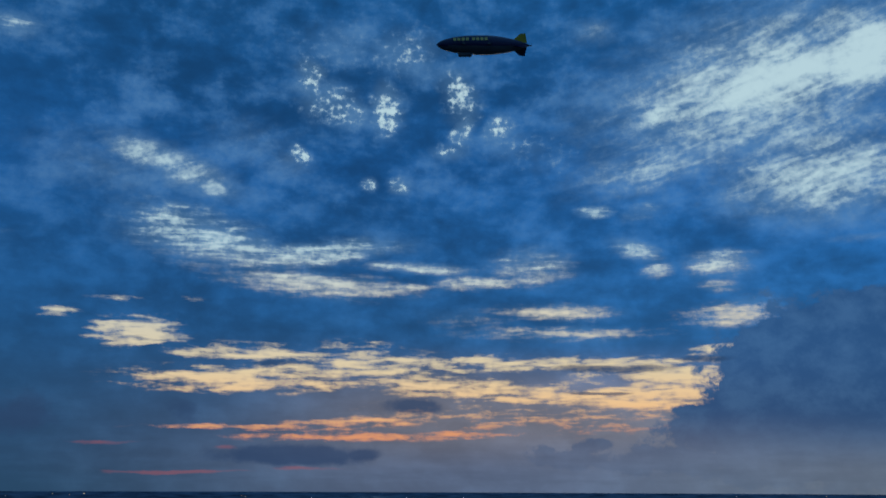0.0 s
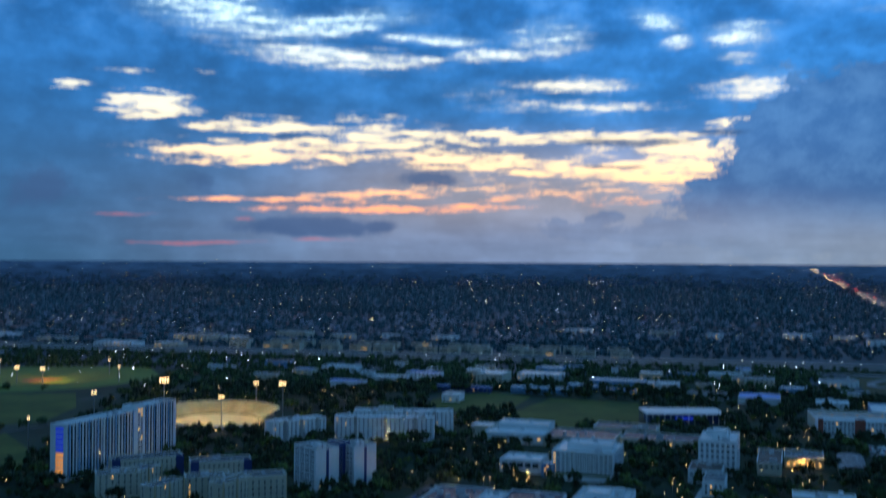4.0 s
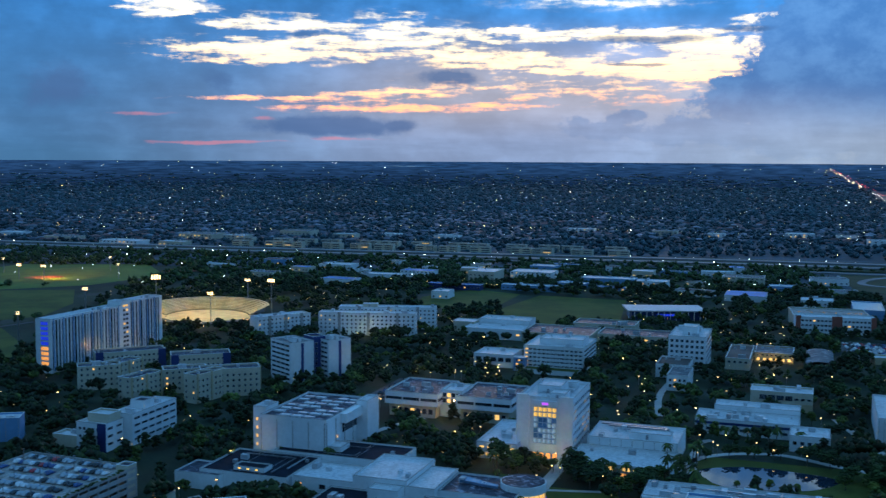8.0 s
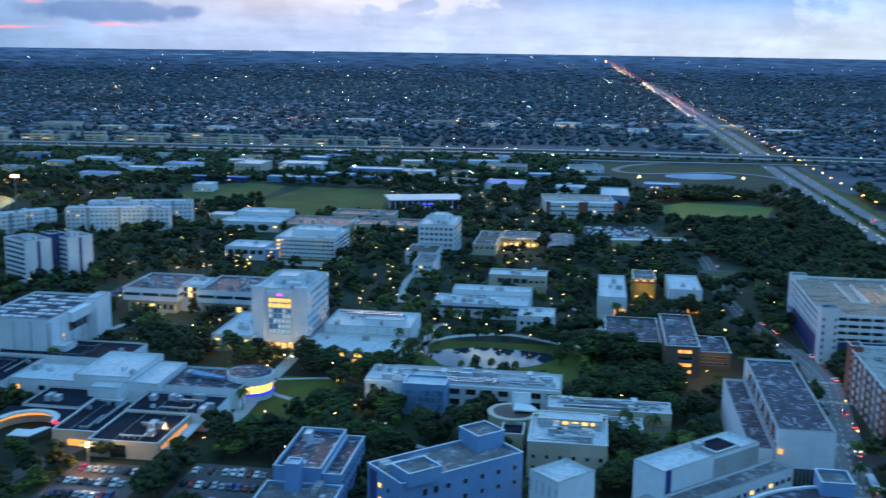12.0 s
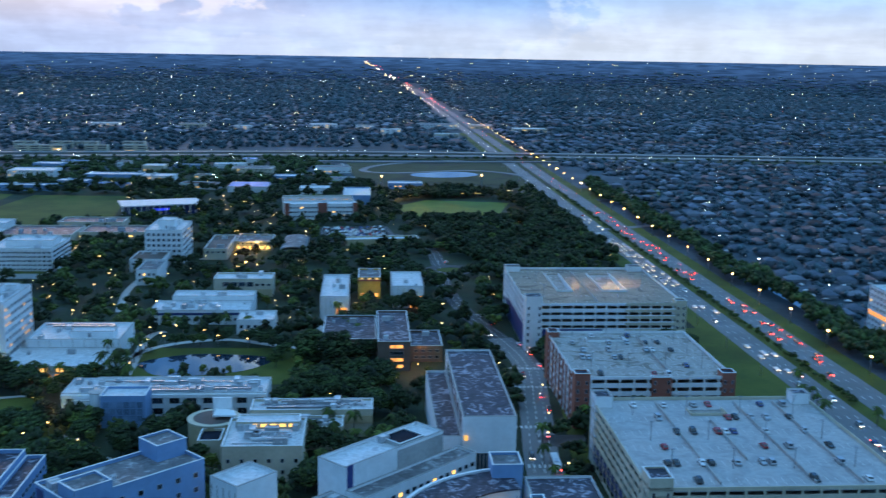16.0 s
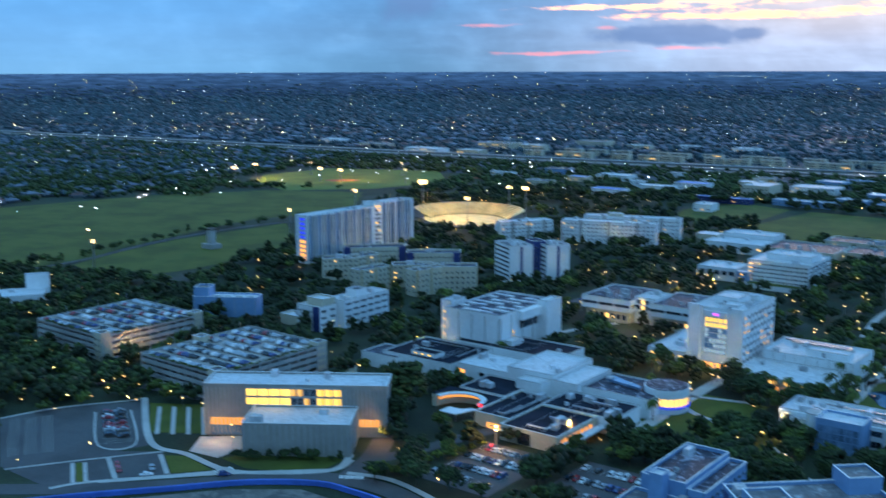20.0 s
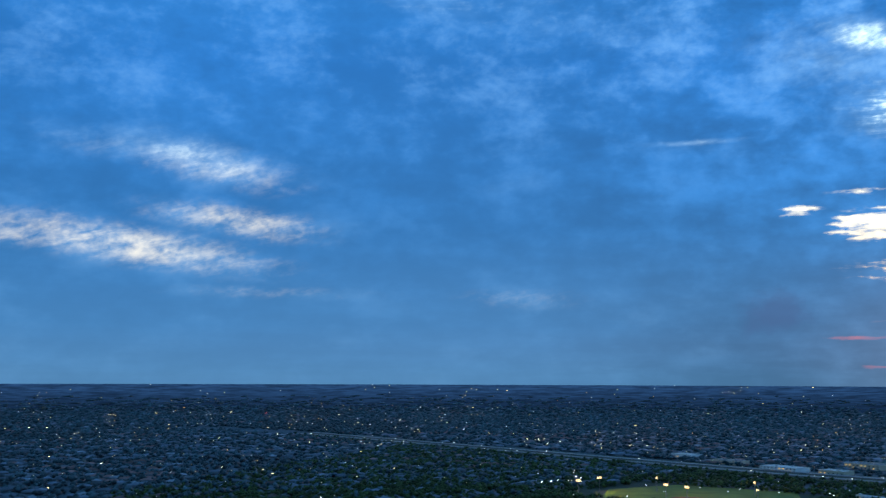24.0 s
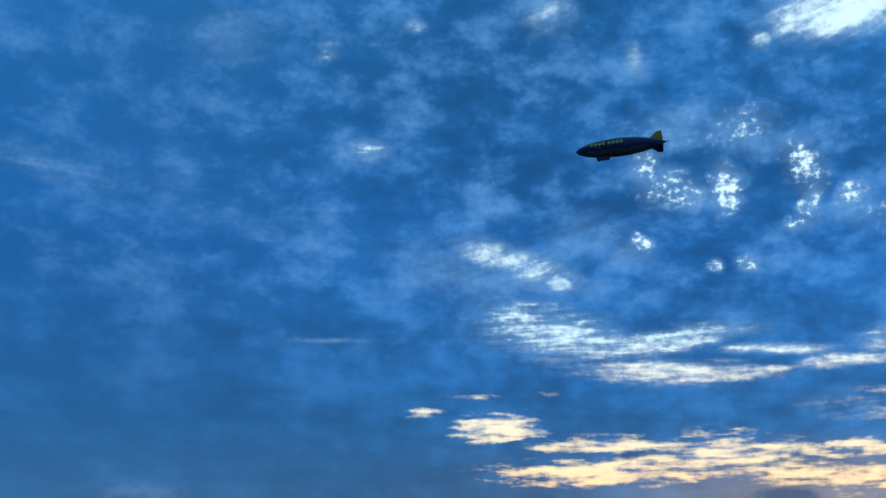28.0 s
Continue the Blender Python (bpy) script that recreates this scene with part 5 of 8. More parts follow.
b = building("dark_link", "dark navy link block between dormitory towers", -57, 640, 42)
block(b, -1, 1, 9, 12, 27.5, "navy_panel", "brown_roof", .8)
windows(b, 9, 12, "f", 2, 7, 1.6, 1.6, 3, 3.2, lit=.3, at=(-1, 1, 0))
for x, y, w, yaw in ((-202, 642, 45, 28), (-151, 639, 38, 20)):
    b = building("dormitory_bar", "low long dormitory with navy end bays", x, y, yaw)
    block(b, 0, 0, w, 16, 14, "cream_stucco", "stained_roof", .8, units=3, seed=int(w))
    windows(b, w, 16, "f", int(w / 3), 3, 1.3, 1.4, 3.0, 3.6, lit=.03)
    panel(b, w, 16, "f", 0, 5, 0, 14.3, "navy_panel", .3, "end_bay"), panel(b, w, 16, "f", w - 5, w, 0, 14.3, "navy_panel", .3, "end_bay")
for x, y, w, d, h, yaw in ((-194, 594, 25, 13, 15, 25), (-160, 569, 10, 26, 15, -25), (-122, 572, 10, 25, 17, -28), (-115, 582, 35, 14, 17, 20), (-186, 610, 12, 24, 15, -25), (-140, 590, 26, 12, 15, 22)):
    b = building("dormitory_court", "cream four-storey dormitory with punched windows", x, y, yaw)
    block(b, 0, 0, w, d, h, "cream_stucco", "stained_roof", .9, units=2, seed=int(w + d))
    windows(b, w, d, "f", max(2, int(w / 3.4)), 4, 1.3, 1.5, 2.4, 3.3, lit=.04, seed=int(x))
    windows(b, w, d, "r", max(2, int(d / 3.4)), 4, 1.3, 1.5, 2.4, 3.3, lit=.04, seed=int(y))
    bars_on(b, w, d, "r", 3, 1.2, h + .6, 0, "tan_stucco", .5, "pier")

b = building("terraced_hall", "white stepped four-storey hall with a navy stair", -144, 471)
block(b, 0, 0, 17, 14, 14, units=2), block(b, 3, 5, 12, 10, 4.5, "cream_stucco", "white_roof", z0=13)
block(b, 9, 14.5, 13, 38, 16, units=3), block(b, 11, 28, 8, 9, 4.5, "white_paint", "stained_roof", z0=15)
windows(b, 17, 14, "f", 6, 3, 1.4, 1.4, 2.6, 3.8), windows(b, 17, 14, "r", 2, 3, 4.0, 1.3, 3.0, 3.8, bars=3)
panel(b, 17, 14, "f", 12.2, 17.1, 0, 14, "navy_panel", .15, "stair_bay")
windows(b, 13, 38, "r", 6, 4, 4.6, 1.2, 2.4, 3.5, at=(9, 14.5, 0), bars=4)
block(b, -16, 2, 15, 10, 6, "cream_stucco", "white_roof", units=1)

b = building("plain_theatre", "pale blue theatre with a sloped fly tower", -215, 474, 14)
block(b, 0, 0, 38, 12, 12, "blue_panel", "white_roof", .8)
block(b, 0, 2, 9, 10, 17, "blue_panel", "grey_roof", .8)
for i in range(4):
    part("roof_hatch", box_mesh("roof_hatch", "white_roof", 4.0, 3.0, .9), b, pose(13 + i * 6.5, 6, 11.2))
panel(b, 38, 12, "f", 3, 7, 0, 7, "glass", .08, "portal"), bars_on(b, 38, 12, "f", 7, .2, 11, .4, "grey_concrete", .08, "seam")

b = building("library_hall", "grey finned hall with a lit two-storey glass front", -93, 306, 18)
block(b, 0, 0, 73, 17, 21.2, "fin_concrete", "white_roof", .7, units=3, seed=41)
bars_on(b, 73, 17, "f", 11, .35, 18.4, 1.2, "grey_concrete", .35, x0=0, x1=17), bars_on(b, 73, 17, "f", 12, .35, 18.4, 1.2, "grey_concrete", .35, x0=55, x1=73)
for r, z in enumerate((12.9, 16.5)):
    windows(b, 73, 17, "f", 4, 1, 4.3, 2.9, z, 1, 17, 34.8, glass="hall_window", bars=3, name="lit_window")
    windows(b, 73, 17, "f", 4, 1, 2.3, 2.9, z, 1, 35, 45, lit=.6, lit_mat="warm_window", bars=2, seed=r, name="lit_window")
    windows(b, 73, 17, "f", 3, 1, 3.2, 2.9, z, 1, 45.2, 55, glass="hall_window", bars=2, name="lit_window")
panel(b, 73, 17, "f", 17, 55, 15.9, 16.4, "grey_concrete", .5, "floor_edge"), panel(b, 73, 17, "f", 17, 55, 19.5, 20.0, "grey_concrete", .5, "floor_edge")
# Panels that glow, standing in for lamplight on the undersides at both ends.
panel(b, 73, 17, "f", 2.5, 19, 4.4, 7.4, "orange_glow", .1, "soffit", label="entrance undercroft with its warm light made as a glowing panel"), panel(b, 73, 17, "f", 62, 70, 4.4, 7.4, "orange_glow", .1, "soffit")
panel(b, 73, 17, "f", 2.5, 19, .2, 4.2, "blue_glass", .1, "entrance_glass")
block(b, 20.5, -21.7, 41, 21.6, 12.8, "fin_concrete", "white_roof", .7, units=3, seed=42)
bars_on(b, 41, 21.6, "f", 18, .4, 11.8, .3, "grey_concrete", .4, at=(20.5, -21.7, 0)), bars_on(b, 41, 21.6, "r", 9, .4, 11.8, .3, "grey_concrete", .4, at=(20.5, -21.7, 0))

b = building("gymnasium", "white gymnasium with a sloping roof", 31, 806)
block(b, 0, 0, 48, 30, 8, units=2), block(b, 4, 30, 42, 22, 11, units=2), block(b, -16, 22, 18, 16, 9, "cream_stucco", "white_roof", .2)
windows(b, 48, 30, "f", 8, 1, 3.0, 1.6, 3.6, 1, lit=.2)
b = building("pavilion", "small white dining pavilion with a lit terrace", 43, 693)
block(b, 0, 0, 28, 25, 9, units=2)
windows(b, 28, 25, "f", 5, 1, 4.0, 3.0, 4.0, 1, bars=3)
block(b, 30, -6, 8, 8, 9, "blue_panel", "white_roof", .3)
windows(b, 8, 8, "f", 3, 3, 1.8, 1.2, 1.5, 2.6, at=(30, -6, 0), lit=.4)
for x, y, w, d in ((77, 790, 54, 42), (135, 786, 60, 32), (120, 838, 50, 26)):
    b = building("flat_hall", "low hall with a stained dark roof", x, y)
    block(b, 0, 0, w, d, 8, "cream_stucco", "stained_roof", .7, units=4, seed=int(w))
    windows(b, w, d, "f", int(w / 5), 1, 3.0, 1.6, 4.2, 1, lit=.2, seed=int(w))
b = building("brick_gate_hall", "small brick entrance hall with a lit court", 190, 770)
block(b, 0, 0, 22, 20, 8, "brown_brick", "brown_roof", .6)
windows(b, 22, 20, "f", 5, 1, 2.4, 2.4, 1.0, 1, lit=1, lit_mat="orange_glow")
b = building("athletics_hall", "long low hall with a white canopy roof and blue lit sign", 172, 903, 2)
block(b, 4, 4, 61, 28, 8, "navy_panel", "white_roof", .4)
part("canopy_roof", mesh_of("canopy_roof", "white_roof", lambda bm: box(bm, 0, 0, 8.2, 69, 36, 9.2)), b)
panel(b, 61, 28, "f", 22, 42, 3.6, 5.6, "blue_led", .2, "sign", at=(4, 4, 0), label="plain blue lit sign")
bars_on(b, 69, 36, "f", 14, .6, 8.2, 0, "white_paint", -.2, "column")
b = building("brick_office", "pale office with red brick bays and a roof terrace", 302, 849, -10)
block(b, 0, 0, 62, 20, 14, units=2), block(b, 0, 20, 62, 50, 12, "cream_stucco", "deck_worn")
windows(b, 62, 20, "f", 20, 3, 2.0, 1.6, 2.6, 3.8, lit=.05)
for x in (0, 28, 58):
    panel(b, 62, 20, "f", x, x + (8 if x == 28 else 4), 0, 15, "red_brick", .4, "brick_bay")
for i in range(6):
    part("terrace_lamp", box_mesh("terrace_lamp", "warm_window", 1.0, .8, .8), b, pose(6 + i * 10, 40, 12))
b = building("blue_warehouse", "pale blue warehouse with a low metal roof", 374, 929)
block(b, 0, 0, 26, 60, 9, "blue_panel", "white_roof")
b = building("long_shed", "long low shed beside the parking lot", 322, 720, -8)
block(b, 0, 0, 55, 14, 5, "tan_stucco", "white_roof")
b = building("chapel", "white low hall with a tall blank wall", -352, 436, 40)
block(b, 0, 0, 46, 24, 7, units=2), block(b, 34, 22, 14, 4, 16)
b = building("court_canopy", "open court shelter with a blue sheet roof", 283, 1040)
block(b, 0, 0, 40, 40, 6, "white_paint", "blue_sheet", .1)
for x, y, w, d, h, wl, rf in ((23, 1158, 30, 40, 14, "cream_stucco", "white_roof"), (70, 1215, 50, 34, 8, "white_paint", "white_roof"), (150, 1170, 60, 22, 7, "blue_panel", "white_roof"), (205, 1125, 34, 24, 9, "white_paint", "white_roof"), (-20, 1110, 60, 12, 6, "navy_panel", "blue_sheet"),
                              (60, 1105, 60, 14, 6, "blue_panel", "white_roof"), (-170, 1285, 44, 26, 7, "white_paint", "white_roof"), (-105, 1185, 50, 20, 7, "white_paint", "white_roof"), (-60, 1215, 40, 22, 8, "white_paint", "blue_sheet"), (310, 1185, 46, 30, 8, "cream_stucco", "grey_roof"),
                              (350, 1010, 30, 24, 6, "white_paint", "white_roof"), (398, 1080, 28, 22, 6, "white_paint", "tile_grey"), (-240, 1200, 34, 20, 6, "cream_stucco", "tile_grey"), (450, 1030, 36, 20, 6, "blue_panel", "white_roof")):
    b = building("service_hall", "low service building among dark trees", x, y)
    block(b, 0, 0, w, d, h, wl, rf, .5, units=2, seed=int(x + 300))
    windows(b, w, d, "f", max(3, int(w / 5)), max(1, int(h / 4)), 2.0, 1.5, 2.0, 3.6, lit=.15, seed=int(y))
for x, y, w, d, h in ((-575, 1600, 70, 34, 8), (-480, 1600, 44, 26, 7), (-490, 1735, 64, 44, 9), (-410, 1720, 40, 30, 8), (-330, 1800, 56, 40, 11), (-230, 1760, 40, 22, 9), (-150, 1790, 34, 22, 8), (-60, 1780, 46, 24, 7), (560, 1880, 50, 30, 8), (640, 1850, 34, 26, 7),
                      (760, 1850, 74, 40, 8), (860, 1830, 40, 30, 7), (330, 1905, 44, 28, 9), (420, 1860, 30, 22, 8), (900, 1720, 60, 34, 8), (640, 1690, 34, 24, 12), (720, 1640, 40, 22, 7), (-700, 1680, 60, 30, 7), (-820, 1760, 50, 30, 7), (180, 1960, 50, 26, 8)):
    b = building("shop_hall", "long pale shop hall beyond the freeway", x, y)
    block(b, 0, 0, w, d, h, "cream_stucco" if int(w) % 4 == 0 else "white_paint", "white_roof" if int(w + d) % 3 else "grey_roof", .6, units=4, seed=int(x + 900))
    windows(b, w, d, "f", int(w / 7), max(1, int(h / 4)), 3.0, 2.0, 1.6, 3.4, lit=.35, seed=int(w))
for i in range(26):
    x, y = -360 + (i % 13) * 47 + 9 * math.sin(i * 2.3), 1590 + (i // 13) * 58 - (i % 13) * 9
    b = building("apartment_block", "cream three-storey apartment block beside the freeway", x, y, -14 + 5 * math.sin(i * 1.7))
    block(b, 0, 0, 30, 13, 10, "cream_stucco", "brown_roof" if i % 3 else "grey_roof", .5)
    windows(b, 30, 13, "f", 2, 3, 11.0, 1.4, 1.4, 3.0, lit=.02, bars=6, seed=i)
for i, (x, y) in enumerate(((-40, 1290), (20, 1310), (95, 1290), (120, 1345), (190, 1300), (215, 1240), (255, 1275), (300, 1255), (340, 1290), (265, 1160), (345, 1120), (410, 1180), (-120, 1250), (-200, 1260), (-250, 1330), (-320, 1300), (-90, 1345), (10, 1250), (160, 1105), (240, 1080), (-10, 1030), (330, 960), (120, 1130), (-140, 1130))):
    w, d, h = 18 + 7 * (i % 4), 12 + 5 * (i % 3), 4.5 + 1.5 * (i % 3)
    b = building("service_hall", "low service building among dark trees", x, y, -16 + 12 * math.sin(i * 1.9))
    block(b, 0, 0, w, d, h, ("white_paint", "cream_stucco", "blue_panel", "white_paint")[i % 4], ("white_roof", "grey_roof", "white_roof", "blue_sheet", "tile_red")[i % 5], .5, units=1, seed=i)
    windows(b, w, d, "f", max(3, int(w / 5)), 1, 2.0, 1.5, 1.6, 3.6, lit=.3, seed=i)

# ---- student centre ----
b = building("student_centre", "white student centre with black flat roofs and a lit drum", -3, 349)
block(b, 22, 0, 26, 30, 6.5, "cream_stucco", "black_roof", .6, units=3, seed=51)
block(b, 4, 8, 18, 34, 6, "cream_stucco", "black_roof", .6, units=3, seed=52)
block(b, 22, 30, 34, 22, 7, "white_paint", "black_roof", .6, units=8, seed=53)
block(b, -20, 30, 24, 22, 6.5, "white_paint", "black_roof", .5, units=2, seed=54)
block(b, -10, 52, 24, 34, 12, "white_paint", "white_roof", .8, units=2, seed=55)
block(b, 0, 44, 13, 8.2, 10, "white_paint", "white_roof", .5)
block(b, 14, 52, 12, 30, 10, "white_paint", "white_roof", .4)
block(b, 26, 56, 32, 26, 8.5, "white_paint", "stained_roof", .6, units=2, seed=56)
block(b, -38, 52, 28, 22, 9, "white_paint", "white_roof", .6, units=3, seed=57)
block(b, -82, 50, 42, 34, 8, "white_paint", "black_roof", .6, units=3, seed=58)
block(b, -64, 84, 60, 26, 9, "white_paint", "black_roof", .6, units=3, seed=59)
block(b, -50, 92, 16, 10, 2.4, "white_paint", "white_roof", .3, z0=8.3)
block(b, -92, 46, 22, 18, 7, "white_paint", "stained_roof", .5)
# Lamplight behind the columns is given as an emissive wall panel.
panel(b, 26, 30, "r", 3, 27, 1.2, 4.6, "orange_glow", .1, "lit_wall", at=(22, 0, 0), label="colonnade wall with its warm light made as a glowing panel")
panel(b, 26, 30, "f", 8, 14, .3, 5.0, "glass", .12, "entrance", at=(22, 0, 0))
bars_on(b, 26, 30, "r", 10, .4, 6, 0, "cream_stucco", .5, "column", at=(22, 0, 0))
# Bay opening drawn as a glowing panel, its inside light put into emission.
panel(b, 18, 34, "f", 6, 16, .3, 2.6, "orange_glow", .1, "loading_bay", at=(4, 8, 0), label="loading bay with its warm light made as a glowing panel")
windows(b, 24, 22, "f", 7, 1, 2.4, 1.6, 1.4, 1, glass="warm_window", at=(-20, 30, 0), lit=1, lit_mat="orange_glow")
part("terrace_canopy", mesh_of("terrace_canopy", "white_paint", lambda bm: prism(bm, [(-12, 5), (-4, 5.5), (-0.5, 15.5), (-3, 16), (-6, 12), (-12, 12)], 3.2, 3.6)), b, label="white angular terrace canopy")
curl = arc(-11, 17, 12, 180, 0, 20)
part("arcade_wall", mesh_of("arcade_wall", "cream_stucco", lambda bm: prism(bm, [(3.6, 17), (3.6, 29.6), (-25, 29.6), (-25, 17)] + curl, 0, 5.4)), b)
part("arcade_roof", mesh_of("arcade_roof", "black_roof", lambda bm: prism(bm, [(3.4, 17.2), (3.4, 29.5), (-24.8, 29.5), (-24.8, 17.2)] + curl, 5.4, 5.7)), b)
part("arcade_rim", mesh_of("arcade_rim", "white_paint", lambda bm: prism(bm, arc(-11, 17, 12.6, 0, 180, 20) + arc(-11, 17, 9.4, 180, 0, 20), 4.7, 5.2)), b, label="white curved canopy rim")
# Curved wall band that emits, for the warm light under the rim.
part("arcade_light", mesh_of("arcade_light", "orange_glow", lambda bm: prism(bm, arc(-11, 17, 11.95, 8, 172, 20) + arc(-11, 17, 11.7, 172, 8, 20), 2.9, 4.0)), b, label="curved arcade wall made to glow for its warm light")
part("arcade_sign", mesh_of("arcade_sign", "red_sign", lambda bm: box(bm, .2, 15.6, 4.8, 1.6, 16.6, 6.0)), b, label="plain red lit sign")
part("corner_drum", mesh_of("corner_drum", "cream_stucco", lambda bm: prism(bm, arc(-85.4, 28.4, 4.6, 0, 348, 29), 0, 4.2)), b)
part("corner_drum_roof", mesh_of("corner_drum_roof", "stained_roof", lambda bm: prism(bm, arc(-85.4, 28.4, 4.1, 0, 348, 29), 4.2, 4.26)), b)
# Emissive orange band part of the way round the corner drum.
part("drum_lamp_band", mesh_of("drum_lamp_band", "orange_glow", lambda bm: prism(bm, arc(-85.4, 28.4, 4.65, 200, 300, 12) + arc(-85.4, 28.4, 4.5, 300, 200, 12), 1.2, 2.6)), b)
block(b, -68, 55, 15, 7, 1.9, "white_paint", "black_roof", .3, z0=7.4, name="roof_monitor")
windows(b, 15, 7, "f", 3, 1, 1.6, .9, .5, 1, 2, 12, lit=1, lit_mat="hall_window", at=(-68, 55, 7.4))
for x, y, w, d, z in ((22, 0, 26, 30, 5.9), (4, 8, 18, 34, 5.4), (22, 30, 34, 22, 6.4), (-82, 50, 42, 34, 7.4), (-64, 84, 60, 26, 8.4)):
    part("roof_seam", mesh_of("roof_seam", "frame_metal", lambda bm: [box(bm, x + w * k, y + .6, z, x + w * k + .12, y + d - .6, z + .12) for k in (.33, .66)]), b)
    roof_pipes(b, x + 1, y + 1, w - 2, d - 2, z, 2, int(w + d))
for x, y in ((-11.5, 5.5), (-4.5, 6.0), (-2.5, 15), (-11.5, 11.5)):
    part("canopy_post", box_mesh("canopy_post", "steel", .3, .3, 3.2), b, pose(x, y, 0))
windows(b, 28, 22, "f", 3, 1, 3.0, 2.0, 4.5, 1, lit=.5, at=(-38, 52, 0), lit_mat="orange_glow")
part("walk_canopy", mesh_of("walk_canopy", "white_roof", lambda bm: box(bm, 49, -4, 3.4, 53, 46, 3.8)), b)
for i in range(8):
    part("canopy_post", box_mesh("canopy_post", "steel", .3, .3, 3.4), b, pose(51, -2 + i * 6.6, 0))
drum_at = pose(57, 74, 0)
part("drum_wall", mesh_of("drum_wall", "white_paint", lambda bm: prism(bm, arc(0, 0, 9.5, 0, 352, 44), 6.8, 10.4)), b, drum_at)
part("drum_glass", mesh_of("drum_glass", "warm_window", lambda bm: prism(bm, arc(0, 0, 9.0, 0, 352, 44), 3.4, 6.8)), b, drum_at, "amber lit curved glazing")
part("drum_light_ring", mesh_of("drum_light_ring", "blue_led", lambda bm: prism(bm, arc(0, 0, 9.7, 0, 352, 44), 2.6, 3.4)), b, drum_at, "blue light ring")
part("drum_base", mesh_of("drum_base", "white_paint", lambda bm: prism(bm, arc(0, 0, 9.0, 0, 352, 44), 0, 2.6)), b, drum_at)
part("drum_roof", mesh_of("drum_roof", "stained_roof", lambda bm: prism(bm, arc(0, 0, 9.0, 0, 352, 44), 10.4, 10.6)), b, drum_at)
for i in range(24):
    a = 2 * math.pi * i / 24
    part("mullion", box_mesh("mullion", "steel", .25, .25, 3.6), b, drum_at @ pose(9.1 * math.cos(a), 9.1 * math.sin(a), 3.3))
part("skylight_ridge", mesh_of("skylight_ridge", "blue_glass", lambda bm: prism(bm, [(30, 70), (48, 66), (48, 68.5), (30, 76)], 8.3, 9.4)), b)
KEEP_OUT.append((42, 420, 26, 26, -16, 2))
# ---- grounds: lawns, courts, lots, paths ----
def oval(cx, cy, rx, ry, yaw=0.0, n=28, wob=0.0):
    c, s = math.cos(radians(yaw)), math.sin(radians(yaw))
    out = []
    for i in range(n):
        a = 2 * math.pi * i / n
        k = 1 + wob * math.sin(3 * a + 1) + wob * 0.6 * math.sin(5 * a)
        u, v = rx * k * math.cos(a), ry * k * math.sin(a)
        out.append((cx + u * c - v * s, cy + u * s + v * c))
    return out


def clear(x, y, w, d, yaw=-16.0, margin=0.0):
    KEEP_OUT.append((x, y, w, d, yaw, margin))


plot("polo_lawn", [(-485, 548), (-590, 600), (-690, 800), (-600, 950), (-500, 1040), (-390, 1060), (-350, 960), (-345, 880), (-392, 830), (-400, 770), (-405, 652), (-400, 560)], 0.14, "grass", "wide mown green playing lawn", "lawn")
plot("south_lawn", [(-392, 552), (-396, 640), (-390, 702), (-350, 815), (-296, 740), (-276, 690), (-300, 597), (-330, 545)], 0.14, "grass", "mown green lawn beside a residence hall", "lawn")
strip("road_lawn", curve([(-420, 520), (-400, 600), (-398, 690), (-376, 780), (-330, 860)], 5), 5, 0.20, "asphalt", "narrow park road between two lawns")
plot("town_park", [(-618, 345), (-510, 440), (-420, 420), (-360, 370), (-420, 300), (-560, 290)], 0.14, "grass", "mown green park lawn", "lawn")
clear(-620, 580, 240, 380, 0), clear(-690, 700, 100, 200, 0), clear(-550, 950, 140, 100, 0), clear(-400, 552, 120, 180, 0), clear(-380, 700, 80, 90, 0), clear(-580, 300, 200, 110, 0)
for x, y, w, d, yaw in ((-830, 590, 60, 190, -155), (-640, 400, 70, 90, 30), (-560, 470, 90, 50, 20), (-700, 470, 80, 50, 35)):
    plot("parking_lot", rect(x, y, w, d, yaw), 0.15, "asphalt", "worn grey asphalt parking lot", "parking lot")
    clear(x, y, w, d, yaw, 0)
tower = thing("lookout_tower", "small pale square tower with a slit roof", "tower", pose(-338, 676, 0, 0, 0, -16))
part("base", box_mesh("base", "grey_concrete", 12, 10, 4), tower)
part("shaft", box_mesh("shaft", "grey_concrete", 5, 5, 15), tower)
part("cap", box_mesh("cap", "brown_roof", 6, 6, 1.2), tower, pose(0, 0, 15))
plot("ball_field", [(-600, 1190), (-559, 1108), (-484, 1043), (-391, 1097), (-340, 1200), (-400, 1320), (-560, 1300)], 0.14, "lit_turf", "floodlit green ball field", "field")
clear(-610, 1090, 260, 210, 0)
plot("ball_infield", oval(-470, 1165, 22, 14, 20), 0.20, "red_clay", "red clay infield", "field")
plot("ball_infield", oval(-330, 1250, 24, 12, 10), 0.20, "red_clay", "red clay infield", "field")
plot("practice_field", [(-22, 965), (52, 960), (80, 1070), (30, 1105), (-20, 1040)], 0.14, "grass", "dark green practice field", "field")
plot("practice_field", [(48, 935), (82, 855), (165, 900), (185, 1032), (100, 1062)], 0.14, "grass", "dark green practice field", "field")
clear(-25, 955, 100, 140, 0), clear(60, 870, 120, 180, 0), clear(410, 805, 115, 130, 0)
plot("practice_field", [(560, 930), (700, 890), (740, 960), (600, 1000)], 0.14, "grass", "mown green field by the avenue", "field")
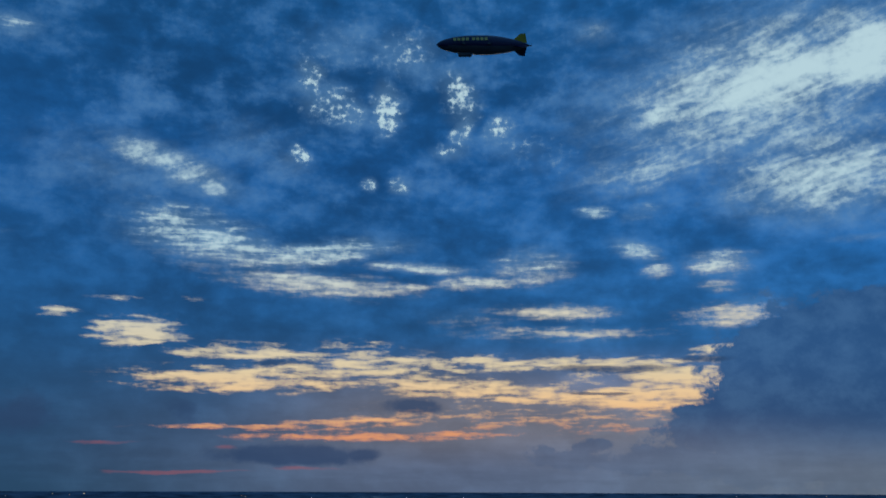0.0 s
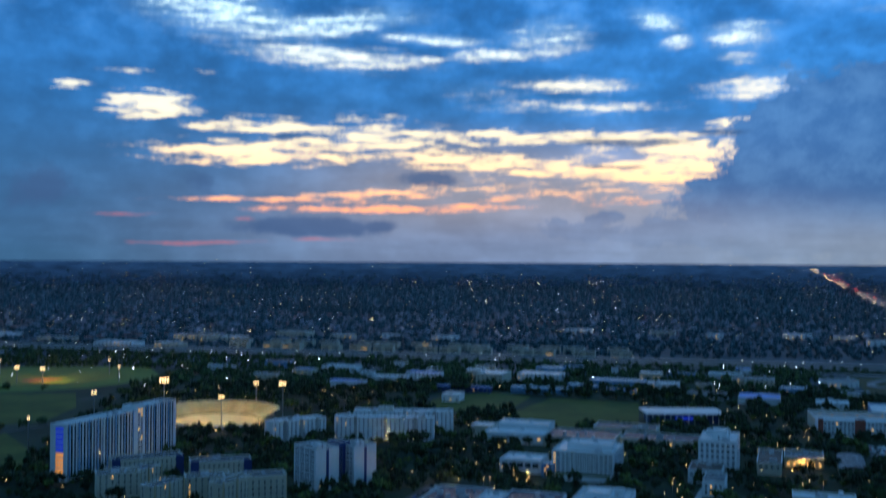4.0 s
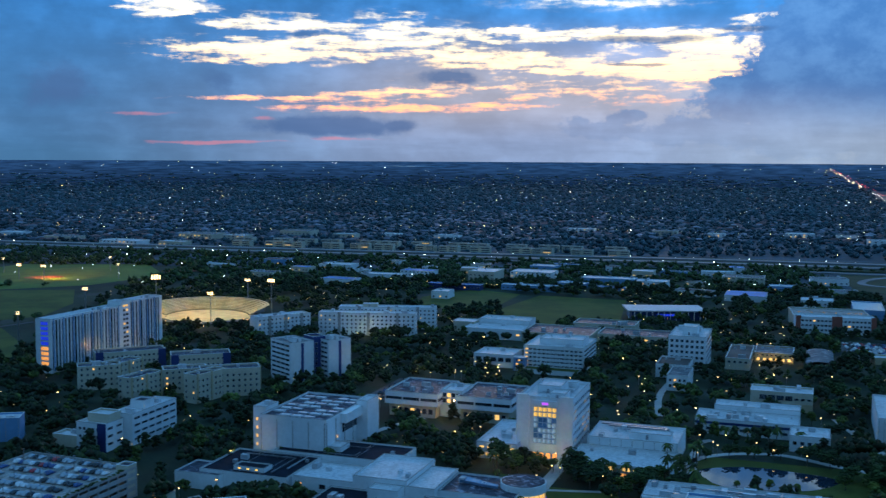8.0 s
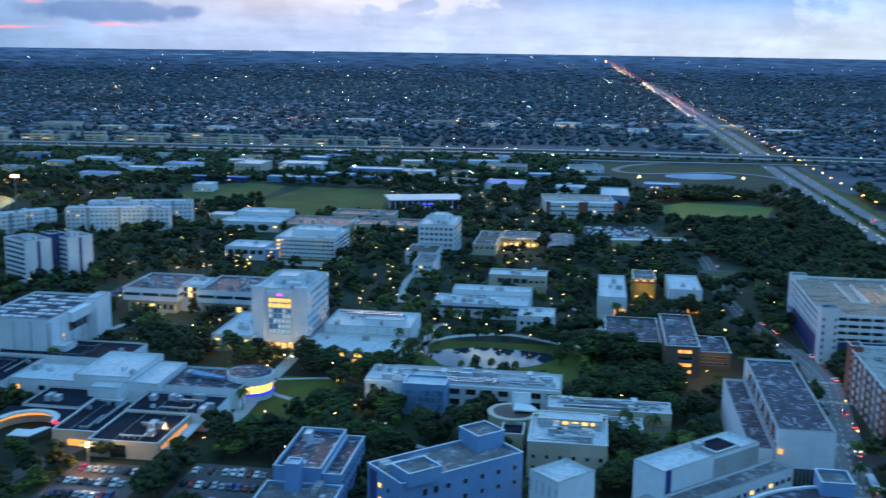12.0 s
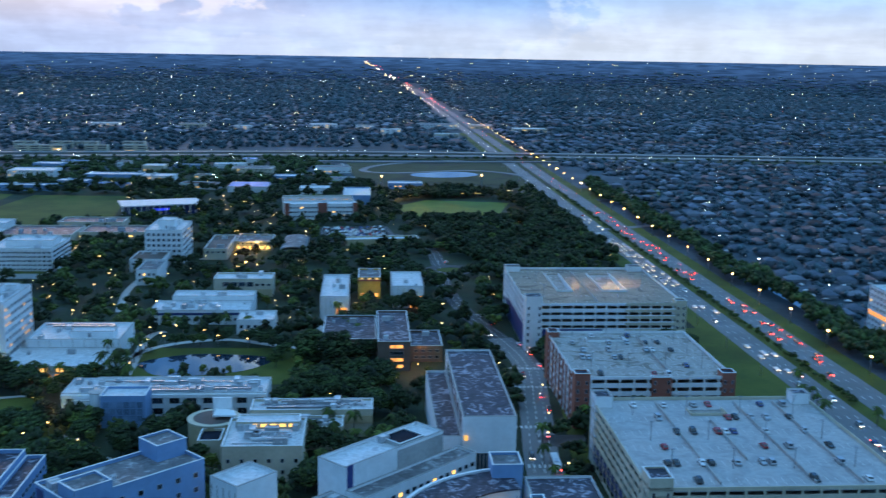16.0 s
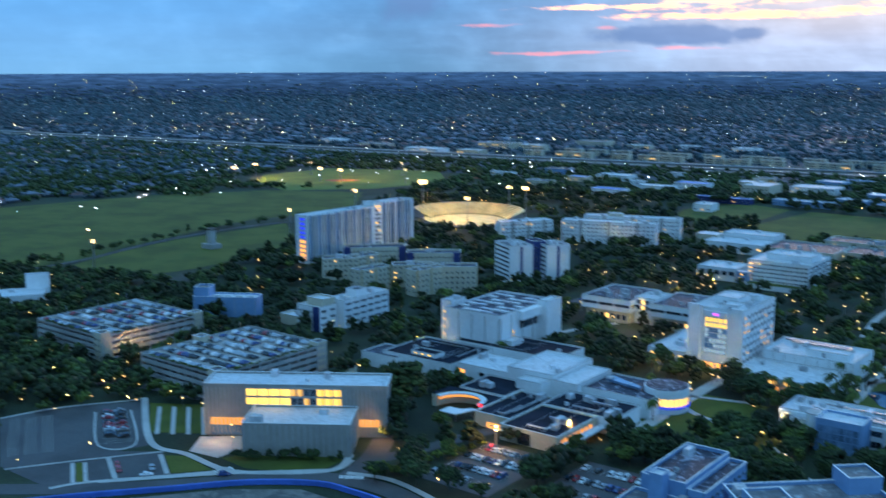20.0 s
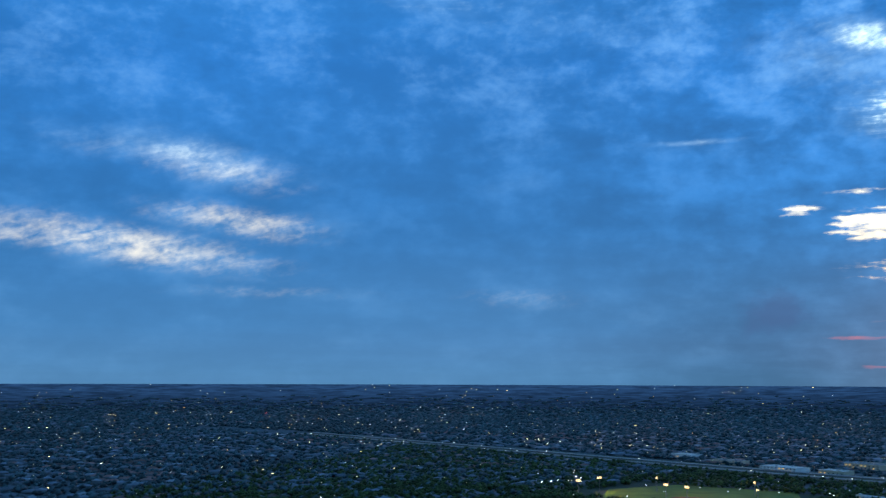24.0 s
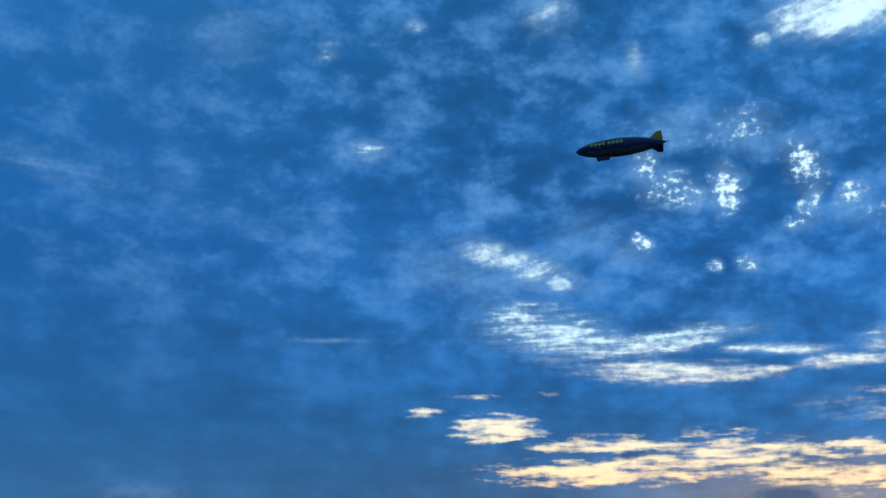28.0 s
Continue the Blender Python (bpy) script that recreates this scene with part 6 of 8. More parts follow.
for nm, x, y, w, d, yaw in (("central_lawn", 62, 376, 36, 58, -16), ("garage_verge", 376, 322, 40, 130, -16), ("round_lawn", 106, 452 - 90, 10, 30, -16), ("pond_lawn", 140, 428, 78, 58, -16)):
    plot(nm, rect(x, y, w, d, yaw), 0.12, "grass", "mown lawn between campus paths", "lawn")
    clear(x, y, w, d, yaw, -3)
clear(148, 425, 66, 56, -16)
plot("hall_lawn", [(-72, 286), (-64, 298), (-37, 310), (-29, 300), (-32, 289), (-45, 283), (-59, 281)], 0.12, "grass", "mown lawn before a finned hall", "lawn")
clear(-72, 280, 46, 20, 14, 0)
plot("pond_water", oval(181, 448, 30, 17, -8, 36, 0.06), 0.24, "water", "still dark pond reflecting the pale sky", "pond")
for nm, pts, w in (("lake_walk", [(140, 447), (150, 469), (162, 482), (180, 488), (200, 486), (221, 468), (240, 455)], 4.0), ("court_walk", [(58, 362), (67, 376), (80, 425), (96, 478)], 6.0),
                   ("cross_walk", [(60, 441), (83, 403), (105, 388)], 3.0), ("lawn_walk", [(72, 425), (106, 424)], 2.5), ("lake_link", [(140, 447), (146, 440), (160, 500), (170, 512)], 4.0),
                   ("west_walk", [(-72, 398), (-50, 420), (-25, 470), (0, 520), (20, 545)], 4.0), ("hall_walk", [(-145, 336), (-108, 291), (-87, 285), (-65, 277), (-48, 280), (-28, 291), (-29, 307)], 2.8), ("kerb_front", [(-112, 240), (-104, 249), (-80, 265), (-67, 274)], 1.8), ("lot_kerb", [(-121, 262), (-108, 247)], 1.5), ("lot_kerb", [(-117, 264), (-104, 249)], 1.5), ("lot_kerb", [(-112, 271), (-96, 255)], 1.8), ("lot_kerb", [(-96, 281), (-82, 266)], 1.8), ("lot_kerb", [(-140, 248), (-123, 263), (-97, 284)], 1.0), ("lot_kerb", [(-184, 291), (-170, 312), (-145, 333)], 1.2), ("lot_kerb", [(-152, 312), (-124, 280), (-112, 287), (-140, 320)], 0.9), ("kerb_walk", [(-22, 290), (-5, 290), (15, 280), (33, 267)], 2.6), ("garden_walk", [(140, 335), (128, 350), (118, 372)], 2.5),
                   ("north_walk", [(150, 560), (160, 620), (190, 690), (230, 700)], 4.0), ("box_walk", [(252, 440), (248, 500), (246, 560)], 4.0)):
    strip("path_" + nm, curve(pts, 5), w, 0.26, "pavement", "pale concrete footpath", category="path", thick=0.15)
    keep_line(pts, w + 1)
keep_line(campus_road[:25:3], 16), keep_line(campus_road[24::3], 7), keep_line([along(-260), along(700)], 52), keep_line([along(700), along(3000)], 52), keep_line(FW, 118)
strip("road_hall_front", curve([(-150, 225), (-104, 243), (-69, 262), (-48, 276), (-25, 284), (-1, 281), (19, 268), (40, 250)], 5), 9, 0.17, "asphalt", "curving asphalt campus road")
strip("road_drive", curve([(-20, 285), (-20, 305), (-24, 325), (-32, 345)], 5), 9, 0.18, "asphalt", "asphalt drive beside a finned hall")
strip("road_drive", curve([(-20, 303), (-6, 322), (8, 346), (22, 362)], 5), 7, 0.19, "asphalt", "asphalt service drive")
keep_line([(-150, 225), (-69, 262), (-25, 284), (40, 250)], 16), keep_line([(-20, 285), (-32, 345)], 14), keep_line([(-20, 303), (8, 346)], 10)
strip("pavement_hall", curve([(-100, 251), (-64, 273), (-36, 287), (-27, 292), (-26, 302)], 5), 2.2, 0.27, "pavement", "pale kerb walk", category="path")
strip("fence_blue", curve([(-118, 221), (-97, 237), (-72, 253.4), (-50, 268), (-27, 276), (-12, 274), (5, 268), (20, 255)], 5), 1.0, 1.9, "blue_tarp", "blue screened construction fence", kind="", category="fence", thick=1.8)
plot("building_site", [(-140, 190), (40, 215), (4, 262), (-30, 271), (-54, 262), (-97, 232)], 0.16, "sand", "bare graded earth of a building site", "ground")
clear(-150, 180, 200, 80, 8)
ramp_line = curve([(576, 960), (608, 1019), (640, 1100), (600, 1170), (500, 1165), (470, 1200), (520, 1260), (640, 1290), (760, 1270)], 6)
strip("road_ramp", ramp_line, 9, 0.5, "freeway_concrete", "looping freeway ramp", thick=0.5)
strip("road_ramp", curve([(-100, 1440), (250, 1370), (500, 1290), (680, 1255), (900, 1190)], 6), 10, 1.6, "freeway_concrete", "freeway slip road", thick=1.6)
plot("interchange_green", [(440, 1130), (640, 990), (720, 1240), (480, 1320)], 0.12, "rough_grass", "rough grass inside a freeway interchange", "lawn")
clear(440, 1000, 300, 320, 0)
strip("road_side", curve([(600, 746), (558, 740), (530, 741), (516, 767), (530, 815), (545, 850)], 5), 9, 0.19, "road_asphalt", "curving turn-off road")
plot("roundabout_island", oval(366, 618, 9, 7), 0.30, "grass", "round grass traffic island", "lawn")
strip("road_roundabout", oval(366, 618, 14, 12, 0, 24) + oval(366, 618, 14, 12, 0, 24)[:1], 8, 0.21, "asphalt", "small roundabout")
clear(345, 595, 45, 60, 0)
strip("canal_water", [along(130, 52), along(300, 50)], 7, 0.15, "water", "narrow canal beside the avenue", category="canal")

clear(-28, 350, 36, 30, -16)
LOTS = [(3, 296, 30, 44, -16), (46, 296, 32, 38, -16), (311, 742, 58, 66, -8), (120, 590 + 25, 14, 40, -16), (-20, 590, 40, 60, -16)]
for x, y, w, d, yaw in LOTS[:3] + LOTS[4:]:
    plot("parking_lot", rect(x, y, w, d, yaw), 0.15, "asphalt", "asphalt parking lot with painted bays", "parking lot")
    clear(x, y, w, d, yaw, 0)
for k in range(4):
    strip("path_garden", [(-111 + 6 * k, 299 + 2 * k), (-131 + 6 * k, 328 + 2 * k)], 1.8, 0.27, "pavement", "pale garden walk between planting beds", category="path", thick=0.15)
plot("garden_beds", [(-116, 300), (-90, 308), (-112, 338), (-138, 331)], 0.13, "grass", "green planting beds between walks", "lawn")
plot("hall_forecourt", [(-93, 303), (-88, 288), (-74, 286), (-70, 299), (-76, 311)], 0.22, "pavement", "pale paved forecourt of a hall", "paving")
clear(-138, 296, 50, 36, 0), clear(-95, 286, 30, 24, 0), clear(-122, 248, 40, 32, 0)
plot("parking_lot", [(-184, 291), (-144, 250), (-114, 278), (-106, 288), (-143, 332), (-170, 312)], 0.15, "asphalt", "asphalt parking lot with painted bays", "parking lot")
plot("parking_lot", [(-144, 250), (-112, 240), (-104, 249), (-80, 265), (-97, 284), (-114, 278)], 0.14, "asphalt", "small asphalt lot with kerbed beds", "parking lot")
plot("lot_bed", [(-120, 262.5), (-107, 247.5), (-105, 249), (-118, 264)], 0.2, "grass", "grass bed between kerbs of a lot", "lawn")
plot("lot_bed", [(-94, 281), (-81, 267), (-69, 275), (-86, 283)], 0.2, "grass", "grass corner between a lot and a road", "lawn")
clear(-184, 291, 62, 50, -49, 0)

plot("parking_lot", rect(-262, 262, 70, 44, -30), 0.15, "asphalt", "asphalt parking lot among trees", "parking lot")
plot("parking_lot", rect(-330, 330, 60, 36, -25), 0.15, "asphalt", "asphalt parking lot among trees", "parking lot")
strip("road_west", curve([(-420, 330), (-330, 318), (-250, 318), (-190, 345), (-150, 350), (-120, 345)], 5), 7, 0.18, "asphalt", "asphalt campus road between trees")
clear(-262, 262, 70, 44, -30, -3), clear(-330, 330, 60, 36, -25, -3), keep_line([(-420, 330), (-330, 318), (-250, 318), (-190, 345)], 9)

# painted bays and lanes
def bays(x, y, w, d, yaw, rows, z=0.17):
    def build(bm):
        for r in range(rows):
            y0 = (r + 0.5) * d / rows - 2.4
            n = int(w / 2.7)
            for i in range(n + 1):
                box(bm, i * 2.7 - 0.06, y0, 0, i * 2.7 + 0.06, y0 + 4.8, 0.01)
    ob = new("bay_lines", mesh_of("bay_lines", "line_paint", build))
    ob.matrix_basis = pose(x, y, z, 0, 0, yaw)
    tagged(ob, "white painted parking bay lines", "road marking", kind="stuff")


bays(5, 298, 26, 40, -16, 4), bays(48, 298, 28, 34, -16, 3), bays(-179, 290, 44, 19, -48, 3), bays(-150, 313, 42, 11, -49, 2), bays(313, 745, 54, 60, -8, 6)


def lane_lines(bm):
    for off in (-14.7, -11, -7.3, 7.3, 11, 14.7):
        for s in np.arange(-250, 900, 12.0):
            a, b_ = Vector(along(s, off)), Vector(along(s + 4, off))
            n = Vector((AV.y, -AV.x)) * 0.12
            bm.faces.new([bm.verts.new((*q, 0.20)) for q in (a + n, b_ + n, b_ - n, a - n)])
    for a, b_ in zip(campus_road, campus_road[1:]):
        a, b_ = Vector(a), Vector(b_)
        for k in range(2):
            p0, p1 = a.lerp(b_, k / 2), a.lerp(b_, k / 2 + 0.25)
            n = Vector((-(b_ - a).y, (b_ - a).x)).normalized()
            for o in (-3.6, 3.6, -0.2, 0.2):
                bm.faces.new([bm.verts.new((*(q + n * (o + e)), 0.19)) for q, e in ((p0, 0.1), (p0, -0.1), (p1, -0.1), (p1, 0.1))][::-1])
    for cx, cy, w, yaw in ((313, 372, 15, -18), (293, 326, 15, -18), (281, 288, 15, -20), (322, 398, 15, -18), (-66, 275.5, 8, 58), (-19, 287, 8, 15)):
        c, s = math.cos(radians(yaw)), math.sin(radians(yaw))
        for i in range(9):
            u = -w / 2 + i * w / 8
            bm.faces.new([bm.verts.new((cx + a * c - b_ * s, cy + a * s + b_ * c, 0.20)) for a, b_ in ((u, -1.5), (u + 0.7, -1.5), (u + 0.7, 1.5), (u, 1.5))])


tagged(new("lane_lines", mesh_of("lane_lines", "line_paint", lane_lines)), "white painted lane dashes and crossings", "road marking", kind="stuff")

# ---- stadium ----
st = thing("stadium", "floodlit open stadium bowl with pale stands", "stadium", pose(-200, 893, 0, 0, 0, 35))


def bowl(bm, a0, a1, rows, rx, ry, rise, run, z0):
    n = 26
    for r in range(rows):
        z, k = z0 + r * rise, r * run
        ring = []
        for i in range(n + 1):
            a = radians(a0 + (a1 - a0) * i / n)
            c, s = math.cos(a), math.sin(a)
            ring.append([bm.verts.new(((rx + q) * c, (ry + q) * s, zz)) for q, zz in ((k, z), (k, z + rise), (k + run, z + rise))])
        for p, q in zip(ring, ring[1:]):
            bm.faces.new((p[0], q[0], q[1], p[1])), bm.faces.new((p[1], q[1], q[2], p[2]))
    bmesh.ops.remove_doubles(bm, verts=bm.verts, dist=0.01)


part("stand", mesh_of("stand", "seat_metal", lambda bm: bowl(bm, -30, 150, 9, 36, 40, 1.0, 2.0, 1.0)), st, label="tiered pale metal seating")
part("stand", mesh_of("stand", "seat_metal", lambda bm: bowl(bm, 150, 330, 2, 36, 40, 0.6, 2.0, 0.6)), st, label="low tiered seating")


def outer(bm):
    n = 48
    ring = []
    for i in range(n):
        a = 2 * math.pi * i / n
        far = -30 < math.degrees(a) < 150
        k, h = (18, 10.2) if far else (5.0, 1.9)
        ring.append([bm.verts.new(((36 + k) * math.cos(a), (40 + k) * math.sin(a), z)) for z in (0, h)])
    for i in range(n):
        p, q = ring[i], ring[(i + 1) % n]
        bm.faces.new((p[0], q[0], q[1], p[1]))


part("outer_wall", mesh_of("outer_wall", "grey_concrete", outer), st)
part("pitch", mesh_of("pitch", "seat_metal", lambda bm: prism(bm, oval(0, 0, 35.5, 39.5), 0.1, 0.5)), st, label="bright lit pale pitch")
for i in range(9):
    a = radians(-20 + i * 20)
    part("aisle", box_mesh("aisle", "grey_concrete", 20, 1.2, 0.3), st, Matrix.Translation((45 * math.cos(a), 49 * math.sin(a), 5.5)) @ Matrix.Rotation(a, 4, "Z") @ Matrix.Rotation(radians(-26.5), 4, "Y"))
clear(-265, 830, 130, 130, 0)


# ---- lamps on masts ----
def flood_mast(x, y, h, n=8, yaw=0.0, big=1.0):
    t = thing("flood_mast", "tall steel floodlight mast with bright lamps", "floodlight", pose(x, y, 0, 0, 0, yaw), "sports floodlights")
    part("mast", mesh_of("mast", "steel", lambda bm: prism(bm, arc(0, 0, 0.45, 0, 315, 7), 0, h)), t)
    part("crossarm", box_mesh("crossarm", "steel", 5.4 * big, 0.3, 0.3), t, pose(0, 0, h - 0.6))
    part("crossarm", box_mesh("crossarm", "steel", 5.4 * big, 0.3, 0.3), t, pose(0, 0, h - 2.0))
    for i in range(n):
        k = 4 if n > 8 else n // 2
        part("lamp_head", lamp_head(0.9 * big), t, pose((i % k - (k - 1) / 2) * 1.35 * big, -0.3, h - 0.5 - 1.4 * (i // k), 0, 0, 0))
    return t


HEADS = {}


def lamp_head(s):
    if s not in HEADS:
        bm = bmesh.new()
        prism(bm, arc(0, 0, s * 0.5, 0, 324, 9), -s * 0.2, s * 0.2)
        bmesh.ops.rotate(bm, verts=bm.verts, cent=(0, 0, 0), matrix=Matrix.Rotation(radians(70), 3, "X"))
        HEADS[s] = finish("lamp_head", bm, "flood_light")
    return HEADS[s]


for x, y, h, n, yaw, big in ((-250, 905, 35, 12, 20, 1.6), (-142, 892, 34, 8, -20, 1.4), (-188, 862, 26, 8, 0, 1.0), (-180, 960, 26, 8, 10, 1.0),
                             (-597, 1114, 18, 6, 20, 1.4), (-598, 1165, 18, 6, 20, 1.4), (-489, 1142, 18, 6, 10, 1.4), (-456, 1133, 18, 6, 10, 1.4), (-281, 821, 34, 6, 20, 1.1), (-287, 713, 30, 4, 20, 0.9),
                             (-358, 560, 24, 4, 30, 0.9), (-540, 1210, 18, 4, 10, 1.0), (-420, 1240, 18, 4, 10, 1.0), (-380, 1160, 18, 4, 10, 1.0), (435, 1004, 18, 4, 0, 0.9), (540, 990, 18, 4, 0, 0.9)):
    flood_mast(x, y, h, n, yaw, big)


# one bright lamp over the lot and warm lamps at entrances
for nm, at, watts in (("deck", (375, 460, 29), 2600), ("deck", (401, 458, 29), 2600), ("lot", (20, 331, 9), 3500), ("court", (44, 352, 6), 2500), ("lake_hall", (150, 396, 4), 2500), ("ramp", (298, 405, 5), 3500), ("dorm_walk", (10, 640, 8), 9000), ("dorm_walk", (40, 600, 8), 7000),
                      ("tower_west", (62, 464, 5), 2500), ("tower_foot", (84, 462, 5), 2500), ("podium", (118, 444, 5), 3000), ("podium", (134, 440, 5), 2500), ("drum", (62, 418, 5), 800), ("colonnade", (52, 366, 4), 1200),
                      ("box_porch", (264, 502, 5), 1600), ("ochre_porch", (292, 546, 5), 2200), ("box_porch", (312, 520, 5), 1600), ("brick_stair", (272, 412, 5), 2000), ("lake_end", (116, 386, 5), 2200), ("lake_link", (182, 374, 5), 2000),
                      ("hall_porch", (-84, 299, 5), 900), ("hall_porch", (-24, 322, 5), 900), ("arena_door", (-8, 462, 6), 2600), ("arena_walk", (-62, 452, 6), 2200), ("banded_walk", (28, 536, 6), 3000), ("dorm_lot", (60, 650, 8), 6000),
                      ("terrace", (60, 690, 7), 5000), ("garage_west", (-108, 352, 6), 2500), ("garage_west", (-190, 390, 6), 2500), ("class_hall", (252, 716, 6), 5000), ("dorm_court", (-190, 690, 8), 5000), ("dorm_row", (-40, 798, 8), 6000)):
    lamp = new("entrance_lamp_" + nm, bpy.data.lights.new("entrance_lamp", "POINT"))
    lamp.data.energy, lamp.data.shadow_soft_size, lamp.data.color = watts, 0.4, (1.0, 0.62, 0.26)
    lamp.location = at
flood_mast(20, 332.5, 9.6, 2, 0, 1.0)


# ---- street lamps ----
def street_lamp(bm_h=5.0):
    t = thing("street_lamp", "lit post lamp on a campus walk", "street lamp", pose(0, 0, 0), "campus walk lamps")
    part("post", mesh_of("post", "steel", lambda bm: prism(bm, arc(0, 0, 0.09, 0, 288, 5), 0, bm_h)), t)

    def globe(bm):
        bmesh.ops.create_icosphere(bm, subdivisions=1, radius=0.34, matrix=Matrix.Translation((0, 0, bm_h + 0.3)))
    part("globe", mesh_of("globe", "street_bulb", globe), t, label="warm glowing globe")

    def hat(bm):
        prism(bm, arc(0, 0, 0.5, 0, 315, 7), bm_h + 0.7, bm_h + 0.8)
    part("cap", mesh_of("cap", "steel", hat), t)
    return t


LAMPS = [(162, 503), (166, 490), (155, 471), (178, 501), (188, 510), (192, 477), (149, 461), (148, 443), (205, 468), (216, 464), (244, 495), (252, 512), (121, 659), (149, 642), (148, 620), (139, 612),
         (182, 711), (89, 441), (80, 419), (79, 369), (115, 334), (139, 340), (124, 351), (114, 373), (85, 336), (114, 390), (52, 510), (19, 539), (6, 549), (159, 481), (167, 484), (187, 490)]
LAMPS2 = [(207, 484), (224, 462), (233, 542), (225, 400), (249, 421), (252, 411), (251, 440), (350, 490), (351, 477), (314, 458), (371, 560), (413, 408), (172, 520), (198, 512), (210, 500)]
first_lamp = street_lamp()
first_lamp.matrix_basis = pose(*LAMPS[0], 0)
for x, y in LAMPS[1:] + LAMPS2:
    copy_thing(first_lamp, pose(x, y, 0))
rnd = random.Random(5)
for pts, step in (([(-72, 398), (-50, 420), (-25, 470), (0, 520)], 11), ([(58, 362), (80, 425), (96, 478)], 16), ([(-30, 560), (40, 590), (60, 640), (40, 700)], 9), ([(20, 640), (70, 650)], 9), ([(200, 640), (260, 650), (330, 640)], 14),
                  ([(-150, 700), (-230, 760)], 14), ([(60, 720), (140, 740), (240, 755), (300, 790)], 12), ([(-200, 820), (-110, 845)], 8), ([(-215, 830), (-140, 850)], 8), ([(-260, 640), (-195, 700)], 11), ([(262, 200), (300, 330), (322, 395)], 26), ([(-120, 330), (-60, 290)], 14)):
    for (x0, y0), (x1, y1) in zip(pts, pts[1:]):
        n = max(2, int(math.hypot(x1 - x0, y1 - y0) / step))
        for i in range(n):
            copy_thing(first_lamp, pose(x0 + (x1 - x0) * i / n + rnd.uniform(-4, 4), y0 + (y1 - y0) * i / n + rnd.uniform(-4, 4), 0))

# ---- airship ----
ship = thing("airship", "navy and silver airship with yellow upper fins", "airship", pose(10, 778, 484, 0, 0, 2))


def hull_ring(s):
    return 7.7 * max(0.02, (1 - abs(s) ** 2.35) ** 0.62 if s < 0 else (1 - abs(s) ** 1.9) ** 0.95)


def hull(bm):
    n, k = 40, 28
    rings = []
    for i in range(n + 1):
        s = -1 + 2 * i / n
        rings.append([bm.verts.new((37.5 * s, hull_ring(s) * math.cos(2 * math.pi * j / k), hull_ring(s) * math.sin(2 * math.pi * j / k))) for j in range(k)])
    for i, (p, q) in enumerate(zip(rings, rings[1:])):
        s = -1 + 2 * (i + 0.5) / n
        for j in range(k):
            f = bm.faces.new((p[j], q[j], q[(j + 1) % k], p[(j + 1) % k]))
            zz = math.sin(2 * math.pi * (j + 0.5) / k)
            f.material_index = 0 if -0.35 - 0.25 * max(0, -s) < zz < 0.75 else 1
            f.smooth = True
    bm.faces.new(rings[0]), bm.faces.new(rings[-1][::-1])


part("hull", mesh_of("hull", ["hull_navy", "hull_silver"], hull), ship, label="navy hull with silver belly and back")


def gondola(bm):
    n = 8
    for x0, x1, z0, z1, w in ((-20, -9.5, -9.6, -6.6, 1.6),):
        box(bm, x0, -w, z0, x1, w, z1)
    bmesh.ops.bevel(bm, geom=bm.edges[:], offset=0.45, segments=2, affect="EDGES")


gond = part("gondola", mesh_of("gondola", "hull_silver", gondola), ship)
part("wheel", mesh_of("wheel", "tyre", lambda bm: prism(bm, arc(0, 0, 0.5, 0, 330, 11), -0.2, 0.2)), gond, pose(-18.5, 0, -10.0, 90))
for ang, mat in ((90, "hull_yellow"), (210, "hull_navy"), (330, "hull_navy")):
    def fin(bm):
        pts = [(23.0, 4.2), (29.0, 9.8), (33.0, 10.2), (34.2, 2.0), (30, 2.6)]
        lo, hi = [bm.verts.new((x, -0.25, z)) for x, z in pts], [bm.verts.new((x, 0.25, z)) for x, z in pts]
        bm.faces.new(lo), bm.faces.new(hi[::-1])
        for i in range(5):
            bm.faces.new((lo[i], hi[i], hi[(i + 1) % 5], lo[(i + 1) % 5])[::-1])
    part("fin", mesh_of("fin", mat, fin), ship, Matrix.Rotation(radians(ang - 90), 4, "X"), "yellow upright fin" if ang == 90 else "dark lower fin")
part("tail_rotor", box_mesh("tail_rotor", "steel", 0.5, 3.2, 0.5), ship, pose(38, 0, -0.2))
for sx in (-16, 4):
    part("engine_pod", box_mesh("engine_pod", "hull_silver", 2.2, 1.2, 1.2), ship, pose(sx, -7.9 if sx < 0 else -8.1, -2.6))
    part("engine_pod", box_mesh("engine_pod", "hull_silver", 2.2, 1.2, 1.2), ship, pose(sx, 7.6, -2.6))
# the lettering on its side as plain slanted bars
for i in range(8):
    x = -23 + i * 3.3 + (1.5 if i > 3 else 0)
    s = x / 37.5
    r = hull_ring(s)
    zc = 2.0
    part("lettering_bar", box_mesh("lettering_bar", "hull_letter", 2.4, 0.12, 2.8), ship, pose(x, -math.sqrt(max(0.1, r * r - 0.64)) - 0.14, zc - 1.2, -16, 0, 0))

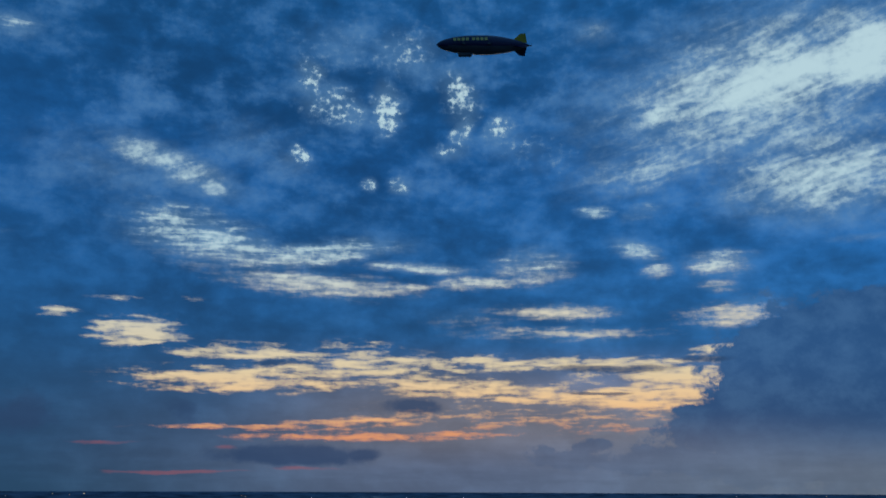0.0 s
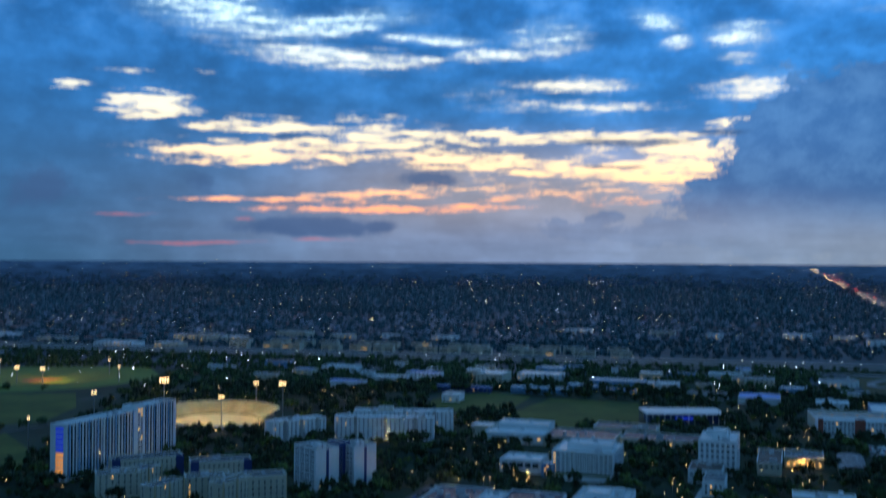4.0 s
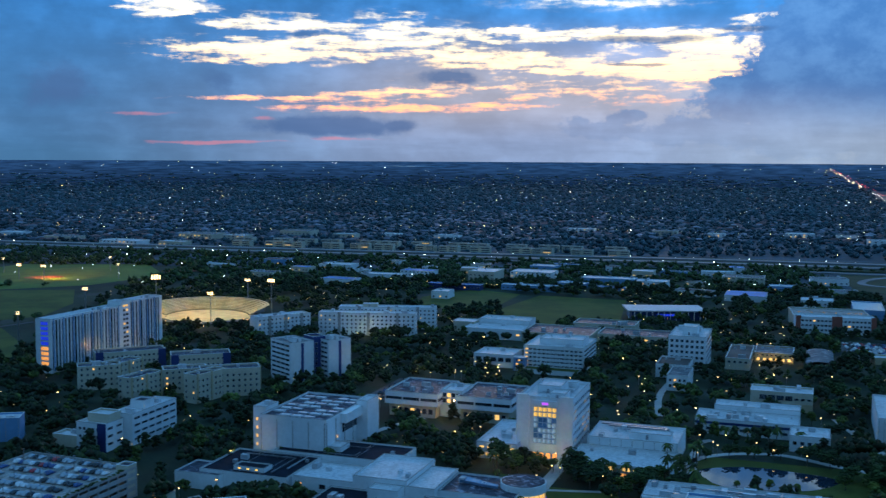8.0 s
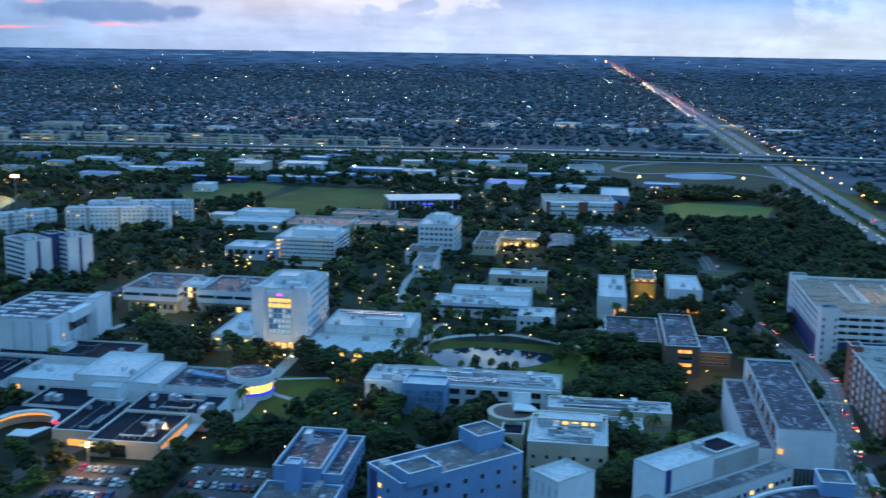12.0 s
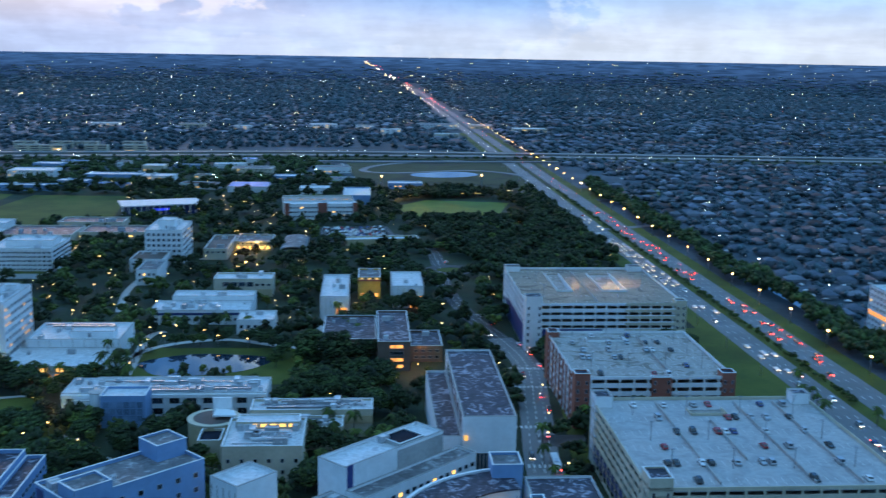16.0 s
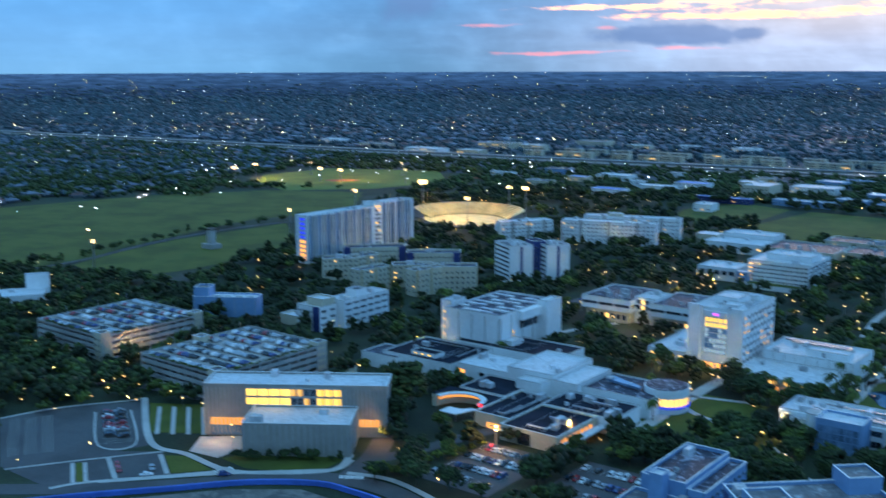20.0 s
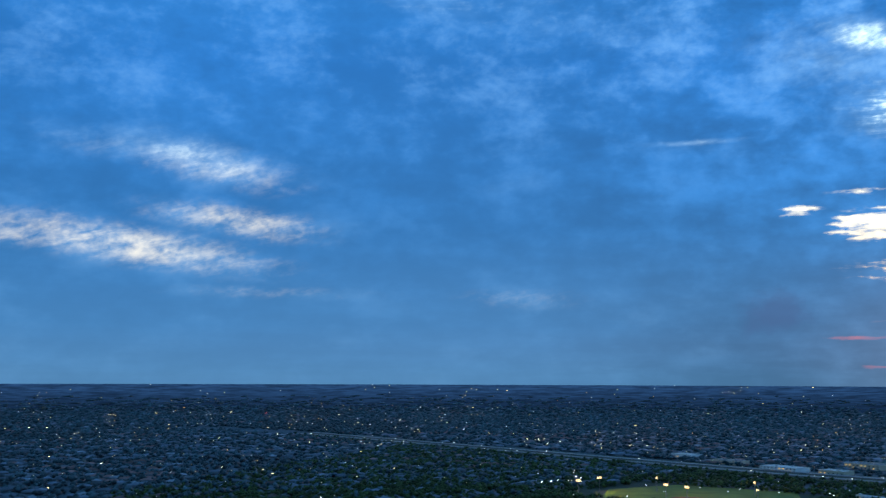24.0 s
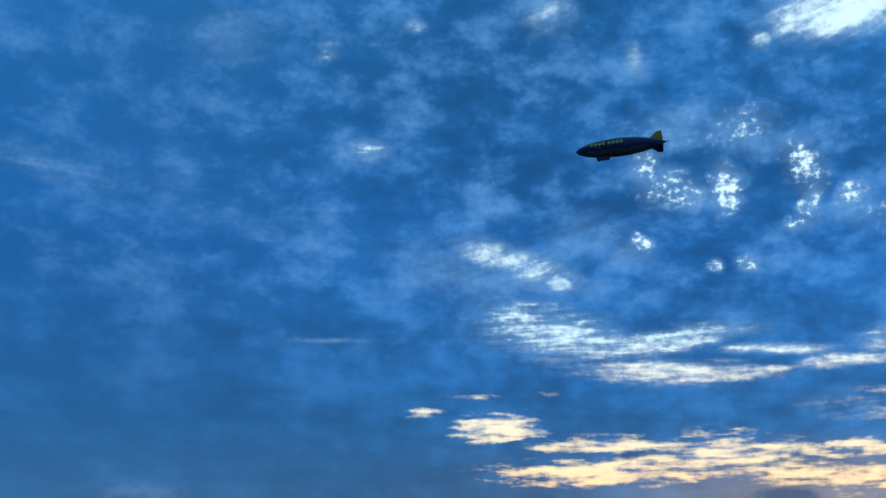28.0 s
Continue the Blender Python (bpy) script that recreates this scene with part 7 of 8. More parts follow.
# floodlights that light the pitch and the fields
for nm, at, to, watts in (("stadium", (-250, 900, 34), (-195, 890, 0), 170000), ("stadium", (-142, 895, 33), (-205, 895, 0), 150000), ("stadium", (-188, 858, 26), (-205, 925, 8), 110000),
                          ("ball_field", (-596, 1125, 18), (-500, 1190, 0), 260000), ("ball_field", (-456, 1135, 18), (-450, 1200, 0), 260000), ("lit_field", (435, 1000, 20), (470, 850, 0), 230000)):
    lamp = new("floodlight_" + nm, bpy.data.lights.new("floodlight", "SPOT"))
    lamp.data.energy, lamp.data.spot_size, lamp.data.spot_blend, lamp.data.shadow_soft_size, lamp.data.color = watts, radians(110), 0.6, 1.5, (1.0, 0.58, 0.11)
    lamp.matrix_world = look(at, to)
# ---- cars ----
def car_body(L, Wd, H, cabin):
    """A car's painted shell along x: bonnet, roof and boot as one closed form."""
    def build(bm):
        f, w0, roof0, roof1, w1 = cabin
        prof = [(-L / 2, .35), (-L / 2 + .05, .72), (w1, .86), (roof1, H), (roof0, H), (w0, .92), (f, .84), (L / 2 - .1, .68), (L / 2, .35)]
        rings = []
        for y, inset in ((-Wd / 2, 1.0), (-Wd / 2 + .12, 1.0), (Wd / 2 - .12, 1.0), (Wd / 2, 1.0)):
            edge = abs(y) > Wd / 2 - .05
            rings.append([bm.verts.new((x, y * (.86 if z > 1.0 else 1.0), z - (.06 if edge and z > .5 else 0))) for x, z in prof])
        n = len(prof)
        for a, b_ in zip(rings, rings[1:]):
            for i in range(n):
                j = (i + 1) % n
                bm.faces.new((a[i], a[j], b_[j], b_[i]))
        bm.faces.new(rings[0][::-1]), bm.faces.new(rings[-1])
        bmesh.ops.recalc_face_normals(bm, faces=bm.faces)
    return build


def car_glass(Wd, H, cabin):
    def build(bm):
        f, w0, roof0, roof1, w1 = cabin
        y = Wd / 2 * .86 + .015
        for sgn in (-1, 1):
            q = [bm.verts.new(p) for p in ((w0 - .1, sgn * (Wd / 2 * .97), .95), (roof0 - .05, sgn * y, H - .12), (roof1 + .05, sgn * y, H - .12), (w1 + .15, sgn * (Wd / 2 * .97), .92))]
            bm.faces.new(q if sgn > 0 else q[::-1])
        for x0, z0, x1, z1 in ((w0 + .03, .96, roof0 + .04, H - .06), (w1 - .03, .92, roof1 - .04, H - .06)):
            k = .40 * Wd
            bm.faces.new([bm.verts.new(p) for p in ((x0, -k, z0), (x0, k, z0), (x1, k * .92, z1), (x1, -k * .92, z1))])
    return build


SHAPES = {"sedan": (4.7, 1.82, 1.45, (1.35, .95, .35, -1.0, -1.55)), "suv": (4.8, 1.92, 1.75, (1.4, 1.1, .55, -1.75, -2.15)), "hatch": (4.2, 1.76, 1.5, (1.25, .95, .35, -1.35, -1.85))}
WHEEL = mesh_of("wheel", ["tyre", "car_silver"], lambda bm: (prism(bm, arc(0, 0, .33, 0, 330, 11), -.11, .11), prism(bm, arc(0, 0, .2, 0, 315, 7), .11, .13, 1)))
TAIL, HEAD = box_mesh("tail_light", "red_light", .06, .34, .14), box_mesh("head_light", "headlight", .06, .34, .14)
PAINTS = [("car_white", "white"), ("car_silver", "silver"), ("car_black", "black"), ("car_blue", "dark blue"), ("car_red", "red"), ("car_white", "white"), ("car_silver", "silver"), ("car_black", "black")]
BODIES = {}


def car(x, y, z, yaw, rnd, lit=False):
    kind = rnd.choice(("sedan", "sedan", "suv", "hatch"))
    mat, col = rnd.choice(PAINTS)
    L, Wd, H, cab = SHAPES[kind]
    if (kind, mat) not in BODIES:
        BODIES[kind, mat] = mesh_of("body", mat, car_body(L, Wd, H, cab))
        if (kind,) not in BODIES:
            BODIES[(kind,)] = mesh_of("glazing", "glass", car_glass(Wd, H, cab))
    word = {"sedan": "saloon car", "suv": "sport utility car", "hatch": "small hatchback"}[kind]
    t = thing("car", f"{col} {word} {'in road traffic with lamps lit' if lit else 'parked in a marked bay'}", "car", pose(x, y, z, 0, 0, yaw), "cars in traffic" if lit else "parked cars")
    part("body", BODIES[kind, mat], t), part("glazing", BODIES[(kind,)], t)
    for sx in (-L * .31, L * .31):
        for sy in (-1, 1):
            part("wheel", WHEEL, t, pose(sx, sy * (Wd / 2 - .1), .33, -90 * sy))
    if lit:
        for sy in (-.65, .65):
            part("tail_light", TAIL, t, pose(-L / 2 - .02, sy, .62)), part("head_light", HEAD, t, pose(L / 2 + .01, sy, .55))


crnd = random.Random(99)
# on the decks of the two garages nearest the walk
for (gx, gy, w, d, h), n, skip in (((276, 214, 79, 80, 22), 34, .0), ((307, 320, 63, 68, 20), 20, .0)):
    c, s = math.cos(radians(-16)), math.sin(radians(-16))
    used = set()
    while len(used) < n:
        r, i = crnd.randrange(6), crnd.randrange(2, int(w / 2.7) - 3)
        if (r, i) in used or (r, i - 1) in used and crnd.random() < .5:
            continue
        used.add((r, i))
        a, b_ = 1.5 + (i + .5) * 2.7, d * (r + .5) / 6
        car(gx + a * c - b_ * s, gy + a * s + b_ * c, h + .02, -16 + crnd.choice((90, -90)) + crnd.uniform(-2, 2), crnd)
# in the two lots before the student centre
for x, y, w, d, yaw, rows_, fill in ((5, 298, 26, 40, -16, 4, .82), (48, 298, 28, 34, -16, 3, .7)):
    c, s = math.cos(radians(yaw)), math.sin(radians(yaw))
    for r in range(rows_):
        for i in range(int(w / 2.7)):
            if crnd.random() < fill:
                a, b_ = (i + .5) * 2.7, (r + .5) * d / rows_
                car(x + a * c - b_ * s, y + a * s + b_ * c, .16, yaw + crnd.choice((90, -90)) + crnd.uniform(-3, 3), crnd)
# in the lot beside the finned hall
for row, fill in ((0, .75), (1, .6)):
    for i in range(14):
        if crnd.random() < fill:
            car(-147 + 1.85 * i + 3.6 * row, 313.5 - 2.1 * i + 3.2 * row, .16, 41 + 180 * row + crnd.uniform(-3, 3), crnd)
for x, y, yaw in ((-88, 262, 35), (-62, 272, 28), (-100, 262, -50), (-104, 266, -50), (-90, 268, -50)):
    car(x, y, .18, yaw, crnd)
# on the campus road and the avenue
line = [Vector(p) for p in campus_road]
for k, f in enumerate((.10, .16, .19, .235, .26, .31, .34, .38, .42, .47, .52, .56, .60, .66, .72, .80)):
    i = int(f * (len(line) - 2))
    p, q = line[i].lerp(line[i + 1], f * (len(line) - 2) - i), (line[i + 1] - line[i]).normalized()
    n = Vector((q.y, -q.x))
    up = k % 4 != 1
    o = p + n * (3.4 + crnd.choice((0, 2.2)) if up else -3.6)
    car(o.x, o.y, .17, math.degrees(math.atan2(q.y, q.x)) + (0 if up else 180), crnd, True)
for i in range(34):
    s_, off = crnd.uniform(-60, 260) if i % 2 else crnd.uniform(260, 560), crnd.choice((-14, -11, -8, 8, 11, 14))
    if i < 16:
        s_, off = -70 + (i // 3) * 9 + crnd.uniform(-2, 2), (-14.5, -11, -7.5)[i % 3]
    x, y = along(s_, off)
    car(x, y, .19, math.degrees(math.atan2(AV.y, AV.x)) + (180 if off < 0 else 0), crnd, True)
bus = thing("bus", "white and red city bus on the campus road", "bus", pose(283, 287, .17, 0, 0, 72))


def bus_shell(bm):
    box(bm, -6, -1.27, .35, 6, 1.27, 3.1)
    bmesh.ops.bevel(bm, geom=bm.edges[:], offset=.18, segments=2, affect="EDGES")


part("body", mesh_of("body", "car_white", bus_shell), bus)
part("roof_pod", box_mesh("roof_pod", "car_silver", 3.2, 1.6, .35), bus, pose(-2, 0, 3.08))
part("stripe", box_mesh("stripe", "car_red", 11.6, 2.58, .5), bus, pose(0, 0, .8))
for sy in (-1, 1):
    for i in range(6):
        part("window", box_mesh("window", "glass", 1.5, .03, 1.0), bus, pose(-4.6 + i * 1.75, sy * 1.27, 1.6))
    for sx in (-3.4, 3.8):
        part("wheel", WHEEL, bus, pose(sx, sy * 1.2, .33, -90 * sy))
    part("tail_light", box_mesh("tail_light", "red_light", .08, .5, .5), bus, pose(-6.03, sy * .9, .9))

# the full decks and lots farther off
CARS = [shape(lambda bm, k=k: car_body(*SHAPES[k])(bm)) for k in ("sedan", "suv", "hatch")]
bunch = {m: [] for m in ("car_white", "car_silver", "car_black", "car_blue", "car_red")}
for x, y, w, d, yaw, z, rows_, fill in ((-164, 359, 56, 66, -18, 12.02, 8, .86), (-258, 395, 60, 62, -18, 12.02, 8, .86), (313, 745, 54, 60, -8, .16, 9, .9), (-18, 592, 36, 56, -16, .16, 7, .8), (-260, 264, 66, 40, -30, .16, 5, .7), (-328, 332, 56, 32, -25, .16, 4, .7)):
    c, s = math.cos(radians(yaw)), math.sin(radians(yaw))
    for r in range(rows_):
        for i in range(1, int(w / 2.7) - 1):
            if crnd.random() < fill:
                a, b_ = (i + .5) * 2.7, (r + .5) * d / rows_
                bunch[crnd.choice(("car_white", "car_silver", "car_black", "car_black", "car_silver", "car_black", "car_blue", "car_blue", "car_white", "car_silver", "car_silver", "car_black", "car_red"))].append((x + a * c - b_ * s, y + a * s + b_ * c, z, radians(yaw + 90)))
for m, pts in bunch.items():
    q = np.array(pts)
    k = np.arange(len(q)) % 3
    gather("far_parked_cars", [m], [(CARS[j], q[k == j][:, :3], np.ones(((k == j).sum(), 3)), q[k == j][:, 3]) for j in range(3)], f"rows of {m[4:]} cars in full lots", "cars")

# queues on the avenue before the freeway
for name, off, turn, n, s0, s1, mat in (("oncoming_traffic", -11, 180, 60, 240, 430, "car_silver"), ("oncoming_traffic", -11, 180, 26, 60, 560, "car_white"), ("leaving_traffic", 11, 0, 44, 60, 560, "car_black")):
    q = np.array([along(crnd.uniform(s0, s1), off + crnd.choice((-4, 0, 4))) for _ in range(n)])
    head = np.full(n, math.atan2(AV.y, AV.x) + radians(turn))
    gather(name, [mat], [(CARS[0], np.c_[q, np.full(n, .2)], np.ones((n, 3)), head)], f"queue of {mat[4:]} cars on the avenue", "cars")
    lamp = shape(lambda bm: [box(bm, 2.3 if turn else -2.45, yy - .22, .5, 2.45 if turn else -2.3, yy + .22, .78) for yy in (-.65, .65)])
    gather(name + "_lamps", ["queue_lamp" if turn else "red_light"], [(lamp, np.c_[q, np.full(n, .2)], np.ones((n, 3)), head)], "lit lamps of queueing cars", "lights")
# ---- trees ----
def clump(bm, c, r, rnd):
    """An uneven leafy clump of eight faces."""
    vs = []
    for d in ((1, 0, 0), (0, 1, 0), (-1, 0, 0), (0, -1, 0), (0, 0, 1), (0, 0, -1)):
        k = r * rnd.uniform(0.55, 1.25)
        vs.append(bm.verts.new((c[0] + d[0] * k + rnd.uniform(-.25, .25) * r, c[1] + d[1] * k + rnd.uniform(-.25, .25) * r, c[2] + d[2] * k * 0.8 + rnd.uniform(-.2, .2) * r)))
    for a, b_, c_ in ((0, 1, 4), (1, 2, 4), (2, 3, 4), (3, 0, 4), (1, 0, 5), (2, 1, 5), (3, 2, 5), (0, 3, 5)):
        bm.faces.new((vs[a], vs[b_], vs[c_]))


def crown(n, rx, rz, zc, size, seed):
    """A broad crown: lobes of small clumps with gaps between them."""
    def build(bm):
        rnd = random.Random(seed)
        lobes = [(rnd.uniform(-.55, .55) * rx, rnd.uniform(-.55, .55) * rx, zc + rnd.uniform(-.4, .5) * rz, rnd.uniform(.45, .7)) for _ in range(6)]
        for i in range(n):
            lx, ly, lz, lr = lobes[i % len(lobes)]
            a, u = rnd.uniform(0, 2 * math.pi), rnd.uniform(-0.6, 1)
            q = math.sqrt(max(0, 1 - u * u)) * rnd.uniform(0.75, 1.05)
            clump(bm, (lx + math.cos(a) * q * rx * lr, ly + math.sin(a) * q * rx * lr, lz + u * rz * lr * 1.1), size * rnd.uniform(.6, 1.3), rnd)
    return build


def trunk(h, r, limbs, seed):
    def build(bm):
        rnd = random.Random(seed)

        def limb(p, q, r0, r1):
            d = (q - p).normalized()
            s = d.orthogonal().normalized()
            t = d.cross(s)
            a, b_ = [[bm.verts.new(o + (s * math.cos(w) + t * math.sin(w)) * rr) for w in (0, 1.26, 2.51, 3.77, 5.03)] for o, rr in ((p, r0), (q, r1))]
            for i in range(5):
                bm.faces.new((a[i], a[(i + 1) % 5], b_[(i + 1) % 5], b_[i]))
        top = Vector((rnd.uniform(-.3, .3), rnd.uniform(-.3, .3), h))
        limb(Vector((0, 0, 0)), top, r, r * 0.6)
        for i in range(limbs):
            a = 2 * math.pi * i / limbs + rnd.uniform(-.4, .4)
            limb(top * rnd.uniform(.75, 1), top + Vector((math.cos(a) * h * .8, math.sin(a) * h * .8, h * rnd.uniform(.5, 1.0))), r * .5, r * .15)
    return build


def fronds(h, n, length, seed):
    def build(bm):
        rnd = random.Random(seed)
        for i in range(n):
            a = 2 * math.pi * i / n + rnd.uniform(-.2, .2)
            lift = rnd.uniform(-.5, .8)
            d, s = Vector((math.cos(a), math.sin(a), 0)), Vector((-math.sin(a), math.cos(a), 0))
            pts = [Vector((0, 0, h)) + d * length * k + Vector((0, 0, length * (lift * k - 0.95 * k * k))) for k in (0, .35, .7, 1)]
            wid = (0.12, 0.55, 0.5, 0.05)
            for sgn in (-1, 1):
                edge = [bm.verts.new(p + s * w * sgn + Vector((0, 0, -w * .5))) for p, w in zip(pts, wid)]
                mid_ = [bm.verts.new(p) for p in pts]
                for k in range(3):
                    bm.faces.new((mid_[k], mid_[k + 1], edge[k + 1], edge[k]) if sgn > 0 else (edge[k], edge[k + 1], mid_[k + 1], mid_[k]))
    return build


KINDS = []
for k, (nm, lab, mat, n, rx, rz, zc, size, th) in enumerate((
        ("oak_tree", "broad dark green oak tree on campus ground", "leaf_dark", 260, 5.0, 3.2, 6.2, 0.78, 3.4),
        ("oak_tree", "spreading dark green shade tree", "leaf_dark", 280, 6.0, 3.0, 6.6, 0.84, 3.6),
        ("fig_tree", "tall dense dark green fig tree", "leaf_dark", 320, 5.0, 4.6, 8.0, 0.80, 4.2),
        ("shade_tree", "mid green leafy shade tree", "leaf_mid", 230, 4.2, 2.8, 5.4, 0.72, 2.8),
        ("young_tree", "small bright green young tree", "leaf_bright", 160, 2.8, 2.4, 4.2, 0.55, 2.2))):
    KINDS.append((nm, lab, mesh_of("crown", mat, crown(n, rx, rz, zc, size, 40 + k)), mesh_of("trunk", "bark", trunk(th, 0.3, 5, 60 + k))))
PALMS = [(mesh_of("crown", "leaf_mid", fronds(h, 15, 3.2, 70 + h)), mesh_of("trunk", "bark", lambda bm, h=h: prism(bm, arc(0, 0, 0.2, 0, 300, 5), 0, h + 0.1))) for h in (7, 9, 11)]


def tree(x, y, k, s, turn):
    if k == "palm":
        cr, tr = PALMS[int(turn) % 3]
        t = thing("palm_tree", "slender palm with drooping green fronds", "palm tree", pose(x, y, 0.1, 0, 0, turn), "campus palms")
    else:
        nm, lab, cr, tr = KINDS[k]
        t = thing(nm, lab, "tree", pose(x, y, 0.1, 0, 0, turn), "campus trees")
    t.scale = (s, s, s)
    part("trunk", tr, t), part("crown", cr, t)


# the trees nearest the walk, each a thing
rs = np.random.RandomState(11)
spots = []
for x0, x1, y0, y1, n in ((-70, 120, 285, 345, 34), (90, 170, 300, 380, 46), (190, 245, 290, 400, 46), (60, 150, 370, 460, 26), (205, 260, 380, 440, 26), (255, 345, 410, 640, 46), (140, 260, 480, 560, 44), (-80, 60, 420, 470, 14), (370, 470, 330, 460, 16)):
    P = np.stack([rs.uniform(x0, x1, n * 3), rs.uniform(y0, y1, n * 3)], -1)
    P = P[free_of(P, 1.5)][:n]
    spots.append(P)
spots = np.concatenate(spots)
for i, (x, y) in enumerate(spots[:225]):
    tree(x, y, (0, 1, 2, 3, 0, 1, 3, 4)[i % 8], rs.uniform(0.75, 1.15), rs.uniform(0, 360))
for (x, y), s in (((-25, 350), 2.0), ((-23, 334), 1.2), ((-31, 339), 1.3), ((238, 420), 1.5), ((228, 428), 1.4), ((392, 388), 1.3), ((399, 381), 1.2), ((386, 396), 1.0)):
    tree(x, y, 2, s, rs.uniform(0, 360))
for x, y, k, s in ((160, 476, 3, .7), (172, 480, 0, .8), (184, 481, 3, .8), (196, 479, 0, .9), (207, 474, 1, .9), (215, 466, 0, 1.0), (219, 455, 1, 1.0), (217, 444, 0, .9), (212, 434, 3, .9), (178, 429, 4, .8), (190, 427, 4, .7), (165, 431, 4, .6)):
    tree(x, y, k, s, rs.uniform(0, 360))
rows = [((104, 446), (136, 437), 8), ((146, 424), (140, 470), 7), ((205, 372), (214, 330), 6), ((202, 331), (238, 321), 9), ((262, 470), (258, 500), 5), ((70, 462), (66, 440), 4), ((-40, 452), (-14, 446), 4), ((88, 452), (100, 446), 5), ((140, 434), (158, 480), 8), ((222, 330), (240, 326), 4), ((196, 312), (232, 302), 6), ((283, 300), (270, 240), 6), ((312, 318), (372, 302), 7), ((410, 300), (420, 330), 5), ((70, 385), (60, 440), 5), ((424, 285), (452, 268), 6), ((152, 515), (210, 500), 6)]
for (x0, y0), (x1, y1), n in rows:
    for i in range(n):
        tree(x0 + (x1 - x0) * i / (n - 1) + rs.uniform(-1.5, 1.5), y0 + (y1 - y0) * i / (n - 1) + rs.uniform(-1.5, 1.5), "palm", rs.uniform(0.85, 1.2), rs.uniform(0, 360))

LIGHT_CROWNS = [shape(crown(34, 4.6, 3.0, 5.0, 1.7, 90)), shape(crown(34, 5.6, 3.0, 5.2, 1.9, 91)), shape(crown(30, 3.8, 3.6, 5.6, 1.5, 92))]
FAR_CROWNS = [shape(crown(6, 4.6, 2.6, 3.6, 3.0, 93)), shape(crown(7, 5.4, 2.6, 3.4, 3.2, 94))]


def wood(name, P, mat, lo, hi, shapes, label, seed):
    r = np.random.RandomState(seed)
    P = P[free_of(P, 1.0)]
    items = []
    which = r.randint(0, len(shapes), len(P))
    for k, sh in enumerate(shapes):
        Q = P[which == k]
        s = r.uniform(lo, hi, len(Q))
        items.append((sh, np.c_[Q, np.zeros(len(Q))], np.c_[s, s, s * r.uniform(.8, 1.25, len(Q))], r.uniform(0, 6.28, len(Q))))
    gather(name, [mat], items, label, "trees")


def region(n, poly, seed):
    """Random points inside an outline."""
    r = np.random.RandomState(seed)
    q = np.array(poly)
    P = r.uniform(q.min(0), q.max(0), (n * 3, 2))
    inside = np.zeros(len(P), bool)
    for (xa, ya), (xb, yb) in zip(poly, poly[1:] + poly[:1]):
        cut = ((ya > P[:, 1]) != (yb > P[:, 1]))
        with np.errstate(divide="ignore", invalid="ignore"):
            inside ^= cut & (P[:, 0] < (xb - xa) * (P[:, 1] - ya) / (yb - ya) + xa)
    return P[inside][:n]


CAMPUS = [(-400, 380), (-120, 260), (60, 280), (270, 250), (340, 300), (480, 560), (600, 1000), (420, 1080), (-100, 1200), (-340, 1060), (-300, 760), (-420, 560)]
wood("campus_wood", region(3700, CAMPUS, 21), "leaf_dark", 0.65, 1.1, LIGHT_CROWNS, "dark green trees filling the campus grounds", 22)
wood("campus_grove", region(1300, CAMPUS, 23), "leaf_mid", 0.5, 0.95, LIGHT_CROWNS, "mid green trees among campus halls", 24)
wood("campus_shrubs", region(800, CAMPUS, 25), "leaf_bright", 0.3, 0.6, LIGHT_CROWNS, "bright green shrubs and small trees", 26)
wood("avenue_wood", region(700, [(380, 640), (420, 560), (500, 640), (560, 860), (520, 1010), (440, 960)], 27), "leaf_dark", 0.7, 1.2, LIGHT_CROWNS, "dark scrubby wood beside the avenue", 28)
wood("avenue_row", np.concatenate([np.array([along(s, 40 + 5 * math.sin(s)) for s in np.arange(60, 900, 6.5)]), np.array([along(s + 3, 47) for s in np.arange(60, 760, 9)])]), "leaf_dark", 0.8, 1.3, LIGHT_CROWNS, "row of dark trees along the avenue", 29)
KEEP_OUT_SAVED = list(KEEP_OUT)
KEEP_OUT.clear()
wood("median_shrubs", np.array([along(s, rs.uniform(-1, 1)) for s in np.arange(20, 700, 5.0)]), "leaf_mid", 0.18, 0.4, LIGHT_CROWNS, "shrubs on the avenue's median", 30)
wood("freeway_trees", np.array([(x + rs.uniform(-3, 3), y - 52 + rs.uniform(-4, 4)) for x, y in curve([FW[i] for i in range(0, len(FW), 3)], 22)]), "leaf_dark", 0.45, 0.8, LIGHT_CROWNS, "row of small trees along the freeway", 31)
wood("hall_shrubs", np.array([(-68 + 3.1 * k + rs.uniform(-1, 1), 287.5 + 1.0 * k + rs.uniform(-1, 1)) for k in range(13)]), "leaf_dark", 0.25, 0.5, LIGHT_CROWNS, "row of dark shrubs before a finned hall", 37)
wood("lot_shrubs", np.array([(-8 + 2.0 * k + rs.uniform(-1.5, 1.5), 294 + 3.4 * k + rs.uniform(-2, 2)) for k in range(12)]), "leaf_bright", 0.3, 0.55, LIGHT_CROWNS, "bright green shrubs beside a parking lot", 38)
wood("lawn_row", np.array([(x + rs.uniform(-4, 4), y + rs.uniform(-4, 4)) for x, y in curve([(-425, 520), (-407, 600), (-405, 690), (-383, 780), (-337, 860)], 9)]), "leaf_dark", 0.45, 0.85, LIGHT_CROWNS, "row of trees along a park road", 34)
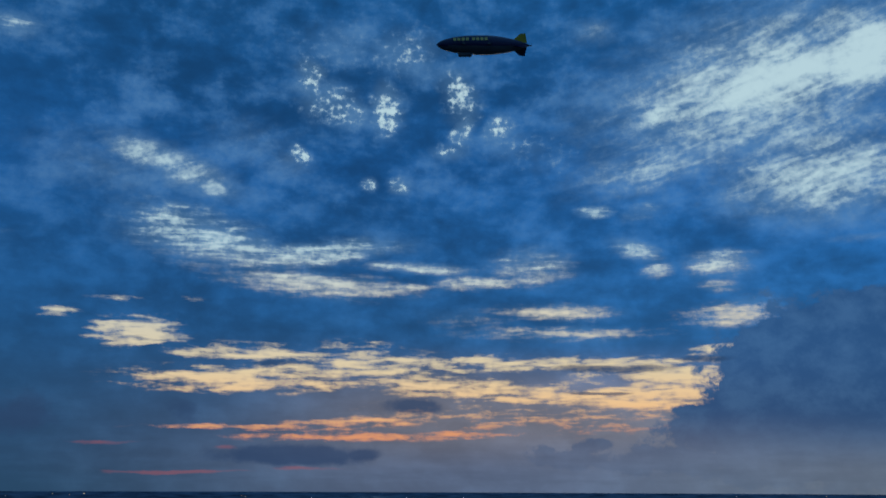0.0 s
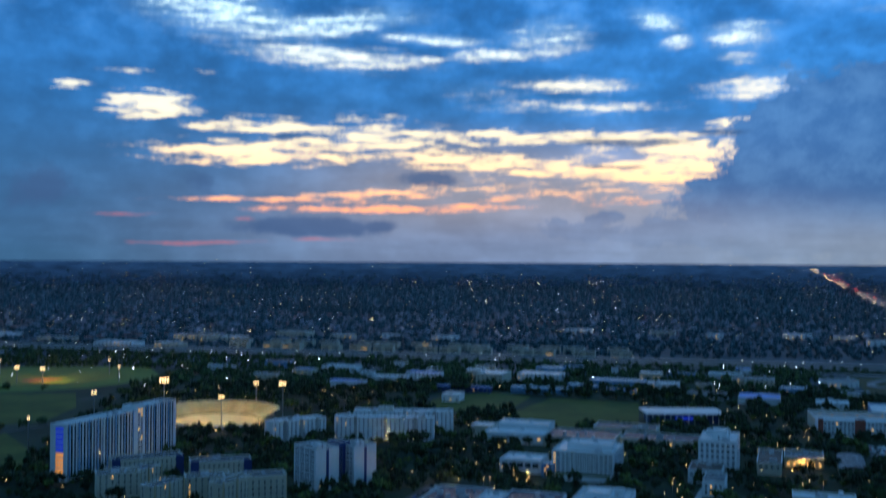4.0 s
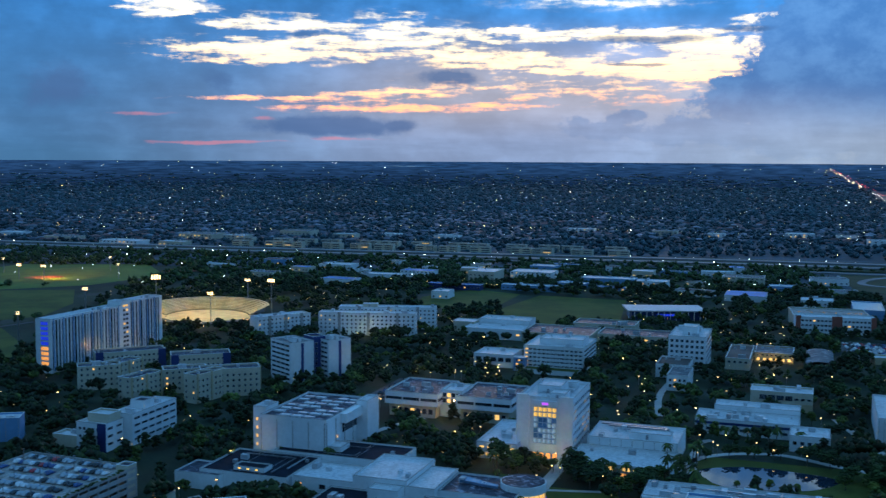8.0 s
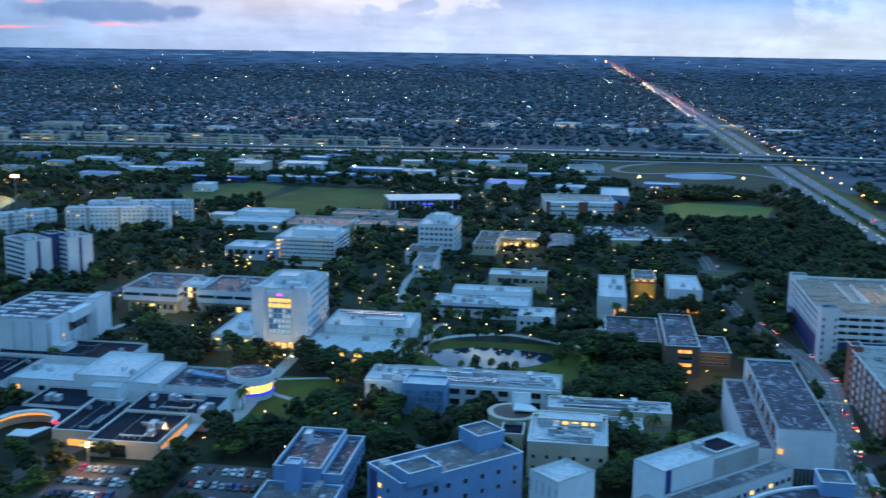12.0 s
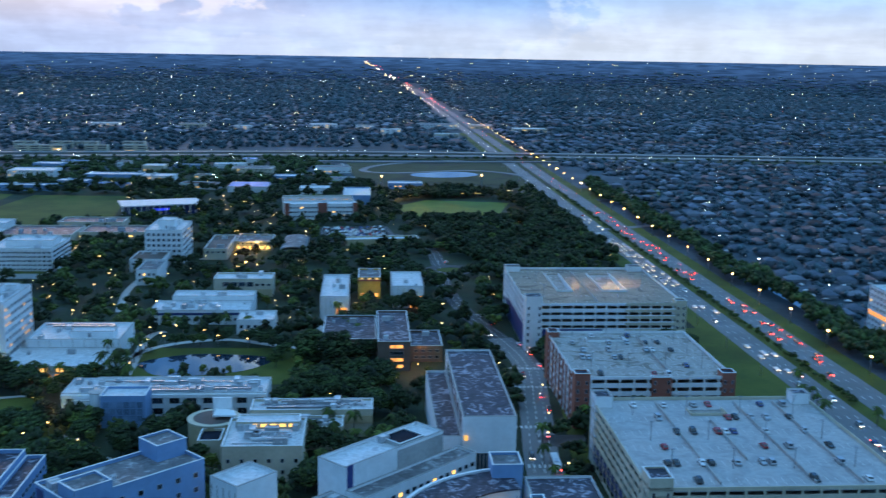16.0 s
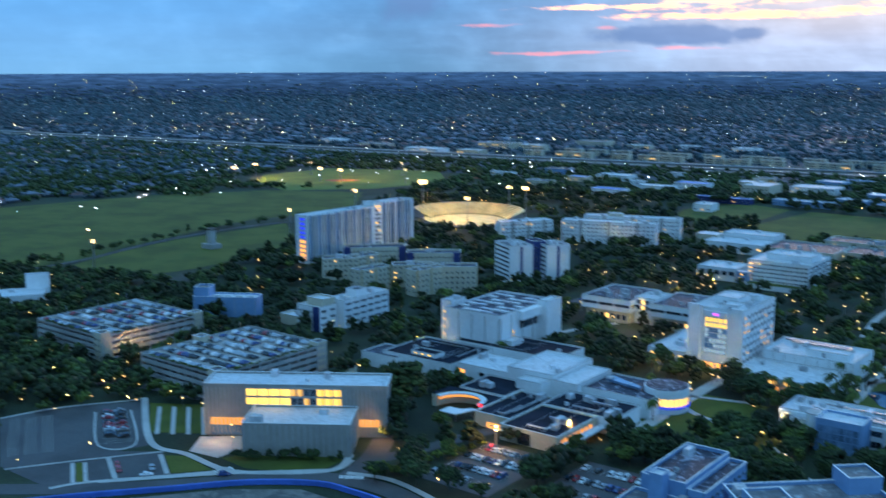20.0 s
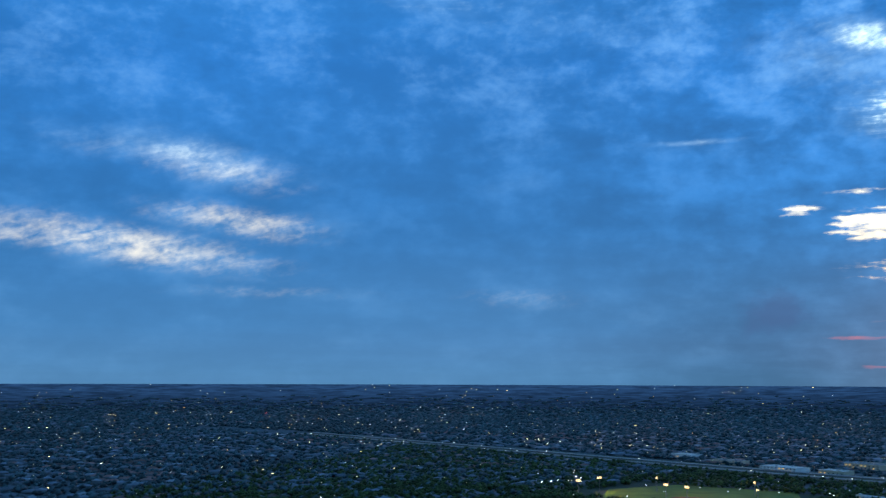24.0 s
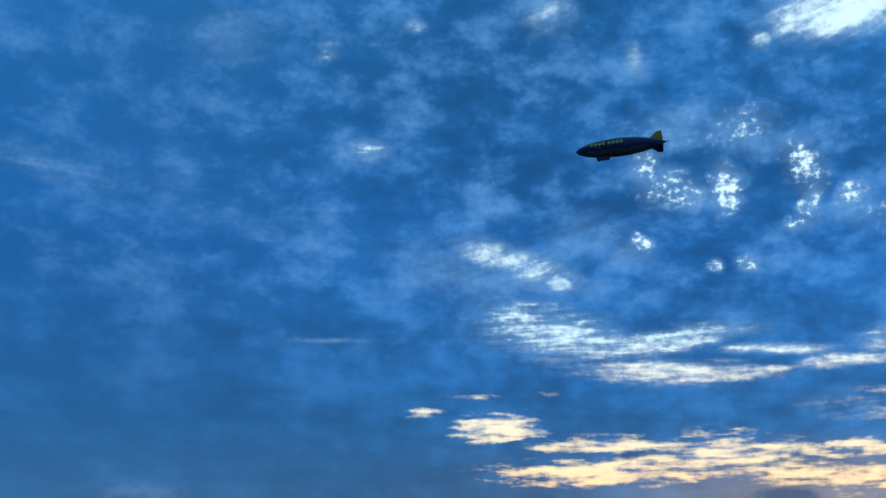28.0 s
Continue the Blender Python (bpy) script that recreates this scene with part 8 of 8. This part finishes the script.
for gx, gy, w, d in ((-164, 359, 56, 66), (-258, 395, 60, 62)):
    edge = [(k, .2) for k in np.arange(8, w - 8, 2.2)] + [(w - .2, k) for k in np.arange(8, d - 8, 2.4)]
    c, s_ = math.cos(radians(-18)), math.sin(radians(-18))
    P = np.array([(gx + a * c - b_ * s_, gy + a * s_ + b_ * c, 12.4) for a, b_ in edge])
    q = rs.uniform(.14, .26, len(P))
    gather("deck_planters", ["leaf_mid"], [(LIGHT_CROWNS[0], P, np.c_[q, q, q * .8], rs.uniform(0, 6, len(P)))], "trailing green plants along a garage parapet", "plants")
KEEP_OUT.extend(KEEP_OUT_SAVED)
wood("middle_wood", region(5200, [(-1000, 700), (-620, 560), (-480, 1080), (-250, 1110), (0, 1110), (420, 1090), (470, 1330), (0, 1425), (-700, 1540), (-1400, 1680)], 32), "leaf_dark", 0.6, 1.1, FAR_CROWNS, "dark woods between the playing fields and the freeway", 33)


GARDEN = [(-440, 400), (-300, 400), (-130, 345), (-110, 250), (-160, 200), (-480, 210)]
wood("garden_wood", region(300, GARDEN, 41), "leaf_mid", 0.5, 0.95, LIGHT_CROWNS, "mid green trees round lots and roads", 42)
wood("garden_wood", region(220, GARDEN, 43), "leaf_dark", 0.6, 1.0, LIGHT_CROWNS, "dark green trees round lots and roads", 44)
wood("west_wood", region(1500, [(-640, 480), (-480, 440), (-300, 380), (-150, 300), (-160, 420), (-260, 560), (-420, 540), (-480, 545), (-600, 590), (-780, 820), (-640, 1090), (-840, 1100), (-900, 700)], 35), "leaf_dark", 0.6, 1.0, LIGHT_CROWNS, "dark trees round parks and lots", 36)


# ---- suburbs: houses in rows, trees and lights between ----
def house(w, d, h, r):
    def build(bm):
        box(bm, -w / 2, -d / 2, 0, w / 2, d / 2, h)
        for f in bm.faces:
            f.material_index = 1
        e = 0.6
        lo = [bm.verts.new(p) for p in ((-w / 2 - e, -d / 2 - e, h), (w / 2 + e, -d / 2 - e, h), (w / 2 + e, d / 2 + e, h), (-w / 2 - e, d / 2 + e, h))]
        k = max(0.5, w / 2 - d / 2)
        a, b_ = bm.verts.new((-k, 0, h + r)), bm.verts.new((k, 0, h + r))
        for q in ((lo[0], lo[1], b_, a), (lo[1], lo[2], b_), (lo[2], lo[3], a, b_), (lo[3], lo[0], a)):
            bm.faces.new(q)
    return build


def wing_house(bm):
    house(16, 10, 3, 2.4)(bm)
    v = [bm.verts.new(p) for p in ((1, -11, 3), (8.4, -11, 3), (8.4, 0, 3), (1, 0, 3), (4.7, -8, 5), (4.7, 0, 5))]
    for q in ((0, 1, 4), (1, 2, 5, 4), (3, 0, 4, 5)):
        bm.faces.new([v[i] for i in q])
    n = len(bm.faces)
    box(bm, 1.5, -10.4, 0, 7.9, -4, 3)
    bm.faces.ensure_lookup_table()
    for f in bm.faces[n:]:
        f.material_index = 1


HOUSES = [shape(house(15, 11, 3.0, 2.4)), shape(house(18, 11, 3.2, 2.6)), shape(wing_house), shape(house(13, 10, 5.6, 2.2))]


def suburb(x0, x1, y0, y1, yaw, seed, cu=21.0, cv=31.0):
    """Centres of plots in rows along a street grid, thinned by parks and ponds."""
    r = np.random.RandomState(seed)
    c, s = math.cos(radians(yaw)), math.sin(radians(yaw))
    corner = np.array([[x0, y0], [x1, y0], [x1, y1], [x0, y1]])
    a, b_ = corner @ [c, s], corner @ [-s, c]
    ua, va = np.arange(a.min(), a.max(), cu), np.arange(b_.min(), b_.max(), cv)
    g = np.stack(np.meshgrid(ua, va), -1).reshape(-1, 2)
    row = np.round((g[:, 1] - b_.min()) / cv).astype(int)
    g[:, 1] += np.where(row % 2, -5.0, 5.0)
    g += r.uniform(-3.0, 3.0, g.shape) + np.c_[9 * np.sin(g[:, 1] / 170), 9 * np.sin(g[:, 0] / 210)]
    P = g @ np.array([[c, s], [-s, c]])
    ok = (P[:, 0] > x0) & (P[:, 0] < x1) & (P[:, 1] > y0) & (P[:, 1] < y1)
    return P[ok], r


def beyond_freeway(P, gap=66):
    fx, fy = np.array(FW).T
    return P[:, 1] > np.interp(P[:, 0], fx, fy) + gap


def land_z(P):
    return np.array([ground_height(math.hypot(x - 80, y)) for x, y in P])


all_sites = []
for args in ((-2400, 600, 1500, 3000, -16, 1), (600, 2600, 1000, 3000, -16, 2), (-4100, 3300, 3000, 4300, -12, 3, 24.0, 38.0), (-4100, -2400, 900, 3000, -10, 6, 26.0, 40.0), (470, 1500, 200, 1330, -16, 4, 15.5, 23.0), (-2450, -640, 330, 1790, 8, 5)):
    P, r = suburb(*args)
    ang = np.degrees(np.arctan2(P[:, 0] - 80, P[:, 1]))
    P = P[(ang > -74) & (ang < 52) & (np.hypot(P[:, 0] - 80, P[:, 1]) < 4190) & free_of(P, 4)]
    av = (P - np.array(AV0)) @ np.array([AV.y, -AV.x])
    if args[5] in (1, 2):
        P = P[beyond_freeway(P)]
    if args[5] == 5:
        P = P[~beyond_freeway(P, -75)]
    if args[5] == 4:
        P = P[(av[: len(P)] > 62) & ~beyond_freeway(P, -70)]
    all_sites.append(P)
sites = np.concatenate(all_sites)
av = (sites - np.array(AV0)) @ np.array([AV.y, -AV.x])
sites = sites[np.abs(av) > 34]
rr = np.random.RandomState(8)
patch = np.array([noise.noise((x * 0.0016, y * 0.0022, 3.0)) for x, y in sites])
suburb_near = (sites[:, 1] < 1450) & (sites[:, 0] > 400)
is_house = ((patch > -0.27) | suburb_near) & (rr.rand(len(sites)) < np.where(suburb_near, 0.66, 0.62))
H, Wd = sites[is_house], sites[~is_house]
turn = np.radians(-16 + rr.choice([0, 90, 180, 270], len(H)) + rr.uniform(-6, 6, len(H)))
roof_kind = np.array([0 if noise.noise((x * 0.004, y * 0.004, 9.0)) > 0.22 else 1 for x, y in H])
roof_kind = np.where(rr.rand(len(H)) < 0.22, 2, np.where(rr.rand(len(H)) < 0.22, rr.randint(0, 2, len(H)), roof_kind))
which = rr.choice(len(HOUSES), len(H), p=[.36, .26, .30, .08])
zH = land_z(H)
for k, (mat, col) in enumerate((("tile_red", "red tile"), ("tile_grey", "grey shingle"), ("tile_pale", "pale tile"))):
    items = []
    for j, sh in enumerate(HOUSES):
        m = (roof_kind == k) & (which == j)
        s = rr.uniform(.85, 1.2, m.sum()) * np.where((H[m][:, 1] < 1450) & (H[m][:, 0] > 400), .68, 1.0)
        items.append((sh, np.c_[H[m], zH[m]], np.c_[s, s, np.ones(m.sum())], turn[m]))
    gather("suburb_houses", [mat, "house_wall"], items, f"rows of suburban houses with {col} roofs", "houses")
# trees between the houses
YARD_CROWNS = [shape(crown(4, 4.4, 2.4, 3.4, 3.4, 95)), shape(crown(4, 5.0, 2.4, 3.2, 3.6, 96))]
DOT_CROWNS = [shape(crown(2, 4.2, 2.0, 3.0, 4.4, 97)), shape(crown(3, 4.8, 2.0, 3.0, 4.2, 98))]
r = np.random.RandomState(12)
near = np.hypot(H[:, 0], H[:, 1]) < 2600
T1 = H[near] + r.uniform(-13, 13, (near.sum(), 2))
T1 = np.concatenate([T1, H[near][::2] + r.uniform(-15, 15, (len(H[near][::2]), 2)), Wd, Wd + r.uniform(-9, 9, Wd.shape)])
east = (H[:, 1] < 1450) & (H[:, 0] > 400)
T1 = np.concatenate([T1, H[east] + r.uniform(-10, 10, (east.sum(), 2)), H[east][::2] + r.uniform(-10, 10, (len(H[east][::2]), 2))])
T2 = np.concatenate([H[~near] + r.uniform(-15, 15, (len(H[~near]), 2)), H[~near][::2] + r.uniform(-15, 15, (len(H[~near][::2]), 2))])
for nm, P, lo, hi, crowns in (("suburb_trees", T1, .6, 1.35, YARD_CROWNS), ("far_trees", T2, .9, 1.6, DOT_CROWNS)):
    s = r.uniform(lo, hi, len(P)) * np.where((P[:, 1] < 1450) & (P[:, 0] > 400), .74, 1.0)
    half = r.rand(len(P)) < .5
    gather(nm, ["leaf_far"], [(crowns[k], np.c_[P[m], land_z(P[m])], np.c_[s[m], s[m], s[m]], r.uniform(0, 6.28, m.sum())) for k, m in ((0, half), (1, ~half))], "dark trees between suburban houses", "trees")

# lights of the suburbs
BULB = shape(lambda bm: bmesh.ops.create_icosphere(bm, subdivisions=1, radius=1.0))


def lights(name, P, z, size, mat, label):
    n = len(P)
    z = np.broadcast_to(z, n) + land_z(P)
    size = np.broadcast_to(size, n)
    gather(name, [mat], [(BULB, np.c_[P, z], np.c_[size, size, size], np.zeros(n))], label, "lights")


def sized(P, k, r, lo=0.6, hi=1.5):
    """Lamps of several strengths, seen from afar."""
    return k * lo * (hi / lo) ** r.uniform(-0.5, 1.0, len(P)) * np.clip(np.hypot(P[:, 0], P[:, 1]) / 2200, .5, 1.5) * 0.55


idx = r.permutation(len(sites))
n = len(idx)
A = [sites[idx[int(n * a):int(n * b_)]] + r.uniform(-10, 10, (int(n * b_) - int(n * a), 2)) for a, b_ in ((0, .10), (.10, .20), (.20, .235), (.235, .243))]
lights("suburb_lamps", A[0], 6.0, sized(A[0], .38, r), "warm_light", "warm lamps scattered over the suburbs")
lights("suburb_lamps", A[1], 6.0, sized(A[1], .34, r), "white_light", "white lamps scattered over the suburbs")
lights("suburb_lamps", A[2], 7.0, sized(A[2], .38, r), "amber_light", "amber street lamps in the suburbs")
lights("suburb_lamps", A[3], 4.0, sized(A[3], .33, r), "red_light", "red lights in the suburbs")
far_a, far_d = np.radians(r.uniform(-76, 54, 30000)), 145.0 * 1866 / r.uniform(13.5, 72, 30000)
far_true = np.c_[80 + far_d * np.sin(far_a), far_d * np.cos(far_a)]
off_road = np.abs((far_true - np.array(AV0)) @ np.array([AV.y, -AV.x])) > 45
far_true, far_d = far_true[off_road & (far_d > 3850)], far_d[off_road & (far_d > 3850)]
far_at, far_k = far_place(far_true)
BELT = shape(lambda bm: clump(bm, (0, 0, 0.3), 1.0, random.Random(4)))
SLAB = shape(lambda bm: box(bm, -0.5, -0.5, 0, 0.5, 0.5, 1.0))
grow = (far_d / 6000) ** 0.8 * far_k
turns = np.radians(-14) + r.choice([0, 1.5708], len(far_d))
near_first = np.argsort(far_d[:20500] * r.uniform(0.7, 1.4, 20500))
a_, b_ = near_first[:9000:2], near_first[1:7000:2]
m_ = len(far_d[a_])
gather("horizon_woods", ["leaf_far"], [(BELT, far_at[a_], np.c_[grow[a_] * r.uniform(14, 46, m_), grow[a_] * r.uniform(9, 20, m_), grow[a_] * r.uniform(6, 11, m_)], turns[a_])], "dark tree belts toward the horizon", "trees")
m_ = len(far_d[b_])
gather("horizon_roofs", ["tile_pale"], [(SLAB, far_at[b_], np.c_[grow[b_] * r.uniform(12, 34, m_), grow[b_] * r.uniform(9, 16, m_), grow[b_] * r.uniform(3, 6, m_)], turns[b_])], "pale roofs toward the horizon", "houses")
for q_, mat_, word in ((slice(20500, 21400), "warm_light", "warm"), (slice(21400, 22300), "white_light", "white"), (slice(22300, 22650), "amber_light", "amber")):
    size_ = 0.21 * (far_d[q_] / 2200) ** 0.75 * far_k[q_] * 10 ** r.uniform(-0.45, 0.25, len(far_d[q_]))
    gather("far_lamps", [mat_], [(BULB, far_at[q_] + np.c_[np.zeros((len(size_), 2)), 6 * far_k[q_]], np.c_[size_, size_, size_], np.zeros(len(size_)))], word + " lamps near the horizon", "lights")


def far_avenue(bm):
    rows_ = []
    for s_ in (3400, 3700, 4000, 4400, 4900, 5500, 6200, 7000, 8000, 9500, 12000):
        edge, _ = far_place([along(s_, -19), along(s_, 19)])
        rows_.append([bm.verts.new((x, y, z + 0.5)) for x, y, z in edge])
    for (a, b_), (c, d) in zip(rows_, rows_[1:]):
        bm.faces.new((a, b_, d, c))


tagged(new("road_avenue_far", mesh_of("road_avenue_far", "road_asphalt", far_avenue)), "far end of a straight avenue", "road", kind="structure")
for off, mat_, word in ((-11, "headlight", "pale headlights"), (11, "red_light", "red tail lights"), (-26, "warm_light", "street lamps")):
    q_ = np.array([along(145.0 * 1866 / v, off + r.uniform(-5, 5)) for v in r.uniform(19, 78, 110)])
    at_, k_ = far_place(q_)
    size_ = 0.30 * k_ * (np.hypot(q_[:, 0], q_[:, 1]) / 3000) ** 0.7 * 10 ** r.uniform(-0.3, 0.2, len(q_))
    gather("avenue_far_lights", [mat_], [(BULB, at_ + np.c_[np.zeros((len(q_), 2)), 3 * k_], np.c_[size_, size_, size_], np.zeros(len(q_)))], word + " on the far avenue", "lights")


def far_lake(bm):
    edge = [(math.radians(a), d) for a, d in ((-7.6, 12600), (-6, 12150), (-3.6, 12300), (-3.3, 12700), (-5.5, 13100))]
    at_, _ = far_place([(80 + d * math.sin(a), d * math.cos(a)) for a, d in edge])
    bm.faces.new([bm.verts.new((x, y, z + 1.2)) for x, y, z in at_][::-1])


tagged(new("far_lake", mesh_of("far_lake", "water", far_lake)), "thin pale lake near the horizon", "lake", kind="structure")
east_h = H[(H[:, 1] < 1450) & (H[:, 0] > 400)]
yard = np.concatenate([east_h + r.uniform(-9, 9, east_h.shape), east_h + r.uniform(-10, 10, east_h.shape)])
for mat_, a, b_ in (("car_white", 0, .4), ("car_silver", .4, .8), ("car_black", .8, 1)):
    q_ = yard[int(len(yard) * a):int(len(yard) * b_)]
    gather("yard_cars", [mat_], [(CARS[0], np.c_[q_, np.full(len(q_), .05)], np.ones((len(q_), 3)), np.radians(-16 + 90 * r.randint(0, 2, len(q_))))], "parked cars in yards and streets of the suburb", "cars")
near_east = sites[(sites[:, 1] < 1450) & (sites[:, 0] > 400)]
E1 = near_east[r.rand(len(near_east)) < .16] + 4.0
lights("yard_lamps", E1, 3.5, r.uniform(.12, .30, len(E1)), "white_light", "small pale lamps in yards and streets")
west = sites[(sites[:, 0] < -620) & (sites[:, 1] < 2600)]
E2 = west[r.rand(len(west)) < .07] + 5.0
lights("yard_lamps", E2, 5.0, r.uniform(.25, .50, len(E2)), "warm_light", "warm lamps in streets of the suburb")
rows_of = []
for (x0, y0), (x1, y1), n in (((-360, 2250), (-200, 2240), 9), ((150, 2400), (420, 2330), 16), ((-560, 3250), (-430, 3230), 10), ((240, 1960), (700, 1830), 40), ((-120, 2000), (260, 1960), 26), ((-520, 1905), (-250, 1850), 30), ((700, 1950), (1000, 1800), 30), ((-900, 2200), (-600, 2150), 18), ((-2200, 2500), (-1500, 2650), 40), ((-1300, 1950), (-900, 1900), 24), ((-1500, 2350), (-1000, 2300), 20), ((1100, 1900), (1600, 1750), 14), ((0, 3200), (600, 3050), 24)):
    k = np.linspace(0, 1, n)[:, None]
    rows_of.append(np.array([[x0, y0]]) * (1 - k) + np.array([[x1, y1]]) * k + r.uniform(-12, 12, (n, 2)))
R1 = np.concatenate(rows_of)
lights("shop_lamps", R1, 7.0, sized(R1, .52, r), "warm_light", "rows of bright lamps at shops and lots")
lights("shop_lamps", R1[::2] + r.uniform(-9, 9, R1[::2].shape), 6.0, sized(R1[::2], .45, r), "white_light", "rows of white lamps at shops and lots")
# traffic on the avenue and the freeway
S = np.concatenate([r.uniform(560, 1100, 70), r.uniform(1100, 3000, 130), r.uniform(2400, 3400, 40)])
red = np.array([along(s, 11 + r.choice([-4, 0, 4])) for s in S])
lights("tail_lights", red, 1.4, sized(red, .38, r), "red_light", "red tail lights in avenue traffic")
S = np.concatenate([r.uniform(560, 1100, 60), r.uniform(1100, 3000, 115), r.uniform(2400, 3400, 30)])
wht = np.array([along(s, -11 + r.choice([-4, 0, 4])) for s in S])
lights("head_lights", wht, 1.4, sized(wht, .33, r), "headlight", "pale headlights in avenue traffic")
lampline = np.array([along(s, o) for s in np.arange(60, 3560, 46) for o in (26, -26)])
lights("avenue_lamps", lampline[:80:2], 9.0, .55, "amber_light", "amber street lamps along the avenue")
lights("avenue_lamps", lampline[80:], 9.0, sized(lampline[80:], .5, r), "warm_light", "street lamps along the far avenue")
fwl = np.array([(x + r.uniform(-14, 14), y + r.choice([-28, 24])) for x, y in curve(FW[::4], 14)])
lights("freeway_lights", fwl, 4.6, .36, "headlight", "lights of freeway traffic")
W1 = region(1350, CAMPUS, 51)
W1 = W1[free_of(W1, .5)]
lights("campus_lights", W1, 5.4, r.uniform(.15, .30, len(W1)), "walk_light", "warm lamps among the campus trees")
W3 = np.array([(-809, 541), (-787, 558), (-758, 580), (-678, 640), (-462, 678), (-612, 419), (-598, 430), (-596, 481), (-677, 506), (-560, 470), (-520, 500), (-640, 560)])
lights("lot_lamps", W3, 8.0, .6, "warm_light", "bright lamps over parking lots")
W5 = region(70, [(-830, 420), (-560, 330), (-420, 430), (-520, 560), (-760, 620), (-900, 560)], 54)
lights("lot_lamps", W5, 6.0, r.uniform(.25, .6, len(W5)), "warm_light", "warm lamps over lots and roads of the town")
W4 = region(90, GARDEN, 53)
lights("lot_lamps", W4, 6.0, .26, "walk_light", "warm lamps among lots and trees")
W2 = region(120, [(-1000, 700), (-620, 560), (-480, 1080), (0, 1110), (420, 1090), (470, 1330), (0, 1425), (-700, 1540)], 52)
lights("campus_lights", W2, 5.0, .4, "white_light", "pale lamps among the woods")
# poles under the amber lamps
tagged(gather("lamp_poles", ["steel"], [(shape(lambda bm: box(bm, -.12, -.12, 0, .12, .12, 9)), np.c_[lampline[:80], np.zeros(80)], np.ones((80, 3)), np.zeros(80))], "steel poles of avenue lamps", "street lamps"), kind="stuff")
